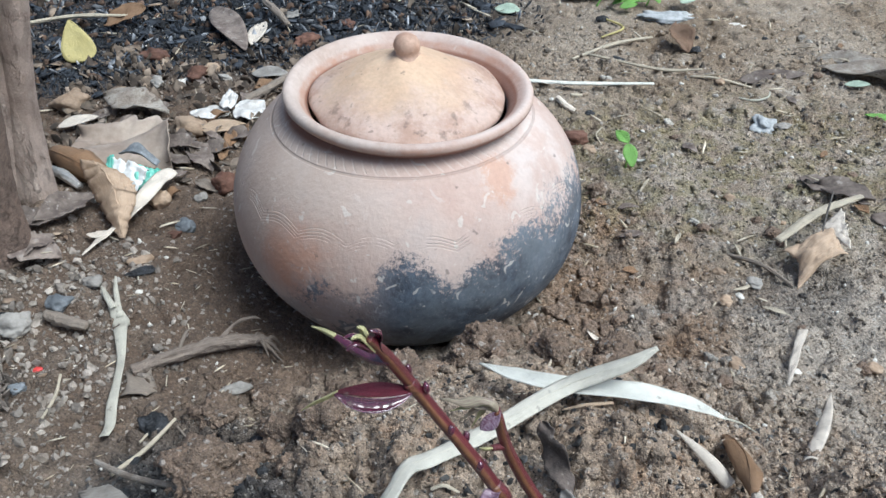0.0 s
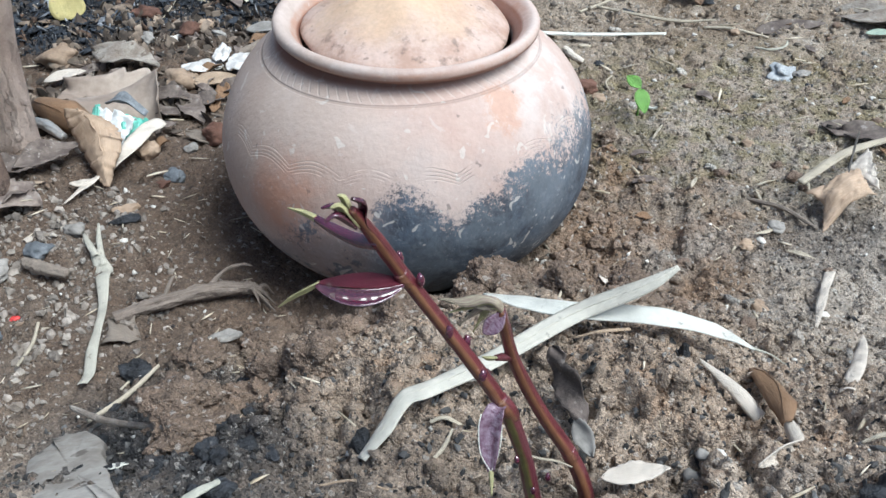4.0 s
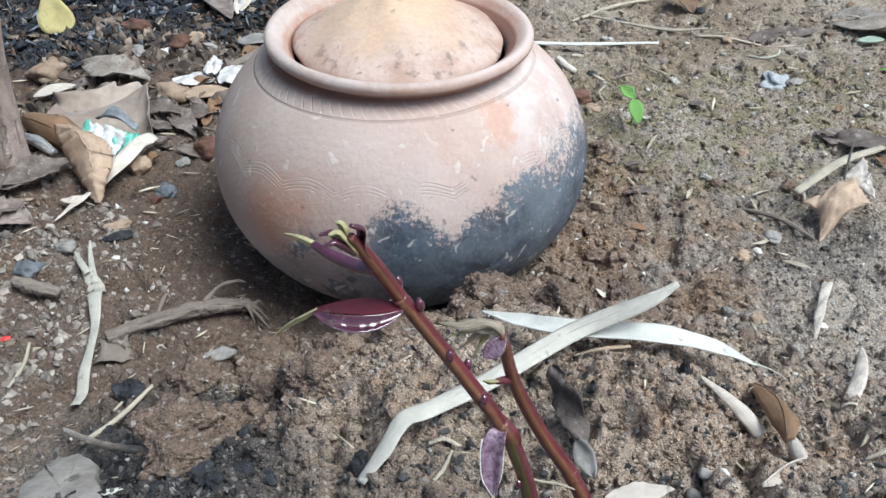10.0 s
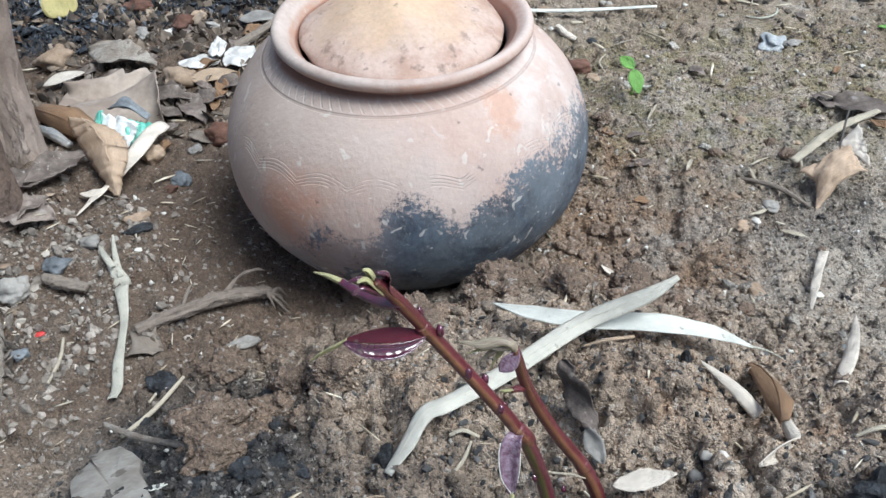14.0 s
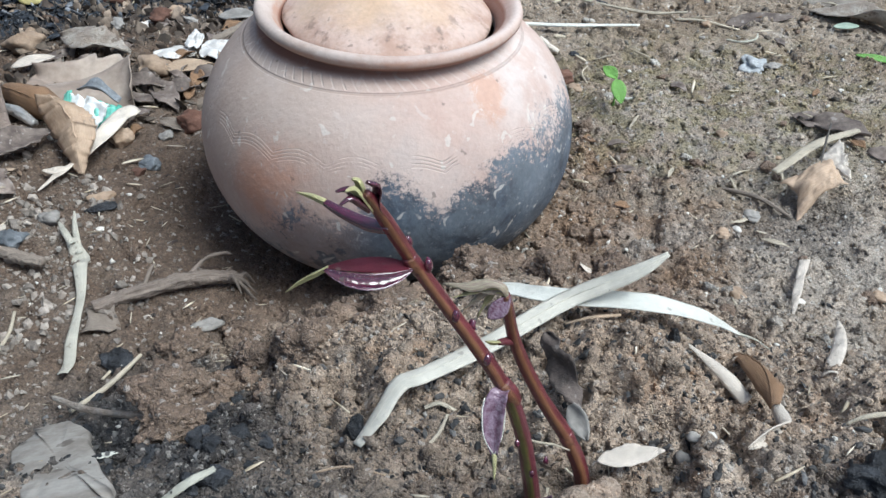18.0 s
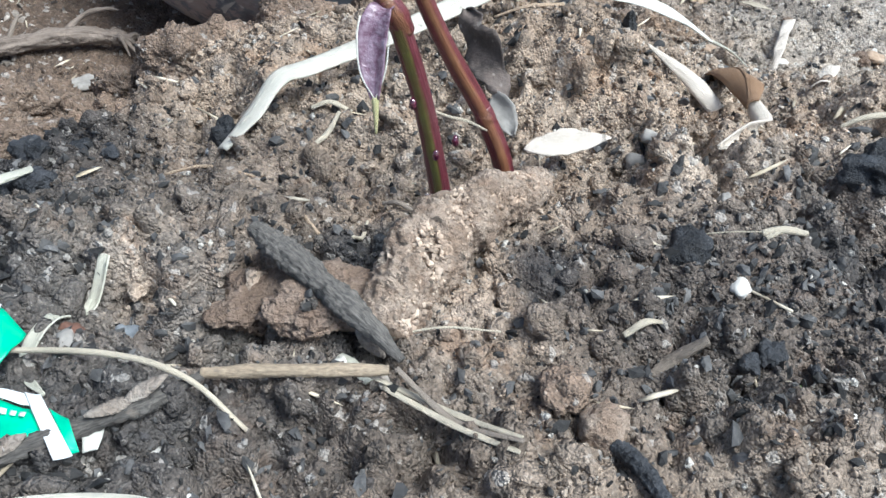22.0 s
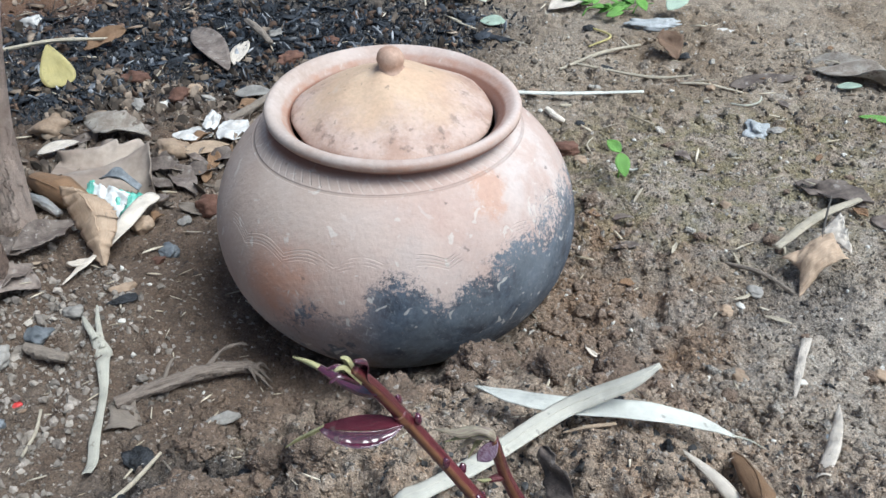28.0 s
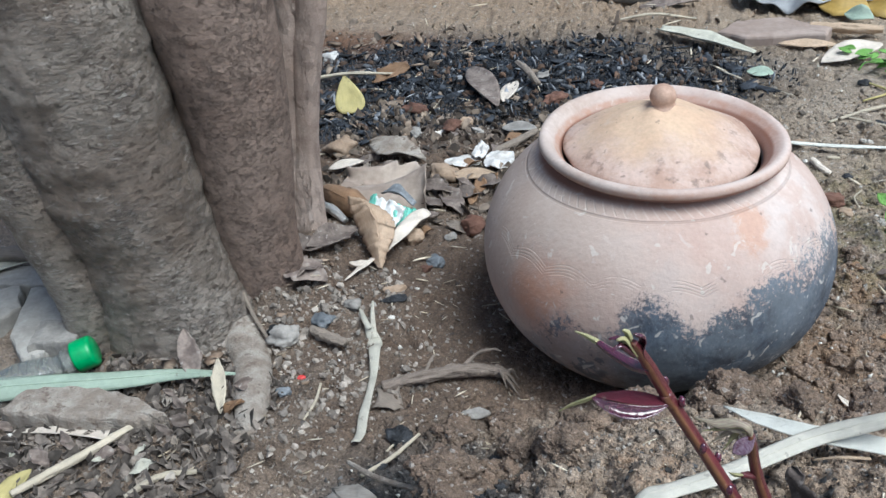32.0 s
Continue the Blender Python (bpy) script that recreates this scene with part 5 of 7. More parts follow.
thing("dry_blade", ribbon(lay([(-0.056, -0.398, 0.003), (-0.062, -0.409, 0.004), (-0.0685, -0.422, 0.004), (-0.0705, -0.438, 0.003), (-0.0685, -0.448, 0.002), (-0.061, -0.457, 0.001)]), [0.0040, 0.0046, 0.0050, 0.0042, 0.0032, 0.0008], None, 0.25, 0.0006, 34, 7, 0.06, 6), PALE_DULL, "narrow grey-green dry blade on dark soil", "dry leaf")
thing("white_leaf", leaf(over([(-0.090, -0.509, 0.008)])[0], over([(-0.026, -0.4930, 0.007)])[0], 0.0170, (0, -0.3, 1), 0.15, 0.02, 0.1, 0.8, 0.03, 8, 0.0006, 26, 9), STRIP, "pale leaf at the foot of the bank", "dry leaf")
stick([(0.098, -0.481), (0.103, -0.489), (0.107, -0.500)], 0.0026, COAL, "blue-black charred stick on crumbly soil", 11, rough=0.15)
stick([(0.110, -0.441, 0.001), (0.117, -0.4385), (0.124, -0.435)], 0.0014, STRAW, "short pale straw on ash", 12, flat=0.5)
stick([(0.166, -0.404), (0.175, -0.4025), (0.184, -0.402)], 0.0016, STRAW, "short pale straw with a burnt end", 13)
stick([(0.167, -0.406), (0.172, -0.4045)], 0.0010, STRAW, "short pale straw on ash", 14)
stick([(0.118, -0.450), (0.126, -0.4450, 0.001), (0.136, -0.445)], 0.0024, WOOD_GREY, "curved grey bark scrap on ash", 15, rough=0.15, flat=0.5)
stick([(0.142, -0.399, 0.004), (0.155, -0.4020, 0.004), (0.166, -0.404, 0.002)], 0.0003, STRAW, "hair-thin straw over a lump of charcoal", 16)
stick([(0.151, -0.468), (0.156, -0.4660)], 0.0014, STRAW, "short straw with a green end", 17)
thing("leaf_scrap", leaf(on(0.156, -0.467, 0.002), on(0.1605, -0.4650, 0.002), 0.0022, (0, 0, 1), 0.2, 0, 0, 1, 0.05, 9, 0.0005, 8, 5), GREEN_LEAF, "tiny green leaf scrap", "leaf")
stick([(0.026, -0.3955, 0.001), (0.029, -0.386), (0.031, -0.376)], 0.0008, STRAW, "short straw by the stems", 18)
stick([(0.037, -0.367, 0.002), (0.043, -0.3710, 0.002), (0.050, -0.374, 0.001)], 0.0010, WOOD_GREY, "small grey twig by the stems", 19)
stick([(-0.001, -0.383), (0.004, -0.3860, 0.001), (0.011, -0.3925)], 0.0009, WOOD_GREY, "curled brown rootlet", 20)
stick([(0.004, -0.368, 0.001), (0.009, -0.3775, 0.002), (0.014, -0.389)], 0.0008, TAN_LEAF, "curled brown rootlet", 21)
stick([(0.062, -0.3665, 0.002), (0.0655, -0.3610, 0.003), (0.068, -0.3560, 0.003)], 0.0012, STRAW, "short straw between the stems", 22)
stick([(-0.047, -0.3415, 0.001), (-0.030, -0.3420, 0.002), (-0.012, -0.3470, 0.001)], 0.0007, TAN_LEAF, "orange-brown rootlet on soil", 23)
stick([(0.009, -0.306, 0.002), (0.017, -0.3050, 0.003), (0.026, -0.308, 0.001)], 0.0014, STRAW, "short bent straw under the blade", 24, flat=0.6)
stick([(0.010, -0.330, 0.001), (0.016, -0.322, 0.002), (0.021, -0.314, 0.002)], 0.0012, STRAW, "short straw standing on the bank", 25)
stick([(0.021, -0.441, 0.001), (0.026, -0.4470), (0.030, -0.453)], 0.0020, PALE_DULL, "grey-white leaf scrap", 26, flat=0.3)
thing("leaf_sliver", leaf(on(0.0345, -0.4520, 0.005), on(0.0345, -0.4590, 0.002), 0.0032, (0, -0.5, 0.8), 0.3, 0, 0, 1, 0.05, 10, 0.0005, 12, 5), CREAM_LEAF, "tiny cream bract hanging on a stick", "dry leaf", "leaf slivers")

# green and white torn wrapper
wrapper = holder("snack_wrapper", on(-0.069, -0.457), "torn green and white plastic wrapper on dark soil", "wrapper")
wrapper.location.z += 0.004
GREEN_FILM = plain("green_film", (0.015, 0.40, 0.22), (0.02, 0.47, 0.27), 20, 0.28, 0.1, 0.05)
WHITE_FILM = plain("white_film", (0.74, 0.76, 0.76), (0.82, 0.84, 0.84), 30, 0.3, 0.1, 0.05)
part("film", sheet(quad([(-0.0763, -0.4320, 0.123), (-0.0695, -0.4375, 0.117), (-0.0720, -0.4465, 0.117), (-0.0770, -0.4570, 0.118)]), 0.0004), GREEN_FILM, wrapper, "green printed film")
part("film", sheet(quad([(-0.0780, -0.4310, 0.1245), (-0.0757, -0.4320, 0.1238), (-0.0767, -0.4570, 0.1185), (-0.0817, -0.4575, 0.1180)]), 0.0004), WHITE_FILM, wrapper, "white film edge")
part("film", sheet(quad([(-0.0820, -0.4582, 0.1165), (-0.0608, -0.4647, 0.1165), (-0.0563, -0.4732, 0.1155), (-0.0678, -0.4782, 0.1150)]), 0.0004), GREEN_FILM, wrapper, "green printed film")
part("film", sheet(quad([(-0.0838, -0.4554, 0.1185), (-0.0628, -0.4607, 0.1185), (-0.0613, -0.4642, 0.1180), (-0.0828, -0.4584, 0.1180)]), 0.0004), WHITE_FILM, wrapper, "white film edge")
part("film", sheet(quad([(-0.0638, -0.4602, 0.1190), (-0.0588, -0.4622, 0.1190), (-0.0478, -0.4792, 0.1160), (-0.0523, -0.4807, 0.1155)]), 0.0004), WHITE_FILM, wrapper, "white film edge")
part("film", sheet(quad([(-0.0558, -0.4662, 0.1180), (-0.0503, -0.4692, 0.1165), (-0.0463, -0.4782, 0.1155), (-0.0483, -0.4787, 0.1160)]), 0.0004), GREEN_FILM, wrapper, "green printed film")
for k in range(5):
    part("print_bar", sheet(quad([(-0.0740 + 0.0026 * k, -0.4637 - 0.0006 * k, 0.1178), (-0.0724 + 0.0026 * k, -0.4641 - 0.0006 * k, 0.1178), (-0.0724 + 0.0026 * k, -0.4657 - 0.0006 * k, 0.1176), (-0.0740 + 0.0026 * k, -0.4653 - 0.0006 * k, 0.1176)], 3), 0.0002), WHITE_FILM, wrapper)
thing("paper_scrap", sheet(quad([(-0.0478, -0.4692, 0.1155), (-0.0423, -0.4682, 0.1165), (-0.0428, -0.4757, 0.1160), (-0.0468, -0.4762, 0.1155)]), 0.0005), PALE, "small torn pale paper scrap", "paper")


FLUFF = plain("fluff", (0.38, 0.40, 0.41), (0.54, 0.56, 0.57), 90, 0.95, 0.8, 0.1)


def stone(x, y, size, mat, label, seed, name="stone", rough=0.28, turn=0.0, sink=0.3, group="stones", cat="stone"):
    return thing(name, rock((x, y), size, seed, 5 if max(size) > 0.02 and mat in (CLOD, SANDY, CLAY_CLOD) else 4 if max(size) > 0.012 else 3, rough, turn, sink, 0.16 if mat in (CLOD, SANDY, CLAY_CLOD) else 0.05, mat not in (CLOD, SANDY, CLAY_CLOD, FLUFF)), mat, label, cat, group)


stone(0.0875, -0.462, (0.014, 0.016, 0.011), CLOD, "round soil clod on the bank", 1, "soil_clod", 0.35)
stone(0.096, -0.475, (0.013, 0.014, 0.012), SANDY, "brown crumbly soil lump", 2, "soil_clod", 0.3)
stone(0.142, -0.403, (0.019, 0.017, 0.016), COAL, "black rounded lump of charcoal", 3, "charcoal", 0.2, 20)
stone(0.154, -0.422, (0.0085, 0.0085, 0.006), WHITE_STONE, "small white stone on ash", 4)
stone(0.164, -0.480, (0.009, 0.005, 0.004), WHITE_STONE, "flat white chip on soil", 5)
stone(-0.048, -0.421, (0.013, 0.010, 0.008), BLUE_STONE, "blue-grey glassy cinder", 6, "cinder", 0.3)
stone(-0.063, -0.4255, (0.010, 0.010, 0.009), RED_STONE, "dark reddish nut-like pebble", 7)
stone(-0.060, -0.4365, (0.007, 0.009, 0.007), SPOT_STONE, "rounded grey pebble", 8)
stone(0.0215, -0.4445, (0.0042, 0.005, 0.004), WHITE_STONE, "tiny white pebble", 9)
stone(0.037, -0.391, (0.010, 0.009, 0.007), COAL, "small black cinder by the stems", 10, "cinder")
stone(0.147, -0.3345, (0.0085, 0.0085, 0.0075), SPOT_STONE, "small pale grey pebble", 11)
stone(0.1405, -0.3435, (0.0105, 0.0100, 0.008), SPOT_STONE, "small pale grey pebble", 12)
stone(0.163, -0.380, (0.008, 0.007, 0.006), SPOT_STONE, "small pale grey pebble", 13)
stone(-0.028, -0.310, (0.012, 0.011, 0.015), COAL, "black faceted lump of charcoal by a dry blade", 14, "charcoal", 0.35)
stone(0.147, -0.283, (0.007, 0.007, 0.019), COAL, "dark upright charcoal chip by a white blade", 15, "charcoal", 0.2)
stone(0.133, -0.228, (0.016, 0.007, 0.006), COAL, "dark charcoal chip behind a white blade", 16, "charcoal", 0.25)
stone(0.290, -0.205, (0.014, 0.010, 0.008), BLUE_STONE, "dark bluish stone on the slope", 17)
stone(0.225, -0.372, (0.030, 0.026, 0.016), COAL, "rough black lump of burnt matter", 18, "charcoal", 0.5)
stone(0.018, -0.422, (0.034, 0.026, 0.012), CLAY_CLOD, "reddish-brown soil clod", 19, "soil_clod", 0.4, 0, 0.5)
stone(-0.006, -0.413, (0.034, 0.024, 0.014), CLAY_CLOD, "reddish clay clod in the bank", 20, "soil_clod", 0.4, 30, 0.55)

rng = random.Random(77)
for k in range(46):
    a, q = rng.random() * 6.283, math.sqrt(rng.random())
    cx, cy, rx, ry = ((-0.165, -0.245, 0.065, 0.065), (-0.110, -0.315, 0.040, 0.030), (0.165, -0.430, 0.060, 0.045))[0 if k < 28 else 1 if k < 42 else 2]
    s0 = 0.004 + 0.011 * rng.random() ** 2
    stone(cx + rx * q * math.cos(a), cy + ry * q * math.sin(a), (s0 * (1 + 0.6 * rng.random()), s0, s0 * 0.7), COAL, "small black lump of charcoal in ash", 700 + k, "charcoal", 0.4, rng.random() * 180, 0.35, "charcoal lumps", "charcoal")

# ---- clods on the brow of the bank, by the pot ----
rng = random.Random(5)
for k in range(70):
    x = -0.15 + 0.34 * rng.random()
    d = x - 0.06
    brow = -0.125 - (0.65 if d < 0 else 0.55) * (math.sqrt(d * d + 0.0009) - 0.03)
    y = brow - 0.028 + 0.055 * (rng.random() - 0.5)
    if (x + 0.003) ** 2 + (y - 0.068) ** 2 < 0.176**2:
        y = 0.068 - math.sqrt(max(0.0, 0.178**2 - (x + 0.003) ** 2))
    s = 0.009 + 0.022 * rng.random() ** 2
    stone(x, y, (s * (0.9 + 0.5 * rng.random()), s, s * (0.7 + 0.3 * rng.random())), CLOD, "loose crumbly clod of brown soil beside the pot", 30 + k, "soil_clod", 0.50, rng.random() * 180, 0.22, "soil clods", "clod")

rng = random.Random(31)
for k in range(80):
    a = -0.55 + 1.75 * rng.random()
    q = 0.150 + 0.075 * rng.random() ** 1.4
    s0 = 0.005 + 0.013 * rng.random() ** 2
    x, y = -0.003 + q * math.sin(a + 0.9), 0.068 - q * math.cos(a + 0.9)
    if y > -0.10:
        stone(x, y, (s0 * (1 + 0.4 * rng.random()), s0, s0 * 0.75), CLOD, "loose crumbly clod of reddish-brown soil beside the pot", 800 + k, "soil_clod", 0.5, rng.random() * 180, 0.3, "soil clods", "clod")

# ---- beside the bank: sticks, stones and leaves on the flat ----
stone(-0.157, -0.368, (0.014, 0.009, 0.007), RED_STONE, "small red-brown chip on a slab", 62)
for k, (dx, dy) in enumerate(((0, 0), (0.006, 0.003))):
    thing("shell_scrap", ribbon(lay([(-0.171 + dx, -0.297 + dy, 0.004), (-0.168 + dx * 0.6, -0.303, 0.002), (-0.163 + dx * 0.4, -0.300 + dy, 0.006)]), [0.002, 0.004, 0.0015], None, 0.4, 0.0008, 14, 5, 0, k), PALE, "small white hooked shell scrap", "shell")
thing("stick", tube(over([(-0.236, -0.206, 0.013), (-0.205, -0.229, 0.017), (-0.172, -0.254, 0.018), (-0.137, -0.284, 0.016)], 0.002), [0.0016, 0.0022, 0.0020, 0.0022, 0.0014], 20, 80, 0.02, 31, 1.0, grain=0.10, ridges=0.12, fine=8.0), DUSTY, "thin grey twig lying across ash", "stick", "sticks and straws")
stick([(-0.222, -0.217, 0.002), (-0.205, -0.187, 0.004), (-0.190, -0.157, 0.002)], 0.0019, STRAW, "pale straw lying across a grey twig", 32)
stick([(-0.125, -0.280), (-0.123, -0.263, 0.001), (-0.121, -0.247)], 0.0014, STRAW, "short pale straw on ash", 33, flat=0.6)
stick([(-0.188, -0.162, 0.001), (-0.180, -0.172, 0.002), (-0.170, -0.180)], 0.0009, WOOD_GREY, "thin brown twig", 34)
stick([(-0.183, -0.155, 0.001), (-0.173, -0.152, 0.002), (-0.160, -0.146)], 0.0020, TAN_LEAF, "short tan straw", 35, flat=0.5)
stick([(-0.124, -0.352), (-0.110, -0.347, 0.001), (-0.097, -0.338)], 0.0026, PALE_DULL, "grey-white leaf strip on ash", 36, flat=0.35, rough=0.1)
stick([(-0.214, -0.176, 0.001), (-0.211, -0.160, 0.003), (-0.208, -0.148, 0.004)], 0.0011, STRAW, "short bent straw", 37)
stone(-0.206, -0.157, (0.024, 0.021, 0.016), COAL, "black jagged lump of charcoal on soil", 63, "charcoal", 0.4)
stone(-0.112, -0.255, (0.008, 0.013, 0.006), TAN_STONE, "small orange-tan chip on ash", 64)
stone(-0.153, -0.111, (0.026, 0.011, 0.010), SPOT_STONE, "pale oblong pebble on soil", 65, turn=10)
stone(-0.160, -0.150, (0.036, 0.030, 0.022), CLOD, "dark soil clod with a straw", 66, "soil_clod", 0.4)
stone(-0.118, -0.118, (0.040, 0.034, 0.024), CLOD, "brown soil clod below the root", 67, "soil_clod", 0.35)
thing("curly_straw", ribbon(lay([(-0.276, -0.020, 0.009), (-0.267, -0.034, 0.009), (-0.259, -0.056, 0.008), (-0.253, -0.082, 0.007), (-0.249, -0.110, 0.006), (-0.246, -0.136, 0.006), (-0.244, -0.154, 0.006), (-0.243, -0.170, 0.005)]), [0.008, 0.016, 0.012, 0.0075, 0.0070, 0.0095, 0.0090, 0.0075], [(1, 0.25, 0.10), (1, 0.15, 0.25), (1, 0.05, 0.10)], 0.12, 0.0006, 60, 9, 0.0, 7), STRIP, "long bleached leaf strip twisted on soil", "dry leaf")
thing("curly_straw", ribbon(lay([(-0.292, 0.004, 0.005), (-0.284, -0.010, 0.009), (-0.273, -0.026, 0.010)]), [0.0015, 0.0055, 0.0060], [(1, 0.4, 0.1)], 0.2, 0.0006, 20, 5, 0.0, 8), STRIP, "split end of a bleached leaf strip", "dry leaf")
thing("curly_straw", ribbon(lay([(-0.279, 0.010, 0.012), (-0.275, -0.008, 0.013), (-0.268, -0.030, 0.010)]), [0.0015, 0.0050, 0.0060], [(1, 0.2, 0.1)], 0.2, 0.0006, 20, 5, 0.0, 9), STRIP, "split end of a bleached leaf strip", "dry leaf")
root = holder("dead_root", on(-0.18, -0.065), "grey-brown dead root with frayed ends by the pot", "root")
part("stalk", tube(lay([(-0.240, -0.098, 0.004), (-0.205, -0.078, 0.009), (-0.165, -0.058, 0.012), (-0.136, -0.049, 0.012)]), [0.0046, 0.0056, 0.0060, 0.0036], 44, 140, 0.02, 41, grain=0.14, ridges=0.24, fine=5.0), ROOT, root)
rng = random.Random(3)
for k in range(9):
    x, y, u = -0.138 + 0.020 * rng.random(), -0.066 + 0.024 * rng.random(), 0.001 + 0.008 * rng.random()
    x0 = -0.152 + 0.018 * rng.random()
    part("rootlet", tube([on(x0, -0.053, 0.011), on((x + x0) / 2, (y - 0.053) / 2 + 0.004 * rng.random(), 0.012 + 0.004 * rng.random()), on(x, y, u)], [0.0026, 0.0018, 0.0006], 8, 16, 0.4, 42 + k), ROOT, root)
part("rootlet", tube([on(-0.175, -0.062, 0.012), on(-0.162, -0.045, 0.022), on(-0.148, -0.036, 0.028), on(-0.140, -0.038, 0.030)], [0.0020, 0.0017, 0.0015, 0.0006], 12, 22, 0.3, 47), ROOT, root)
part("rootlet", tube([on(-0.205, -0.078, 0.012), on(-0.200, -0.066, 0.018), on(-0.197, -0.060, 0.024)], [0.0018, 0.0014, 0.0006], 8, 10, 0.15, 48), WOOD_GREY, root)
part("bark_scrap", sheet(np.array([[on(-0.243 + 0.022 * a + 0.004 * math.sin(5 * b), -0.126 + 0.034 * b, 0.003 + 0.003 * math.sin(3 * a + 4 * b)) for b in np.linspace(0, 1, 7)] for a in np.linspace(0, 1, 7)]), 0.0012), WOOD_GREY, root, "loose flake of grey bark")
for args in ((-0.263, 0.028, (0.026, 0.012, 0.010), COAL, "black oblong cinder on soil", 71, "cinder", 0.25, 20), (-0.270, 0.050, (0.024, 0.014, 0.011), TAN_STONE, "pale tan pebble beside a cinder", 72, "stone", 0.25, 30), (-0.283, 0.020, (0.010, 0.010, 0.008), SPOT_STONE, "small cream pebble", 73, "stone", 0.25, 0), (-0.262, 0.009, (0.010, 0.006, 0.004), WHITE_STONE, "small white chip", 74, "stone", 0.25, 0), (-0.278, 0.161, (0.027, 0.022, 0.024), TAN_STONE, "tan angular stone beside a curled leaf", 75, "stone", 0.3, 40), (-0.214, 0.198, (0.030, 0.026, 0.024), RED_STONE, "brick-red stone close to the pot", 76, "stone", 0.3, 10), (-0.243, 0.118, (0.022, 0.020, 0.016), BLUE_STONE, "dark blue-grey cinder", 77, "cinder", 0.35, 0), (-0.247, 0.100, (0.014, 0.012, 0.010), RED_STONE, "small pinkish stone", 78, "stone", 0.3, 0), (-0.355, -0.047, (0.034, 0.024, 0.020), SPOT_STONE, "pale angular stone at the tree's foot", 79, "stone", 0.35, 15), (-0.322, -0.020, (0.022, 0.020, 0.016), BLUE_STONE, "bluish stone at the tree's foot", 80, "stone", 0.35, 15), (-0.374, -0.030, (0.018, 0.018, 0.014), COAL, "black cinder at the tree's foot", 81, "cinder", 0.35, 15), (-0.326, -0.085, (0.010, 0.007, 0.004), plain("red_plastic", (0.62, 0.05, 0.05), (0.70, 0.09, 0.08), 60, 0.4, 0.1, 0.05), "tiny bright red plastic chip", 82, "plastic_chip", 0.2, 15), (-0.332, -0.110, (0.014, 0.012, 0.010), BLUE_STONE, "small bluish pebble", 83, "stone", 0.3, 0), (-0.300, 0.008, (0.020, 0.017, 0.014), SPOT_STONE, "grey stone on soil", 84, "stone", 0.3, 0), (-0.442, 0.391, (0.044, 0.034, 0.034), TAN_STONE, "orange-tan angular stone beside dead leaves", 85, "stone", 0.35, 30), (-0.275, 0.318, (0.050, 0.036, 0.028), TAN_STONE, "brown broken clod among leaf litter", 86, "stone", 0.4, 60), (-0.235, 0.172, (0.018, 0.015, 0.012), SPOT_STONE, "small grey stone", 87, "stone", 0.3, 0)):
    x, y, size, mat, label, seed, name, rough, turn = args
    stone(x, y, size, mat, label, seed, name, rough, turn)
stick([(-0.330, -0.035, 0.002), (-0.312, -0.042, 0.003), (-0.290, -0.049, 0.002)], 0.0055, WOOD_GREY, "short broken length of grey-tan wood", 51, rough=0.1)
stick([(-0.423, 0.012, 0.006), (-0.400, -0.018, 0.010), (-0.372, -0.048, 0.002)], 0.0022, WOOD_GREY, "thin twig leaning at the tree's foot", 52)
stick([(-0.300, -0.098, 0.002), (-0.298, -0.120, 0.003), (-0.297, -0.150, 0.002)], 0.0015, STRAW, "thin dry twig on gritty soil", 53)

# ---- leaf litter between the tree and the pot ----
left = spline([(-0.360, 0.186, 0.040), (-0.342, 0.150, 0.030), (-0.318, 0.112, 0.022), (-0.294, 0.076, 0.014)], 36)
right = spline([(-0.322, 0.158, 0.046), (-0.296, 0.140, 0.046), (-0.282, 0.120, 0.040), (-0.285, 0.098, 0.030), (-0.288, 0.076, 0.014)], 36)
left[1:-1] += 0.0010 * np.random.RandomState(5).randn(34, 3)
right[1:-1] += 0.0012 * np.random.RandomState(6).randn(34, 3)
rolled = np.array([[left[i] * (1 - u) + right[i] * u + np.array((0.003, -0.008, 0.013)) * math.sin(math.pi * u) * math.sin(math.pi * (0.1 + 0.8 * i / 35)) + np.array((0, -0.001, 0.0034)) * (noise.noise(Vector((i * 0.16, u * 3.0, 1.0))) + 0.5 * noise.noise(Vector((i * 0.4, u * 7.0, 4.0)))) for u in np.linspace(0, 1, 13)] for i in range(36)])
thing("curled_leaf", sheet(rolled, 0.0009), ORANGE_LEAF, "large orange-tan dead leaf rolled into a funnel", "dead leaf", "dead leaves")
thing("dead_leaf", ribbon([(-0.412, 0.240, 0.020), (-0.372, 0.205, 0.026), (-0.326, 0.168, 0.024)], [0.020, 0.036, 0.016], [(0.3, 0.6, 0.5)], 0.5, 0.001, 24, 9, 0.06, 12), BROWN_LEAF, "brown folded dead leaf under a larger one", "dead leaf", "dead leaves")
thing("leaf_sliver", ribbon([(-0.270, 0.200, 0.016), (-0.280, 0.162, 0.022), (-0.291, 0.110, 0.020), (-0.302, 0.092, 0.018), (-0.312, 0.070, 0.018), (-0.322, 0.048, 0.016)], [0.016, 0.022, 0.011, 0.012, 0.009, 0.001], [(1, 0.1, -0.3), (0.9, 0.2, 0.3), (0.8, -0.5, 0.1)], 0.10, 0.0007, 40, 9, 0.14, 13), CREAM_LEAF, "cream forked dry leaf strip beside a curled leaf", "dry leaf", "leaf slivers")
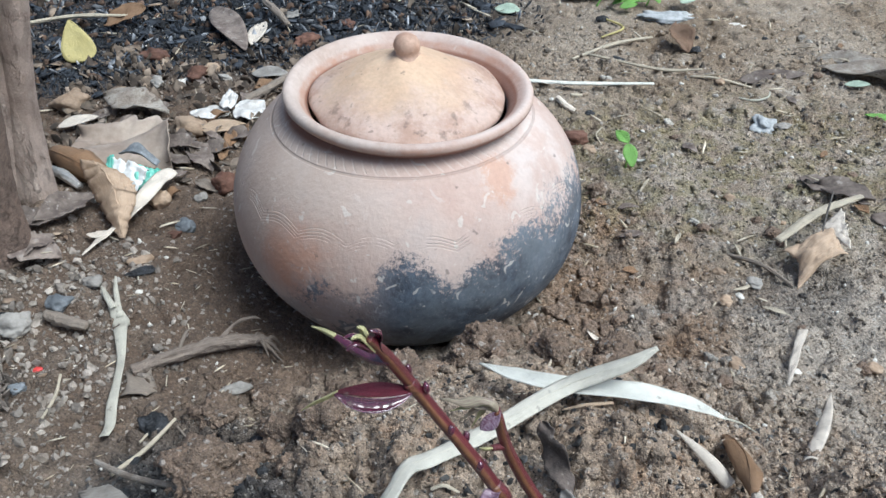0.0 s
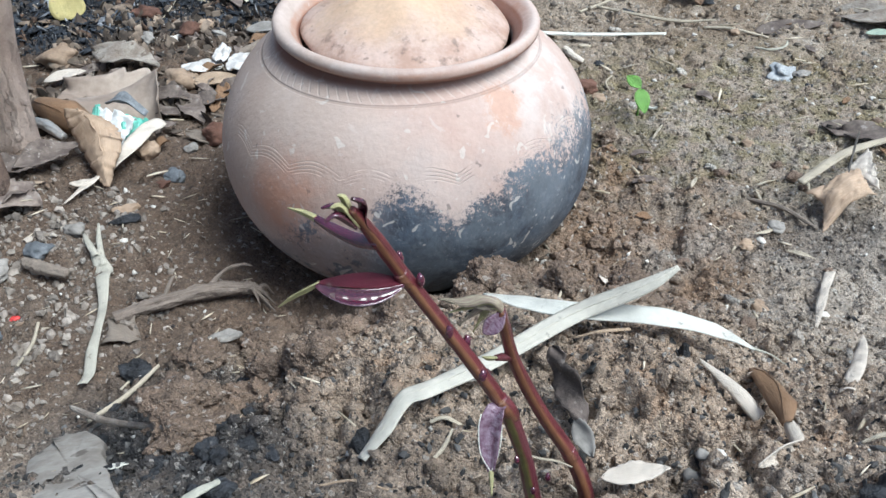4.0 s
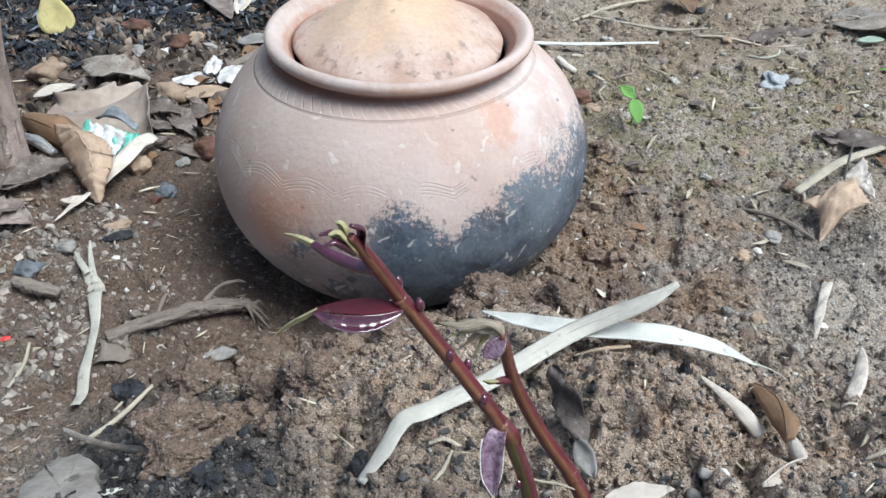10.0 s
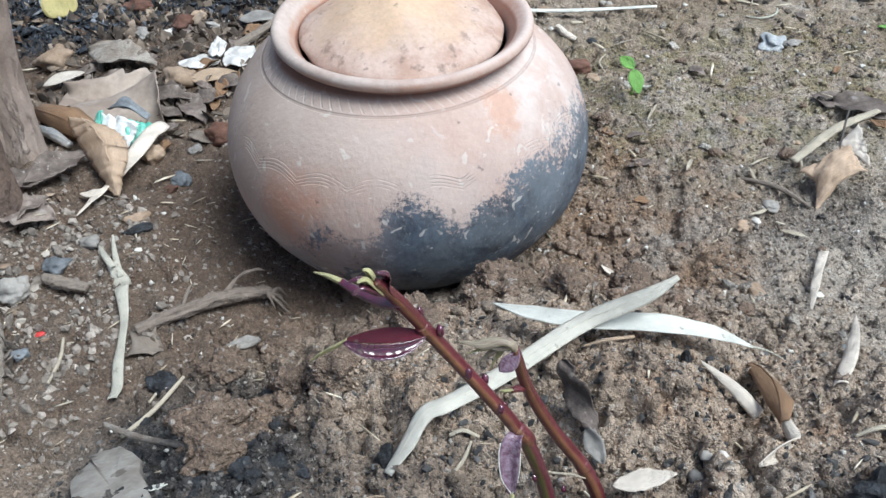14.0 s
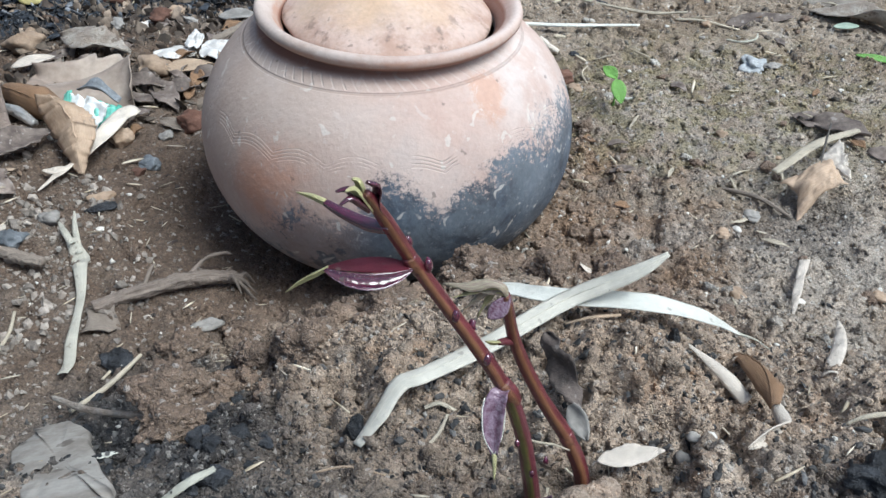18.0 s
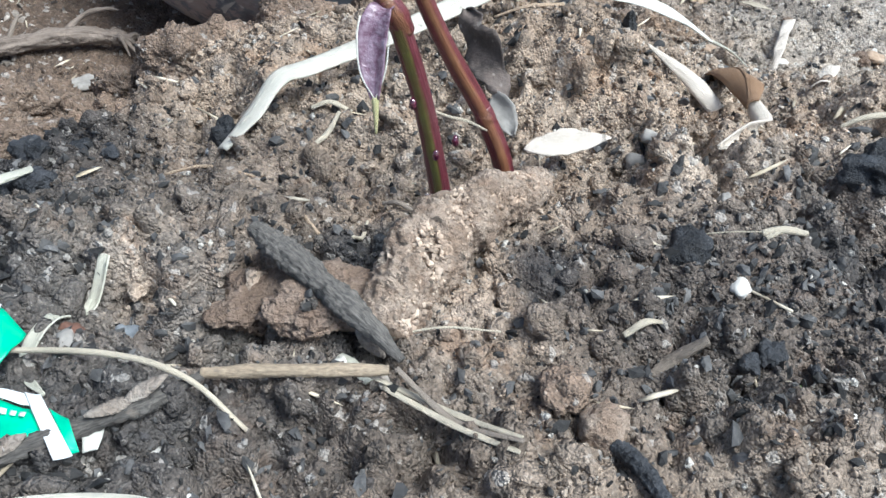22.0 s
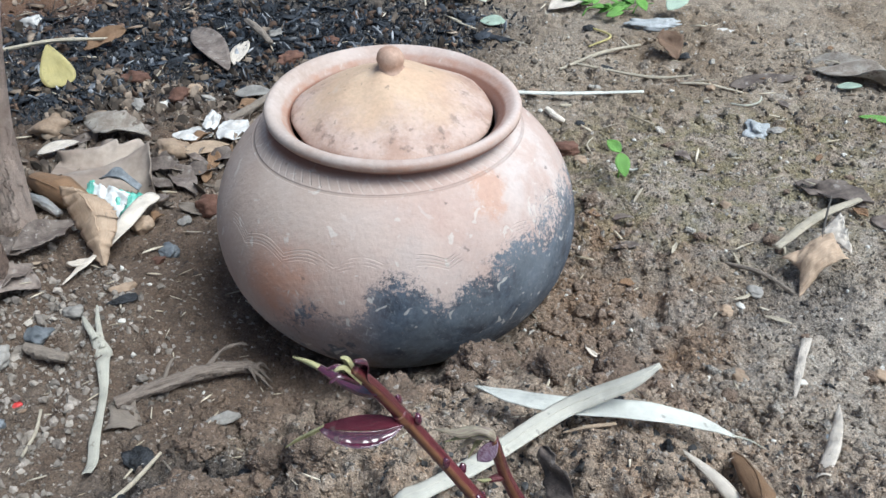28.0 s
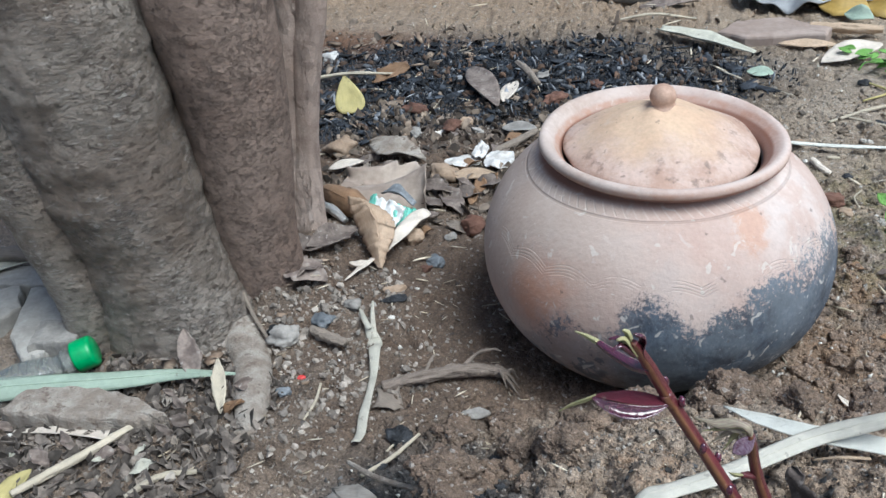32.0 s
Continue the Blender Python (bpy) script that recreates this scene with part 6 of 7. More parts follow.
thing("leaf_sliver", ribbon([(-0.327, 0.081, 0.017), (-0.317, 0.077, 0.018), (-0.306, 0.080, 0.018)], [0.002, 0.011, 0.008], None, 0.3, 0.0009, 14, 5, 0.05, 14), CREAM_LEAF, "cream tip of a split dry leaf", "dry leaf", "leaf slivers")
thing("dead_leaf", leaf(on(-0.278, 0.228, 0.014), on(-0.400, 0.300, 0.018), 0.100, (0, -0.2, 1), 0.10, 0.06, 0.1, 0.9, 0.26, 15, 0.001, 50, 23), plain("papery_leaf", (0.235, 0.185, 0.150), (0.38, 0.320, 0.270), 18, 0.8, 0.5, 0.1), "broad papery grey-tan dead leaf", "dead leaf", "dead leaves")
thing("dead_leaf", leaf(on(-0.305, 0.345, 0.014), on(-0.400, 0.395, 0.016), 0.040, (0.2, -0.3, 0.9), 0.25, 0.05, 0.3, 1, 0.20, 16, 0.001, 24, 9), DUSTY, "grey folded dead leaf", "dead leaf", "dead leaves")
thing("white_leaf", leaf(on(-0.440, 0.330, 0.010), on(-0.395, 0.350, 0.014), 0.018, (0, -0.2, 1), 0.3, 0.03, 0.1, 1, 0.05, 17, 0.0008), CREAM_LEAF, "pale dry leaf beside a tan stone", "dry leaf")
second_wrap = holder("foil_wrapper", on(-0.312, 0.182), "crumpled white and teal wrapper among dead leaves", "wrapper")
TEAL = plain("teal_film", (0.10, 0.42, 0.33), (0.20, 0.52, 0.44), 40, 0.3, 0.1, 0.05)
zq = ground_z(-0.322, 0.222)
def crumpled(p, amp, seed, n=14):
    """A film patch with sharp random creases."""
    q = quad(p, n)
    for a in range(n):
        for b in range(n):
            q[a, b] += np.array((0.3, -0.6, 1.0)) * amp * (abs(noise.noise(Vector((a * 0.42, b * 0.42, seed)))) - 0.2 + 0.5 * abs(noise.noise(Vector((a * 0.9, b * 0.9, seed + 5)))))
    return q


part("film", sheet(crumpled([(-0.338, 0.176, zq + 0.012), (-0.302, 0.158, zq + 0.014), (-0.288, 0.184, zq + 0.034), (-0.334, 0.206, zq + 0.036)], 0.012, 1), 0.0006), WHITE_FILM, second_wrap, "white crumpled film")
part("film", sheet(crumpled([(-0.342, 0.178, zq + 0.014), (-0.332, 0.173, zq + 0.016), (-0.330, 0.206, zq + 0.040), (-0.340, 0.210, zq + 0.036)], 0.006, 2), 0.0008), TEAL, second_wrap, "teal film edge")
part("film", sheet(crumpled([(-0.306, 0.168, zq + 0.018), (-0.284, 0.176, zq + 0.016), (-0.280, 0.196, zq + 0.026), (-0.304, 0.192, zq + 0.036)], 0.008, 3), 0.0006), TEAL, second_wrap, "teal film edge")
thing("foil_scrap", ribbon([on(-0.325, 0.212, 0.036), on(-0.305, 0.206, 0.040), on(-0.284, 0.204, 0.030)], [0.006, 0.018, 0.008], None, 0.4, 0.0006, 16, 7, 0.15, 4), BLUE_STONE, "grey-blue foil scrap on a dead leaf", "wrapper")
silver = plain("dull_silver", (0.45, 0.44, 0.42), (0.60, 0.59, 0.57), 30, 0.35, 0.2, 0.05, Metallic=0.5)
stick([(-0.408, 0.215, 0.004), (-0.385, 0.192, 0.006), (-0.362, 0.172, 0.004)], 0.0055, silver, "small dull silver tube beside the stem", 54, name="metal_tube", cat="tube")
for k, (bx, by, tx, ty, w, u) in enumerate(((-0.400, 0.045, -0.338, 0.040, 0.040, 0.010), (-0.372, 0.072, -0.335, 0.150, 0.030, 0.014), (-0.395, 0.060, -0.350, 0.105, 0.026, 0.016), (-0.378, 0.025, -0.352, 0.068, 0.022, 0.008), (-0.332, 0.262, -0.282, 0.255, 0.026, 0.010), (-0.300, 0.280, -0.250, 0.262, 0.022, 0.012), (-0.268, 0.275, -0.232, 0.222, 0.026, 0.008), (-0.290, 0.245, -0.258, 0.232, 0.020, 0.012), (-0.250, 0.262, -0.215, 0.268, 0.022, 0.010), (-0.300, 0.300, -0.262, 0.288, 0.020, 0.010))):
    thing("dead_leaf", leaf(on(bx, by, u), on(tx, ty, u * 0.7), w, (0.1, -0.2, 1), 0.35, 0.05, 0.3, 1, 0.16, 20 + k, 0.001, 22, 9), GREY_LEAF, "dark grey curled dead leaf in the litter", "dead leaf", "dead leaves")
rng = random.Random(14)
for k in range(34):
    x, y = -0.41 + 0.21 * rng.random(), 0.17 + 0.30 * rng.random()
    a, L = rng.random() * 6.28, 0.014 + 0.024 * rng.random()
    m = (GREY_LEAF, WOOD_GREY, BROWN_LEAF, GREY_LEAF)[k % 4]
    word = {GREY_LEAF: "dark grey", WOOD_GREY: "grey-brown", BROWN_LEAF: "brown"}[m]
    thing("dead_leaf", leaf(on(x, y, 0.004), on(x + L * math.cos(a), y + L * math.sin(a), 0.003 + 0.008 * rng.random()), L * (0.4 + 0.3 * rng.random()), (0.3 * (rng.random() - 0.5), -0.2, 1), 0.4, 0.05, 0.4, 1, 0.18, 400 + k, 0.0008, 12, 7), m, word + " crumpled leaf fragment by the pot", "dead leaf", "dead leaves")
# white scraps by the pot
WHITE_SCRAP = plain("white_scrap", (0.52, 0.50, 0.47), (0.68, 0.67, 0.65), 40, 0.6, 0.3, 0.05, spots=(0.46, 0.43, 0.39))
for k, (x, y, sx, sy, t) in enumerate(((-0.256, 0.352, 0.050, 0.026, 20), (-0.236, 0.372, 0.020, 0.046, -15), (-0.206, 0.346, 0.040, 0.050, 10))):
    c, sn = math.cos(radians(t)), math.sin(radians(t))
    torn = np.zeros((22, 22, 3))
    for i, a in enumerate(np.linspace(-1, 1, 22)):
        for j, b in enumerate(np.linspace(-1, 1, 22)):
            q = 1 - 0.28 * (a * a * b * b) + 0.12 * noise.noise(Vector((1.8 * a, 1.8 * b, k * 7.0)))
            lift = 0.012 + 0.008 * abs(noise.noise(Vector((a * 1.1, b * 1.1, k * 3.0)))) + 0.0012 * noise.noise(Vector((a * 4, b * 4, k)))
            torn[i, j] = (x + (a * c - b * sn) * sx / 2 * q, y + (a * sn + b * c) * sy / 2 * q, ground_z(x, y) + lift)
    thing("paper_scrap", sheet(torn, 0.0010)[:3], WHITE_SCRAP, "white crumpled paper scrap by the pot", "paper", "paper scraps")
stone(-0.178, 0.362, (0.026, 0.020, 0.014), BLUE_STONE, "dark blue-grey cinder beside paper scraps", 96, "cinder", 0.35)
thing("dead_leaf", leaf(on(-0.265, 0.310, 0.008), on(-0.205, 0.318, 0.010), 0.022, (0, -0.2, 1), 0.2, 0.03, 0.1, 1, 0.06, 33, 0.0008), TAN_LEAF, "tan dead leaf below paper scraps", "dead leaf", "dead leaves")
thing("dead_leaf", leaf(on(-0.225, 0.478, 0.008), on(-0.172, 0.462, 0.010), 0.026, (0, -0.2, 1), 0.2, 0.03, 0.1, 1, 0.06, 34, 0.0008), SPOT_STONE, "grey dead leaf by a stick", "dead leaf", "dead leaves")
stick([(-0.220, 0.388), (-0.195, 0.420, 0.004), (-0.172, 0.455, 0.006)], 0.0055, WOOD_GREY, "short grey stick behind the pot", 55, rough=0.1)

# ---- tree's foot: bottle, slabs, palm blade, plank ----
bottle = holder("plastic_bottle", (-0.565, -0.105, 0.0), "clear plastic bottle with a bright green cap lying on the ground", "bottle")
CAP = plain("green_cap", (0.012, 0.29, 0.09), (0.018, 0.35, 0.11), 30, 0.35, 0.1, 0.02)
g = Nodes("clear_plastic")
PLASTIC = g.done((0.86, 0.92, 0.88), 0.12, Transmission_Weight=0.85, IOR=1.3)
c0, c1 = np.array((-0.534, -0.094, 0.018)), np.array((-0.551, -0.104, 0.014))
axis = (c1 - c0) / np.linalg.norm(c1 - c0)
capm = revolve([(0.0004, 0.0), (0.0130, 0.0), (0.0152, 0.0015), (0.0158, 0.004), (0.0158, 0.017), (0.0160, 0.0185), (0.0160, 0.0200), (0.0140, 0.0200)], 48, c0, axis)
cv = capm[0].copy()
rel = cv - c0
along = rel @ axis
out = rel - along[:, None] * axis
ring = (np.arange(len(cv)) % 48) % 2
mask = (along > 0.003) & (along < 0.018)
cv = cv + out * (0.025 * ring * mask)[:, None]
part("cap", (cv, capm[1], None), CAP, bottle, "ribbed green screw cap")
part("body", revolve([(0.0128, 0.016), (0.0128, 0.026), (0.0160, 0.027), (0.0160, 0.029), (0.0128, 0.030), (0.0150, 0.040), (0.0220, 0.055), (0.0270, 0.075), (0.0280, 0.110), (0.0275, 0.150), (0.0240, 0.165), (0.0004, 0.168)], 48, c0, axis + np.array((0, -0.05, -0.12))), PLASTIC, bottle, "clear crumpled bottle body")
def prism(outline, z0, z1, seed, follow=False):
    """A flat broken slab: its outline roughened, its upper edge worn back."""
    rs = np.random.RandomState(seed)
    pts = []
    for p, q in zip(outline, outline[1:] + outline[:1]):
        for u in np.linspace(0, 1, 7)[:-1]:
            pts.append((p[0] * (1 - u) + q[0] * u + 0.0012 * rs.randn(), p[1] * (1 - u) + q[1] * u + 0.0012 * rs.randn()))
    pts = np.array(pts)
    mid, n = pts.mean(0), len(pts)
    rings = [(0.99, z0), (1.0, z1 - 0.004), (0.975, z1 - 0.001), (0.93, z1), (0.55, z1 + 0.0012), (0.2, z1)]
    v = np.concatenate([np.column_stack([mid + (pts - mid) * k, np.full(n, z) + 0.0006 * k * k * k * rs.randn(n)]) for k, z in rings])
    f = [(i * n + k, i * n + (k + 1) % n, (i + 1) * n + (k + 1) % n, (i + 1) * n + k) for i in range(len(rings) - 1) for k in range(n)]
    if follow:
        slope = np.linalg.lstsq(np.column_stack([pts, np.ones(n)]), lie(pts[:, 0], pts[:, 1]), rcond=None)[0]
        v[:, 2] += v[:, :2] @ slope[:2] + slope[2]
    return v, f + [tuple((len(rings) - 1) * n + k for k in range(n))], None


def broken(ob):
    """Flat faces meeting at hard edges."""
    ob.data.polygons.foreach_set("use_smooth", [False] * len(ob.data.polygons))
    return ob


for k, (outline, z1, words) in enumerate((([(-0.674, 0.0), (-0.631, 0.007), (-0.580, -0.040), (-0.572, -0.080), (-0.585, -0.108), (-0.604, -0.118), (-0.640, -0.085)], 0.020, "large flat grey slab beside the tree"), ([(-0.735, -0.010), (-0.690, 0.004), (-0.665, -0.035), (-0.675, -0.070), (-0.730, -0.075)], 0.018, "flat grey-brown slab at the edge of litter"), ([(-0.612, -0.066), (-0.566, -0.060), (-0.552, -0.092), (-0.600, -0.108)], 0.028, "small pale slab behind a bottle"), ([(-0.770, 0.030), (-0.700, 0.052), (-0.640, 0.030), (-0.668, 0.012), (-0.740, 0.004)], 0.014, "flat grey slab under a stick"))):
    broken(thing("stone_slab", prism(outline, -0.02, z1, 500 + k), SLAB if k != 2 else SPOT_STONE, words, "stone", "stones"))
thing("stone_slab", prism([(-0.222, -0.221), (-0.207, -0.237), (-0.146, -0.344), (-0.1425, -0.3605), (-0.172, -0.371), (-0.192, -0.349), (-0.238, -0.267), (-0.238, -0.231)], -0.03, 0.0095, 520, True), plain("dusty_slab", (0.25, 0.225, 0.195), (0.40, 0.375, 0.34), 28, 0.8, 0.6, 0.05, spots=(0.16, 0.14, 0.12)), "flat dusty grey slab half sunk in ash", "stone", "stones")
stick([(-0.780, 0.050, 0.012), (-0.715, 0.052, 0.018), (-0.640, 0.045, 0.014)], 0.0085, WOOD_GREY, "grey stick lying over slabs", 56, rough=0.1)
thing("dry_blade", ribbon(lay([(-0.800, -0.015, 0.010), (-0.740, 0.040, 0.018), (-0.690, 0.085, 0.014)]), [0.024, 0.030, 0.018], None, 0.1, 0.0009, 24, 7, 0.02, 15), PALE_DULL, "pale dry blade over slabs", "dry leaf")
thing("paper_scrap", sheet(quad([on(-0.93, 0.19, 0.01), on(-0.87, 0.20, 0.012), on(-0.86, 0.25, 0.016), on(-0.92, 0.25, 0.012)]), 0.0008), WHITE_SCRAP, "white paper scrap behind the tree", "paper")
thing("palm_blade", ribbon([(-0.720, -0.195, 0.010), (-0.605, -0.157, 0.014), (-0.493, -0.134, 0.017), (-0.430, -0.118, 0.017), (-0.380, -0.106, 0.012)], [0.026, 0.026, 0.020, 0.011, 0.002], [(0.2, 0.9, 0.3)], 0.2, 0.0009, 50, 9, 0.02, 16), PALM, "long pale green blade lying at the tree's foot", "leaf")
broken(thing("bark_plank", prism([(-0.580, -0.186), (-0.572, -0.154), (-0.520, -0.146), (-0.455, -0.152), (-0.418, -0.170), (-0.440, -0.182), (-0.505, -0.190)], -0.01, 0.018, 530), DUSTY, "thick grey weathered bark plank on soil", "wood"))
thing("dry_blade", ribbon(lay([(-0.560, -0.196, 0.006), (-0.490, -0.190, 0.008), (-0.418, -0.192, 0.005)]), [0.003, 0.014, 0.010], None, 0.2, 0.0008, 30, 7, 0.02, 17), CREAM_LEAF, "cream dry blade on leaf litter", "dry leaf")
stick([(-0.500, -0.275, 0.006), (-0.470, -0.222, 0.010), (-0.440, -0.172, 0.008)], 0.0038, STRAW, "long pale stalk on leaf litter", 57)
stick([(-0.410, -0.257, 0.002), (-0.388, -0.238, 0.004), (-0.364, -0.222, 0.003)], 0.0028, STRAW, "pale stalk on leaf litter", 58)
stick([(-0.352, -0.190, 0.002), (-0.342, -0.180, 0.003), (-0.333, -0.172, 0.003)], 0.0026, WOOD_GREY, "short dark twig", 59)
thing("dead_leaf", leaf(on(-0.398, -0.100, 0.022), on(-0.378, -0.148, 0.006), 0.013, (0.1, -0.6, 0.7), 0.3, 0.02, 0.4, 1, 0.14, 41, 0.0008), STRAW, "cream dead leaf leaning on litter", "dead leaf", "dead leaves")
thing("dead_leaf", leaf(on(-0.415, -0.120, 0.006), on(-0.440, -0.078, 0.038), 0.020, (0.4, -0.6, 0.3), 0.5, 0.04, 0.6, 1, 0.12, 42, 0.0008), GREY_LEAF, "grey dead leaf standing on edge", "dead leaf", "dead leaves")
thing("yellow_scrap", leaf(on(-0.515, -0.285, 0.008), on(-0.500, -0.248, 0.012), 0.020, (0, -0.3, 1), 0.3, 0.02, 0.1, 1, 0.06, 43, 0.0008), YELLOW_LEAF, "bright yellow leaf scrap in the litter", "leaf")
rng = random.Random(9)
for k in range(60):
    x, y = -0.35 - 0.24 * rng.random(), -0.295 + 0.19 * rng.random()
    a, L = rng.random() * 6.28, 0.009 + 0.014 * rng.random()
    m = (GREY_LEAF, WOOD_GREY, GREY_LEAF, PALE_DULL if k < 20 else DUSTY, BROWN_LEAF if k < 15 else GREY_LEAF)[k % 5]
    word = {GREY_LEAF: "dark grey", WOOD_GREY: "grey-brown", BROWN_LEAF: "brown", PALE_DULL: "pale grey", DUSTY: "dusty tan"}[m]
    thing("dead_leaf", leaf(on(x, y, 0.003), on(x + L * math.cos(a), y + L * math.sin(a), 0.004 + 0.012 * rng.random()), L * (0.4 + 0.3 * rng.random()), (0.3 * (rng.random() - 0.5), -0.2, 1), 0.5, 0.08, 0.7, 1, 0.34, 50 + k, 0.0008, 16, 9), m, word + " crumpled leaf fragment in the litter", "dead leaf", "dead leaves")

# ---- packed ground to the other side of the pot ----
seed_plant = holder("seedling", on(0.236, 0.200), "tiny bright green seedling with round leaves", "plant")
part("stalk", tube([on(0.238, 0.215, -0.004), on(0.237, 0.208, 0.020), on(0.234, 0.200, 0.034)], [0.0012, 0.0010, 0.0008], 8, 12), GREEN_LEAF, seed_plant)
part("leaf", leaf(on(0.234, 0.203, 0.036), on(0.238, 0.185, 0.018), 0.016, (0.1, -0.7, 0.7), 0.15, 0.03, 0, 0.8, 0, 1, 0.0006), GREEN_LEAF, seed_plant)
part("leaf", leaf(on(0.236, 0.207, 0.034), on(0.224, 0.222, 0.040), 0.013, (0, -0.6, 0.8), 0.3, 0.05, 0.3, 0.9, 0.05, 2, 0.0006), GREEN_LEAF, seed_plant)
stick([(0.246, 0.222), (0.253, 0.219, 0.001), (0.262, 0.216)], 0.0016, PALE, "short white straw by a seedling", 61)
stick([(0.218, 0.258, 0.002), (0.212, 0.266, 0.012), (0.220, 0.275, 0.018)], 0.0010, STRAW, "thin bent stalk by a seedling", 62)
stone(0.190, 0.272, (0.036, 0.024, 0.018), RED_STONE, "dark red-brown broken shard behind the pot", 111)
stone(0.201, 0.250, (0.018, 0.014, 0.010), TAN_STONE, "small tan stone behind the pot", 112)
stick([(0.180, 0.370), (0.190, 0.358, 0.001), (0.200, 0.350)], 0.0040, CREAM_LEAF, "short thick cream stalk", 63)
stick([(0.200, 0.385), (0.216, 0.388)], 0.0022, STRAW, "short straw", 64)
stick([(0.110, 0.428, 0.002), (0.200, 0.414, 0.003), (0.310, 0.397, 0.002)], 0.0036, PALE, "long white stalk lying behind the pot", 65, flat=0.5)
stick([(0.218, 0.498, 0.001), (0.285, 0.535, 0.004), (0.346, 0.566, 0.002)], 0.0024, STRAW, "pale straw stalk on packed soil", 66)
stick([(0.240, 0.491), (0.330, 0.452, 0.002), (0.385, 0.442, 0.002)], 0.0020, STRAW, "long thin straw on packed soil", 67)
stick([(0.370, 0.440), (0.400, 0.424, 0.002), (0.440, 0.398)], 0.0018, STRAW, "thin straw on packed soil", 68)
stick([(0.415, 0.372), (0.432, 0.364, 0.002), (0.450, 0.368, 0.002), (0.458, 0.382, 0.004)], 0.0014, PALE_DULL, "thin curled straw on packed soil", 69)
stick([(0.290, 0.640, 0.002), (0.310, 0.600, 0.004), (0.270, 0.560, 0.002)], 0.0018, YELLOW_LEAF, "yellowish stalk below green leaves", 70)
thing("dead_leaf", leaf(on(0.375, 0.558, 0.034), on(0.384, 0.512, 0.004), 0.034, (0.2, -0.9, 0.4), 0.35, 0.05, 0.3, 0.8, 0.20, 71, 0.001, 24, 11), RUST_LEAF, "brown upright dead leaf on packed soil", "dead leaf", "dead leaves")
stone(0.398, 0.525, (0.020, 0.014, 0.008), COAL, "dark chip under a brown leaf", 113)
thing("dead_leaf", leaf(on(0.435, 0.436, 0.004), on(0.525, 0.434, 0.006), 0.024, (0, -0.3, 1), 0.1, 0.02, 0, 0.8, 0.03, 72, 0.001), GREY_LEAF, "flat grey-brown dead leaf on packed soil", "dead leaf", "dead leaves")
thing("dead_leaf", leaf(on(0.560, 0.490, 0.008), on(0.632, 0.372, 0.010), 0.062, (0.2, -0.3, 1), 0.25, 0.05, 0.3, 0.8, 0.22, 73, 0.001, 30, 13), DUSTY, "large grey-tan crumpled dead leaf", "dead leaf", "dead leaves")
thing("leaf_scrap", leaf(on(0.560, 0.395, 0.006), on(0.590, 0.388, 0.006), 0.012, (0, -0.3, 1), 0.2, 0.02, 0, 1, 0.04, 74, 0.0008), PALM, "pale green leaf scrap", "leaf")
thing("leaf_scrap", leaf(on(0.552, 0.312, 0.004), on(0.602, 0.305, 0.006), 0.011, (0, -0.3, 1), 0.2, 0.02, 0, 1, 0.04, 75, 0.0008), GREEN_LEAF, "narrow green leaf on packed soil", "leaf")
stone(0.424, 0.300, (0.026, 0.034, 0.016), FLUFF, "pale grey fluffy scrap on packed soil", 114, "fluff_scrap", 0.7, 0, 0.25, "", "scrap")
stone(0.444, 0.292, (0.020, 0.014, 0.008), SPOT_STONE, "grey scrap beside fluff", 115, "fluff_scrap", 0.5, 0, 0.25, "", "scrap")
stone(0.385, 0.640, (0.075, 0.036, 0.014), FLUFF, "grey fluffy scrap by green leaves", 116, "fluff_scrap", 0.6, 0, 0.25, "", "scrap")
thing("leaf_scrap", leaf(on(0.405, 0.650, 0.016), on(0.445, 0.690, 0.030), 0.030, (0, -0.5, 0.8), 0.2, 0.02, 0, 1, 0.06, 76, 0.0008), PALM, "pale green-white leaf scrap", "leaf")
stone(0.475, 0.610, (0.080, 0.022, 0.010), WHITE_STONE, "flat cream slab of stone in packed soil", 117, "stone", 0.3)
stone(0.285, 0.640, (0.018, 0.016, 0.012), COAL, "black cinder on packed soil", 118, "cinder")
# the large curled leaf and its stalk
corner = [np.array(q) for q in ((0.347, 0.023, 0.026), (0.409, 0.056, 0.034), (0.402, 0.006, 0.034), (0.353, -0.014, 0.006))]
star = np.zeros((27, 27, 3))
for i, a in enumerate(np.linspace(0, 1, 27)):
    for j, b in enumerate(np.linspace(0, 1, 27)):
        q = (corner[0] * (1 - a) + corner[1] * a) * (1 - b) + (corner[3] * (1 - a) + corner[2] * a) * b
        ca, cb = 2 * a - 1, 2 * b - 1
        mid = np.array((0.379, 0.018, 0.0))
        q[:2] = mid[:2] + (q[:2] - mid[:2]) * (1 - 0.34 * (1 - ca * ca) * cb * cb - 0.34 * (1 - cb * cb) * ca * ca)
        q[2] += 0.010 * math.cos(ca * 1.5) * math.cos(cb * 1.5) - 0.005 * abs(ca * cb) + 0.004 * noise.noise(Vector((a * 5, b * 5, 3))) + 0.0016 * noise.noise(Vector((a * 14, b * 14, 6)))
        q[2] = max(q[2], 0.004)
        star[i, j] = q
thing("curled_leaf", sheet(star, 0.0009), ORANGE_LEAF, "tan dead leaf with curled pointed corners on packed soil", "dead leaf", "dead leaves")
thing("curled_leaf", sheet(crumpled([(0.392, 0.048, 0.030), (0.412, 0.058, 0.044), (0.408, 0.034, 0.040), (0.405, 0.008, 0.032)], 0.003, 7), 0.0008), CREAM_LEAF, "pale turned edge of a dead leaf", "dry leaf")
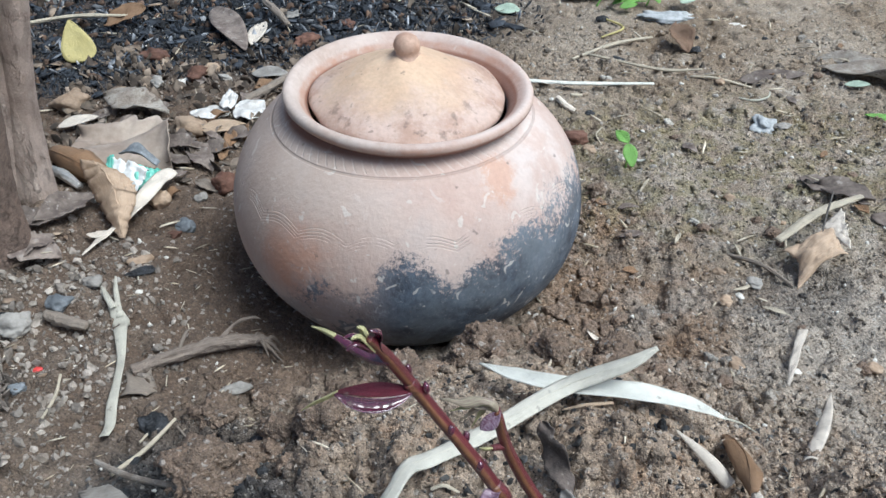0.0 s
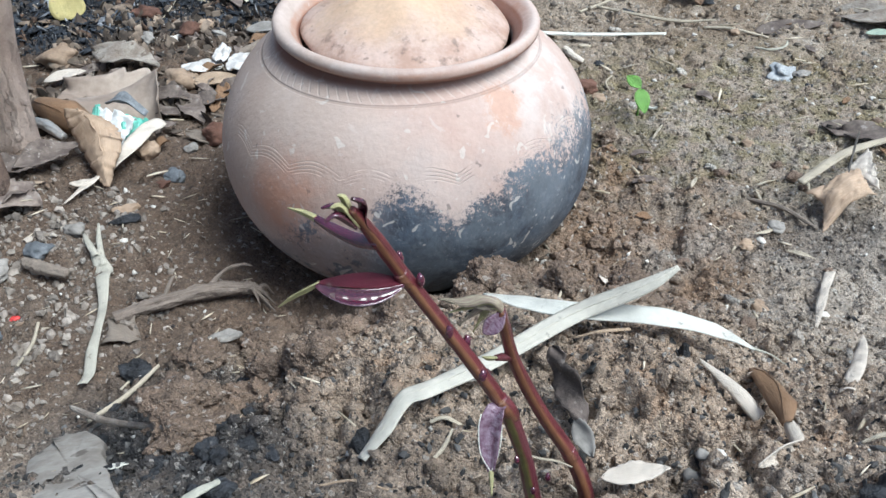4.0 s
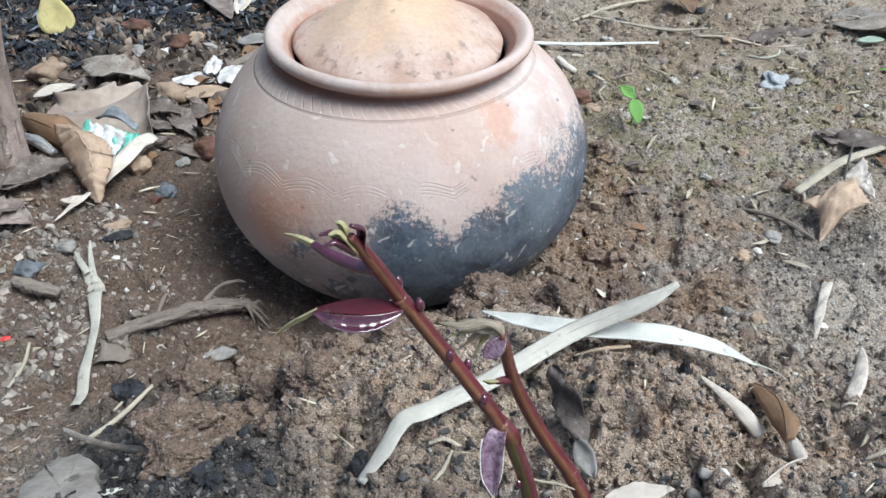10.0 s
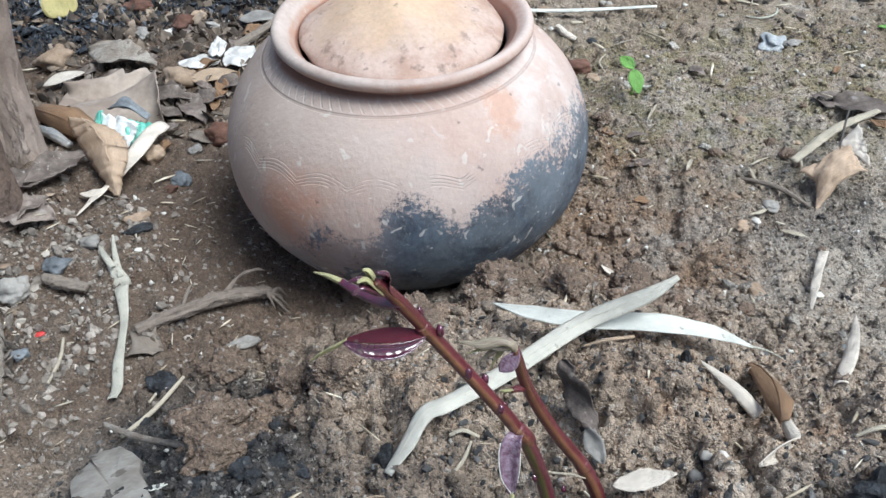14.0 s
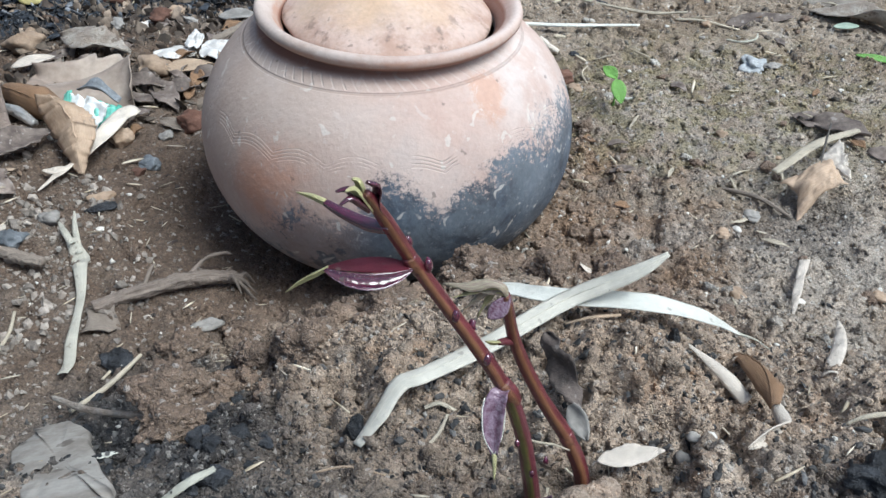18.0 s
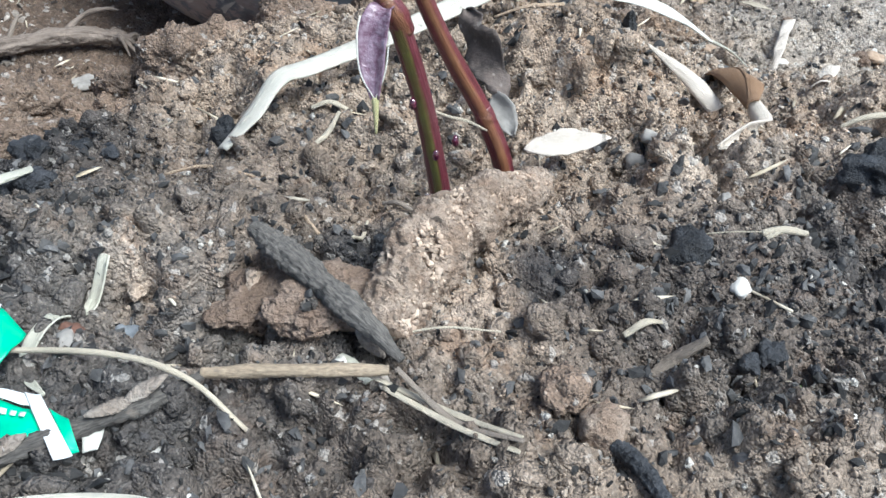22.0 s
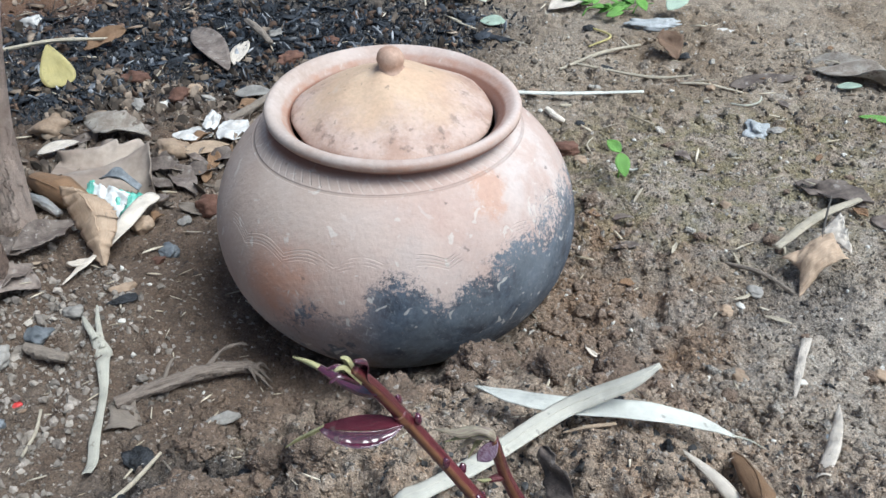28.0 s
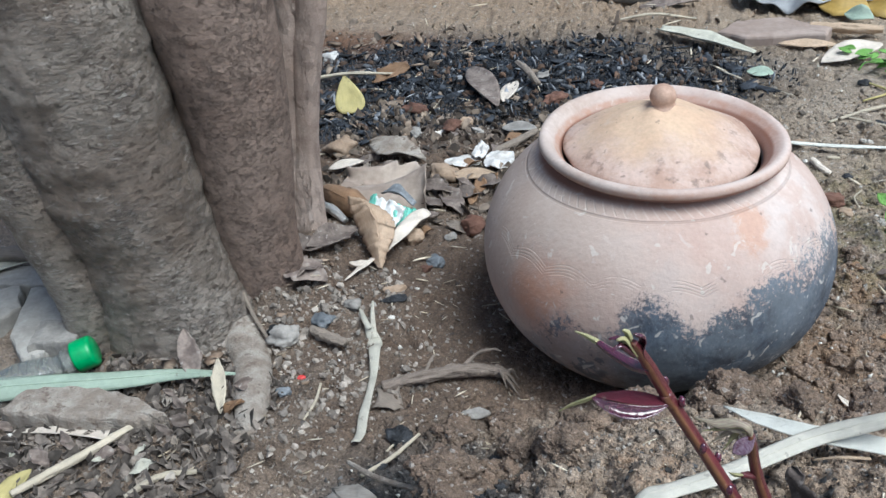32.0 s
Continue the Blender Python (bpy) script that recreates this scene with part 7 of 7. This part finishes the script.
stick([(0.347, 0.036, 0.016), (0.402, 0.076, 0.024), (0.462, 0.114, 0.016)], 0.0046, STRAW, "pale dry stalk lying behind an arched leaf", 71, flat=0.5)
stick([(0.385, 0.030, 0.026), (0.396, 0.052, 0.040), (0.408, 0.074, 0.052)], 0.0011, WOOD_CHAR, "thin dark petiole of an arched leaf", 72)
stick([(0.305, 0.045), (0.330, 0.020, 0.002), (0.350, -0.010)], 0.0020, WOOD_GREY, "thin grey twig under a leaf", 73)
for k, (bx, by, tx, ty, w) in enumerate(((0.440, 0.165, 0.485, 0.125, 0.034), (0.425, 0.180, 0.455, 0.150, 0.024), (0.470, 0.100, 0.520, 0.060, 0.022), (0.500, 0.030, 0.560, 0.020, 0.024))):
    thing("dead_leaf", leaf(on(bx, by, 0.004), on(tx, ty, 0.006), w, (0, -0.2, 1), 0.3, 0.04, 0.2, 1, 0.14, 80 + k, 0.001), GREY_LEAF, "dark grey dead leaf pressed into soil", "dead leaf", "dead leaves")

rng = random.Random(58)
for k in range(70):
    x, y = 0.17 + 0.46 * rng.random(), -0.16 + 0.72 * rng.random()
    s0 = 0.005 + 0.010 * rng.random() ** 2
    m, w = ((SPOT_STONE, "pale grey"), (TAN_STONE, "tan"), (COAL, "black"), (WHITE_STONE, "white"), (CLAY_CLOD, "brown"), (CLAY_CLOD, "brown"))[k % 6]
    if m is WHITE_STONE:
        s0 *= 0.6
    stone(x, y, (s0 * (1 + 0.5 * rng.random()), s0, s0 * 0.6), m, "small " + w + " stone bedded in packed soil", 1000 + k, "stone", 0.3, rng.random() * 180, 0.35, "stones on packed soil")
for k in range(26):
    x, y = 0.18 + 0.44 * rng.random(), -0.16 + 0.74 * rng.random()
    a, L = rng.random() * 6.283, 0.010 + 0.018 * rng.random()
    m, w = ((STRAW, "pale"), (GREY_LEAF, "dark grey"), (BROWN_LEAF, "brown"))[k % 3]
    thing("leaf_scrap", leaf(on(x, y, 0.003), on(x + L * math.cos(a), y + L * math.sin(a), 0.003 + 0.004 * rng.random()), L * (0.16 if m is STRAW else 0.45), (0.2 * (rng.random() - 0.5), -0.2, 1), 0.4, 0.04, 0.3, 1, 0.16, 1100 + k, 0.0007, 12, 7), m, w + " dry leaf scrap on packed soil", "leaf scrap", "leaf scraps")

# ---- the far side: burnt heap and what lies behind it ----
thing("yellow_leaf", leaf(on(-0.464, 0.515, 0.004), on(-0.482, 0.548, 0.058), 0.044, (0.3, -1, 0.35), 0.12, 0.04, 0.2, 0.50, 0.05, 91, 0.001, 22, 9), YELLOW_LEAF, "yellow fallen leaf standing beside the burnt heap", "leaf")
thing("dead_leaf", leaf(on(-0.315, 0.700, 0.014), on(-0.242, 0.545, 0.012), 0.042, (0, -0.3, 1), 0.25, 0.03, 0.2, 0.9, 0.05, 92, 0.001), GREY_LEAF, "long grey-brown dead leaf on the burnt heap", "dead leaf", "dead leaves")
thing("dead_leaf", leaf(on(-0.238, 0.565, 0.010), on(-0.230, 0.655, 0.016), 0.024, (0, -0.3, 1), 0.25, 0.03, 0.1, 0.9, 0.04, 93, 0.001), CREAM_LEAF, "pale dry leaf on the burnt heap", "dry leaf")
stick([(-0.236, 0.705, 0.016), (-0.212, 0.660, 0.018), (-0.190, 0.620, 0.012)], 0.0055, WOOD_GREY, "grey stick on the burnt heap", 81)
thing("paper_scrap", sheet(quad([on(-0.198, 0.665, 0.008), on(-0.180, 0.670, 0.008), on(-0.182, 0.690, 0.012), on(-0.200, 0.685, 0.010)]), 0.001), SPOT_STONE, "grey-white paper scrap on the burnt heap", "paper")
stone(-0.590, 0.768, (0.040, 0.030, 0.022), WHITE_SCRAP, "white crumpled scrap behind the burnt heap", 121, "paper_scrap", 0.25, 0, 0.2, "paper scraps", "paper")
for k, (x, y, s, m, w) in enumerate(((-0.375, 0.545, 0.052, RED_STONE, "red-brown"), (-0.160, 0.590, 0.040, RED_STONE, "red-brown"), (-0.300, 0.480, 0.036, RED_STONE, "red-brown"), (-0.350, 0.455, 0.030, SPOT_STONE, "grey"), (-0.260, 0.475, 0.020, SPOT_STONE, "pale grey"), (-0.315, 0.470, 0.020, WHITE_STONE, "white"), (-0.285, 0.500, 0.034, TAN_STONE, "tan"), (-0.100, 0.640, 0.030, RED_STONE, "red-brown"))):
    stone(x, y, (s, s * 0.7, s * 0.5), m, w + " burnt lump at the edge of the heap", 130 + k, "burnt_lump", 0.4, 40 * k, 0.3, "burnt lumps", "lump")
thing("dead_leaf", leaf(on(-0.470, 0.640, 0.020), on(-0.410, 0.665, 0.030), 0.030, (0, -0.5, 0.9), 0.4, 0.05, 0.4, 1, 0.22, 95, 0.001), BROWN_LEAF, "brown curled leaf on the burnt heap", "dead leaf", "dead leaves")
stick([(-0.620, 0.640, 0.006), (-0.520, 0.655, 0.014), (-0.430, 0.650, 0.016)], 0.0030, STRAW, "thin pale stalk across the burnt heap", 82)
thing("dry_blade", ribbon(lay([(-0.010, 0.868, 0.010), (0.060, 0.820, 0.018), (0.140, 0.752, 0.010)]), [0.020, 0.040, 0.010], None, 0.25, 0.001, 26, 7, 0.04, 21), PALE_DULL, "pale grey dry leaf curled on packed soil", "dry leaf")
broken(thing("broken_tile", prism([(0.085, 0.830), (0.130, 0.800), (0.255, 0.812), (0.268, 0.845), (0.190, 0.905), (0.120, 0.885)], -0.01, 0.016, 540), plain("pink_tile", (0.290, 0.225, 0.190), (0.370, 0.300, 0.262), 14, 0.85, 0.4, 0.05), "flat pinkish broken clay tile on soil", "tile"))
thing("white_leaf", leaf(on(0.235, 0.712, 0.006), on(0.330, 0.765, 0.014), 0.046, (0, -0.3, 1), 0.2, 0.05, 0.2, 1, 0.06, 97, 0.001), CREAM_LEAF, "cream dry leaf beside green weeds", "dry leaf")
thing("dead_leaf", leaf(on(0.180, 0.800, 0.005), on(0.280, 0.785, 0.006), 0.022, (0, -0.2, 1), 0.2, 0.02, 0.1, 1, 0.08, 98, 0.001), TAN_LEAF, "thin tan dead leaf by a tile", "dead leaf", "dead leaves")
thing("dead_leaf", leaf(on(0.125, 0.688, 0.005), on(0.165, 0.672, 0.008), 0.022, (0, -0.4, 1), 0.3, 0.03, 0.1, 1, 0.06, 99, 0.001), PALM, "small grey-green leaf behind the pot", "leaf")
stick([(0.235, 0.862, 0.008), (0.290, 0.850, 0.010), (0.345, 0.840, 0.006)], 0.0085, TAN_LEAF, "short thick tan stick by a tile", 83)
stick([(-0.080, 0.935, 0.002), (-0.020, 0.945, 0.006), (0.055, 0.955, 0.002)], 0.0026, STRAW, "thin straw on packed soil", 84)
weeds = holder("green_weed", on(0.330, 0.690), "low clump of green weed leaves on soil", "weed")
rng = random.Random(12)
for k in range(26):
    x, y = 0.262 + 0.130 * rng.random(), 0.655 + 0.075 * rng.random()
    a, L = rng.random() * 6.28, 0.018 + 0.016 * rng.random()
    part("leaf", leaf(on(x, y, 0.010 + 0.014 * rng.random()), on(x + L * math.cos(a), y + L * math.sin(a), 0.008 + 0.016 * rng.random()), L * 0.5, (0.3 * (rng.random() - 0.5), -0.3, 1), 0.2, 0.06, 0.2, 1, 0.05, 160 + k, 0.0007, 10, 5), GREEN_LEAF, weeds)
for k, (x, y) in enumerate(((0.285, 0.690), (0.330, 0.680), (0.365, 0.695))):
    part("stalk", tube([on(x, y, 0.0), on(x + 0.01, y + 0.005, 0.012), on(x + 0.03, y - 0.005, 0.014)], [0.0014, 0.0012, 0.0008], 8, 10), GREEN_LEAF, weeds)
for k, (x, y, tx, ty, w) in enumerate(((0.262, 0.980, 0.345, 0.955, 0.060), (0.340, 0.995, 0.425, 0.960, 0.070), (0.300, 0.930, 0.340, 0.895, 0.030))):
    thing("yellow_leaf", leaf(on(x, y, 0.016), on(tx, ty, 0.012), w, (0, -0.7, 0.7), 0.3, 0.12, 0.3, 1, 0.08, 190 + k, 0.001), plain("ochre_leaf", (0.36, 0.235, 0.05), (0.46, 0.32, 0.10), 20, 0.6, 0.3, 0.1) if k < 2 else PALM, "ochre fallen leaf at the back of the yard" if k < 2 else "grey-green fallen leaf at the back of the yard", "leaf")
SACK = plain("grey_sheet", (0.27, 0.28, 0.29), (0.38, 0.39, 0.40), 16, 0.6, 0.6, 0.05)
cloth = np.array([[(0.13 + 0.24 * a, 1.00 + 0.16 * b - 0.03 * math.sin(3 * a), 0.012 + 0.05 * b + 0.010 * math.sin(14 * a + 6 * b) + 0.006 * math.sin(31 * a - 9 * b)) for b in np.linspace(0, 1, 14)] for a in np.linspace(0, 1, 30)])
thing("plastic_sheet", sheet(cloth, 0.002), SACK, "crumpled grey plastic sheet at the back of the yard", "sheet")
wall = np.array([[(0.20 + 1.6 * a, 1.17, 0.6 * b - 0.02) for b in np.linspace(0, 1, 8)] for a in np.linspace(0, 1, 12)])
thing("low_wall", sheet(wall, 0.10), plain("grey_plaster", (0.42, 0.42, 0.41), (0.52, 0.52, 0.51), 6, 0.9, 0.4, 0.02), "low grey plastered wall at the back of the yard", "wall", kind="structure")
thing("plank", rock((-0.02, 1.075), (0.22, 0.035, 0.030), 145, 4, 0.10, -2, 0.3), WOOD_CHAR, "dark weathered plank lying on the ground", "wood")
thing("dead_leaf", leaf(on(-0.050, 1.030, 0.006), on(0.060, 1.022, 0.008), 0.030, (0, -0.2, 1), 0.3, 0.03, 0.1, 1, 0.1, 196, 0.001), GREY_LEAF, "grey-brown dead leaf beside a plank", "dead leaf", "dead leaves")


# ---- loose stuff: crumbs, grit, charred litter, chaff ----
def scatter(name, xy, size, shape, mat, label, sub=1, lift=0.15, seed=0, flat_turn=False, smooth=True, height=None):
    """One mesh of many small lumps lying on the ground; shape: (length, width, height) factors."""
    rs = np.random.RandomState(seed)
    v0, f0 = ico(sub)
    n = len(xy)
    kinds = []
    for k in range(14):
        amp = np.array([1 + 0.75 * noise.noise(Vector(p) * 1.5 + Vector((k * 7.3, seed, 0))) + 0.50 * noise.noise(Vector(p) * 3.3 + Vector((k * 3.3, 0, seed))) + 0.3 * noise.noise(Vector(p) * 7 + Vector((k, seed, 0))) for p in v0])
        kinds.append(v0 * amp[:, None])
    kinds = np.array(kinds)[rs.randint(0, 14, n)]
    dims = np.array(shape)[None] * (0.75 + 0.5 * rs.rand(n, 3)) * size[:, None] / 2
    v = kinds * dims[:, None, :]
    a, b, c = rs.rand(n) * 6.283, (rs.rand(n) - 0.5) * (0.7 if flat_turn else 3.0), (rs.rand(n) - 0.5) * (0.7 if flat_turn else 3.0)
    ca, sa, cb, sb, cc, sc = np.cos(a), np.sin(a), np.cos(b), np.sin(b), np.cos(c), np.sin(c)
    one, nil = np.ones(n), np.zeros(n)
    rz = np.stack([ca, -sa, nil, sa, ca, nil, nil, nil, one], 1).reshape(n, 3, 3)
    ry = np.stack([cb, nil, sb, nil, one, nil, -sb, nil, cb], 1).reshape(n, 3, 3)
    rx = np.stack([one, nil, nil, nil, cc, -sc, nil, sc, cc], 1).reshape(n, 3, 3)
    v = np.einsum("nij,nkj->nki", rz @ ry @ rx, v)
    z = (ground_z(xy[:, 0], xy[:, 1]) if height is None else height) + size * lift
    v = v + np.stack([xy[:, 0], xy[:, 1], z], 1)[:, None, :]
    m = len(v0)
    f = (f0[None] + (np.arange(n) * m)[:, None, None]).reshape(-1, 3).astype(np.int32)
    me = bpy.data.meshes.new(name)
    me.vertices.add(n * m)
    me.vertices.foreach_set("co", v.reshape(-1).astype(np.float32))
    me.loops.add(f.size)
    me.loops.foreach_set("vertex_index", f.ravel())
    me.polygons.add(len(f))
    me.polygons.foreach_set("loop_start", np.arange(0, f.size, 3, dtype=np.int32))
    me.polygons.foreach_set("use_smooth", np.full(len(f), smooth))
    me.update(calc_edges=True)
    me.materials.append(mat)
    return tagged(new(name, me), label, kind="stuff")


def field(n, x0, x1, y0, y1, seed, keep=None):
    """n places in a rectangle, thinned by keep(x, y) in 0..1, and none under the pot."""
    rs = np.random.RandomState(seed)
    out = np.zeros((0, 2))
    while len(out) < n:
        p = rs.rand(n * 2, 2) * (x1 - x0, y1 - y0) + (x0, y0)
        k = (vnoise(p[:, 0], p[:, 1], 30, seed) * 0.8 + 0.3) if keep is None else keep(p[:, 0], p[:, 1])
        ok = (rs.rand(len(p)) < k) & ((p[:, 0] + 0.003) ** 2 + (p[:, 1] - 0.068) ** 2 > 0.13**2)
        out = np.concatenate([out, p[ok]])
    return out[:n]


def sizes(n, lo, hi, seed, power=2.5):
    return lo + (hi - lo) * np.random.RandomState(seed).rand(n) ** power


def oval(x, y, cx, cy, rx, ry):
    return np.clip(1.6 - np.hypot((x - cx) / rx, (y - cy) / ry), 0, 1)


scatter("soil_crumbs", field(30000, -0.20, 0.30, -0.53, -0.12, 1), sizes(30000, 0.0007, 0.0036, 1, 2.6), (1, 0.9, 0.75), CRUMB, "fine loose crumbs of soil and ash", 1, 0.1, 1, False, False)
scatter("soil_lumps", field(2600, -0.20, 0.32, -0.53, -0.08, 2), sizes(2600, 0.0035, 0.0135, 2, 3.5), (1.1, 0.9, 0.75), CLOD, "loose lumps of soil on the bank", 2, -0.04, 2)
scatter("gravel", field(14000, -0.75, 0.75, -0.30, 0.60, 3), sizes(14000, 0.0014, 0.0055, 3, 3), (1.1, 0.9, 0.6), CRUMB, "scattered grit and small crumbs on packed soil", 1, 0.02, 3, False, False)
scatter("soil_lumps", field(3000, 0.10, 0.66, -0.24, 0.62, 33), sizes(3000, 0.0025, 0.0110, 33, 3.2), (1.1, 0.9, 0.65), CRUMB, "small clods and stones on the packed soil", 2, 0.0, 33)
scatter("gravel", field(24000, 0.10, 0.62, -0.24, 0.34, 31), sizes(24000, 0.0009, 0.0042, 31, 2.8), (1, 0.9, 0.7), CRUMB, "fine crumbs on the packed soil", 1, 0.05, 31, False, False)
scatter("gravel", field(700, -0.46, -0.26, -0.24, 0.08, 32), sizes(700, 0.0016, 0.0085, 32, 2.6), (1.1, 0.9, 0.7), plain("pale_grit", (0.22, 0.190, 0.158), (0.42, 0.380, 0.33), 60, 0.85, 0.6, 0.35, True), "pale grit at the tree's foot", 1, 0.1, 32, False, False)
scatter("gravel", field(1100, -0.48, -0.18, -0.22, 0.12, 4, lambda x, y: oval(x, y, -0.34, -0.05, 0.10, 0.11)), sizes(1100, 0.0025, 0.0110, 4, 3.5), (1.1, 0.9, 0.75), plain("mixed_gravel", (0.17, 0.145, 0.12), (0.36, 0.32, 0.28), 90, 0.9, 0.8, 0.45, True), "mixed grey and tan gravel at the tree's foot", 1, 0.0, 4, False, False)
scatter("gravel", field(3500, -0.9, 0.9, 0.45, 1.5, 5), sizes(3500, 0.003, 0.010, 5, 3), (1.2, 0.9, 0.5), CRUMB, "scattered grit on the far packed soil", 1, 0.0, 5)
ASH = plain("charred_bits", (0.010, 0.012, 0.016), (0.052, 0.061, 0.076), 40, 0.95, 0.6, 0.7, True)
ASH_PALE = plain("ash_flakes", (0.09, 0.10, 0.115), (0.28, 0.29, 0.31), 60, 0.9, 0.4, 0.6, True)
CHAFF = plain("chaff", (0.40, 0.33, 0.23), (0.62, 0.56, 0.45), 60, 0.8, 0.3, 0.4, True)


def heap(x, y):
    return np.maximum(oval(x, y, -0.26, 0.68, 0.30, 0.13), 0.8 * oval(x, y, -0.50, 0.50, 0.09, 0.06))


p = field(15000, -0.75, 0.20, 0.36, 0.95, 6, heap)
scatter("charred_litter", p, sizes(15000, 0.0016, 0.009, 6, 2.0), (1.9, 0.55, 0.16), ASH, "heap of charred leaves and burnt litter", 1, 0.25, 6, False, False)
p = field(420, -0.75, 0.20, 0.36, 0.95, 26, heap)
scatter("charred_leaves", p, sizes(420, 0.010, 0.030, 26, 2), (1.3, 0.7, 0.07), ASH, "charred curled leaves on the burnt heap", 2, 0.15, 26, True)
p = field(420, -0.75, 0.20, 0.36, 0.95, 16, heap)
scatter("charred_twigs", p, sizes(420, 0.008, 0.034, 16, 2), (1.7, 0.12, 0.10), ASH, "charred twigs on burnt litter", 1, 0.1, 16, True)
p = field(700, -0.78, 0.24, 0.34, 0.98, 17, heap)
scatter("burnt_soil", p, sizes(700, 0.003, 0.015, 17, 2.5), (1.1, 0.9, 0.6), plain("burnt_earth", (0.055, 0.036, 0.026), (0.135, 0.085, 0.058), 60, 0.9, 0.7, 0.4, True), "burnt soil lumps in the heap", 2, 0.15, 17)
p = field(800, -0.75, 0.20, 0.36, 0.95, 7, heap)
scatter("ash_flakes", p, sizes(800, 0.003, 0.016, 7, 2.4), (1.4, 0.6, 0.15), ASH_PALE, "pale ash flakes on burnt litter", 1, 0.4, 7)


def dark(x, y):
    return np.maximum.reduce([oval(x, y, -0.165, -0.245, 0.06, 0.06), oval(x, y, 0.165, -0.435, 0.065, 0.045), 0.5 * oval(x, y, 0.215, -0.385, 0.04, 0.04), 0.6 * oval(x, y, -0.12, -0.40, 0.05, 0.05), 0.5 * oval(x, y, -0.04, -0.46, 0.09, 0.04), 0.25 * oval(x, y, 0.0, -0.36, 0.3, 0.15)])


scatter("cinders", field(7000, -0.26, 0.30, -0.53, -0.20, 8, dark), sizes(7000, 0.0010, 0.0055, 8, 3.0), (1.4, 0.9, 0.55), plain("cinders", (0.026, 0.026, 0.027), (0.10, 0.098, 0.096), 60, 0.9, 0.6, 0.7, True), "small black cinders in the soil", 1, 0.05, 8, False, False)
scatter("chaff", field(420, -0.45, 0.32, -0.53, 0.1, 9), sizes(420, 0.004, 0.013, 9, 2), (1.6, 0.16, 0.10), CHAFF, "short straw chaff on the soil", 1, 0.3, 9, True)
scatter("chaff", field(320, -0.75, 0.75, 0.05, 1.1, 10), sizes(320, 0.006, 0.024, 10, 2), (1.8, 0.16, 0.10), CHAFF, "short straw chaff on packed soil", 1, 0.3, 10, True)
scatter("white_grit", field(700, -0.6, 0.7, -0.52, 0.8, 11), sizes(700, 0.0015, 0.0065, 11, 3), (1, 0.9, 0.7), WHITE_STONE, "scattered white grit", 1, 0.25, 11)
p = field(3200, -0.62, -0.33, -0.31, -0.08, 42)
scatter("leaf_crumbs", p, sizes(3200, 0.003, 0.015, 42, 2), (1.3, 0.8, 0.12), plain("dark_leaf_crumbs", (0.060, 0.050, 0.043), (0.20, 0.172, 0.148), 60, 0.9, 0.6, 0.6, True), "dark crumbled leaf litter at the tree's foot", 1, 0.3, 42, False, False)
p = field(260, -0.8, -0.3, -0.1, 0.9, 12)
scatter("leaf_crumbs", p, sizes(260, 0.008, 0.030, 12, 2), (1.4, 0.7, 0.08), plain("leaf_crumbs", (0.14, 0.095, 0.065), (0.30, 0.24, 0.18), 40, 0.85, 0.4, 0.5, True), "broken dead leaf crumbs", 1, 0.25, 12, True)

# sand grains stuck to the clod on the bank
rs = np.random.RandomState(21)
spine = spline([(0.0350, -0.4370, 0.112), (0.0450, -0.4180, 0.1175), (0.0560, -0.4000, 0.1190), (0.0760, -0.3830, 0.1180), (0.0960, -0.3690, 0.1120)], 200)
girth = np.interp(np.linspace(0, 1, 200), np.linspace(0, 1, 5), [0.0080, 0.0120, 0.0105, 0.0090, 0.0055])
pick = rs.randint(0, 200, 2600)
turn = rs.rand(2600) * 2.6 + 0.25
way = np.gradient(spine, axis=0)[pick]
flat = np.stack([way[:, 1], -way[:, 0]], 1)
flat /= np.linalg.norm(flat, axis=1, keepdims=True)
at = spine[pick][:, :2] + flat * (np.cos(turn) * girth[pick])[:, None]
crust = scatter("sand_crust", at, sizes(2600, 0.0007, 0.0028, 22, 2.5), (1, 0.9, 0.8), plain("sand_grains", (0.30, 0.225, 0.168), (0.50, 0.405, 0.320), 60, 0.9, 0.5, 0.45, True), "crust of coarse sand grains", 1, 0.1, 22, False, False, spine[pick][:, 2] + np.sin(turn) * girth[pick])
crust.parent = caked
crust.matrix_parent_inverse = pose(*[-float(v) for v in PLACE[caked.name]])
LITTER = plain("mixed_litter", (0.060, 0.047, 0.038), (0.25, 0.200, 0.155), 30, 0.9, 0.6, 0.65, True)
p = field(1500, -0.46, -0.13, 0.20, 0.58, 51)
scatter("leaf_crumbs", p, sizes(1500, 0.003, 0.019, 51, 2.2), (1.3, 0.75, 0.14), LITTER, "crumbled dead leaves between the heap and the pot", 1, 0.2, 51, False, False)
p = field(500, -0.70, 0.15, 0.44, 0.95, 52)
scatter("leaf_crumbs", p, sizes(500, 0.004, 0.020, 52, 2.2), (1.4, 0.7, 0.14), LITTER, "half-burnt leaf scraps on the heap", 1, 0.3, 52, False, False)
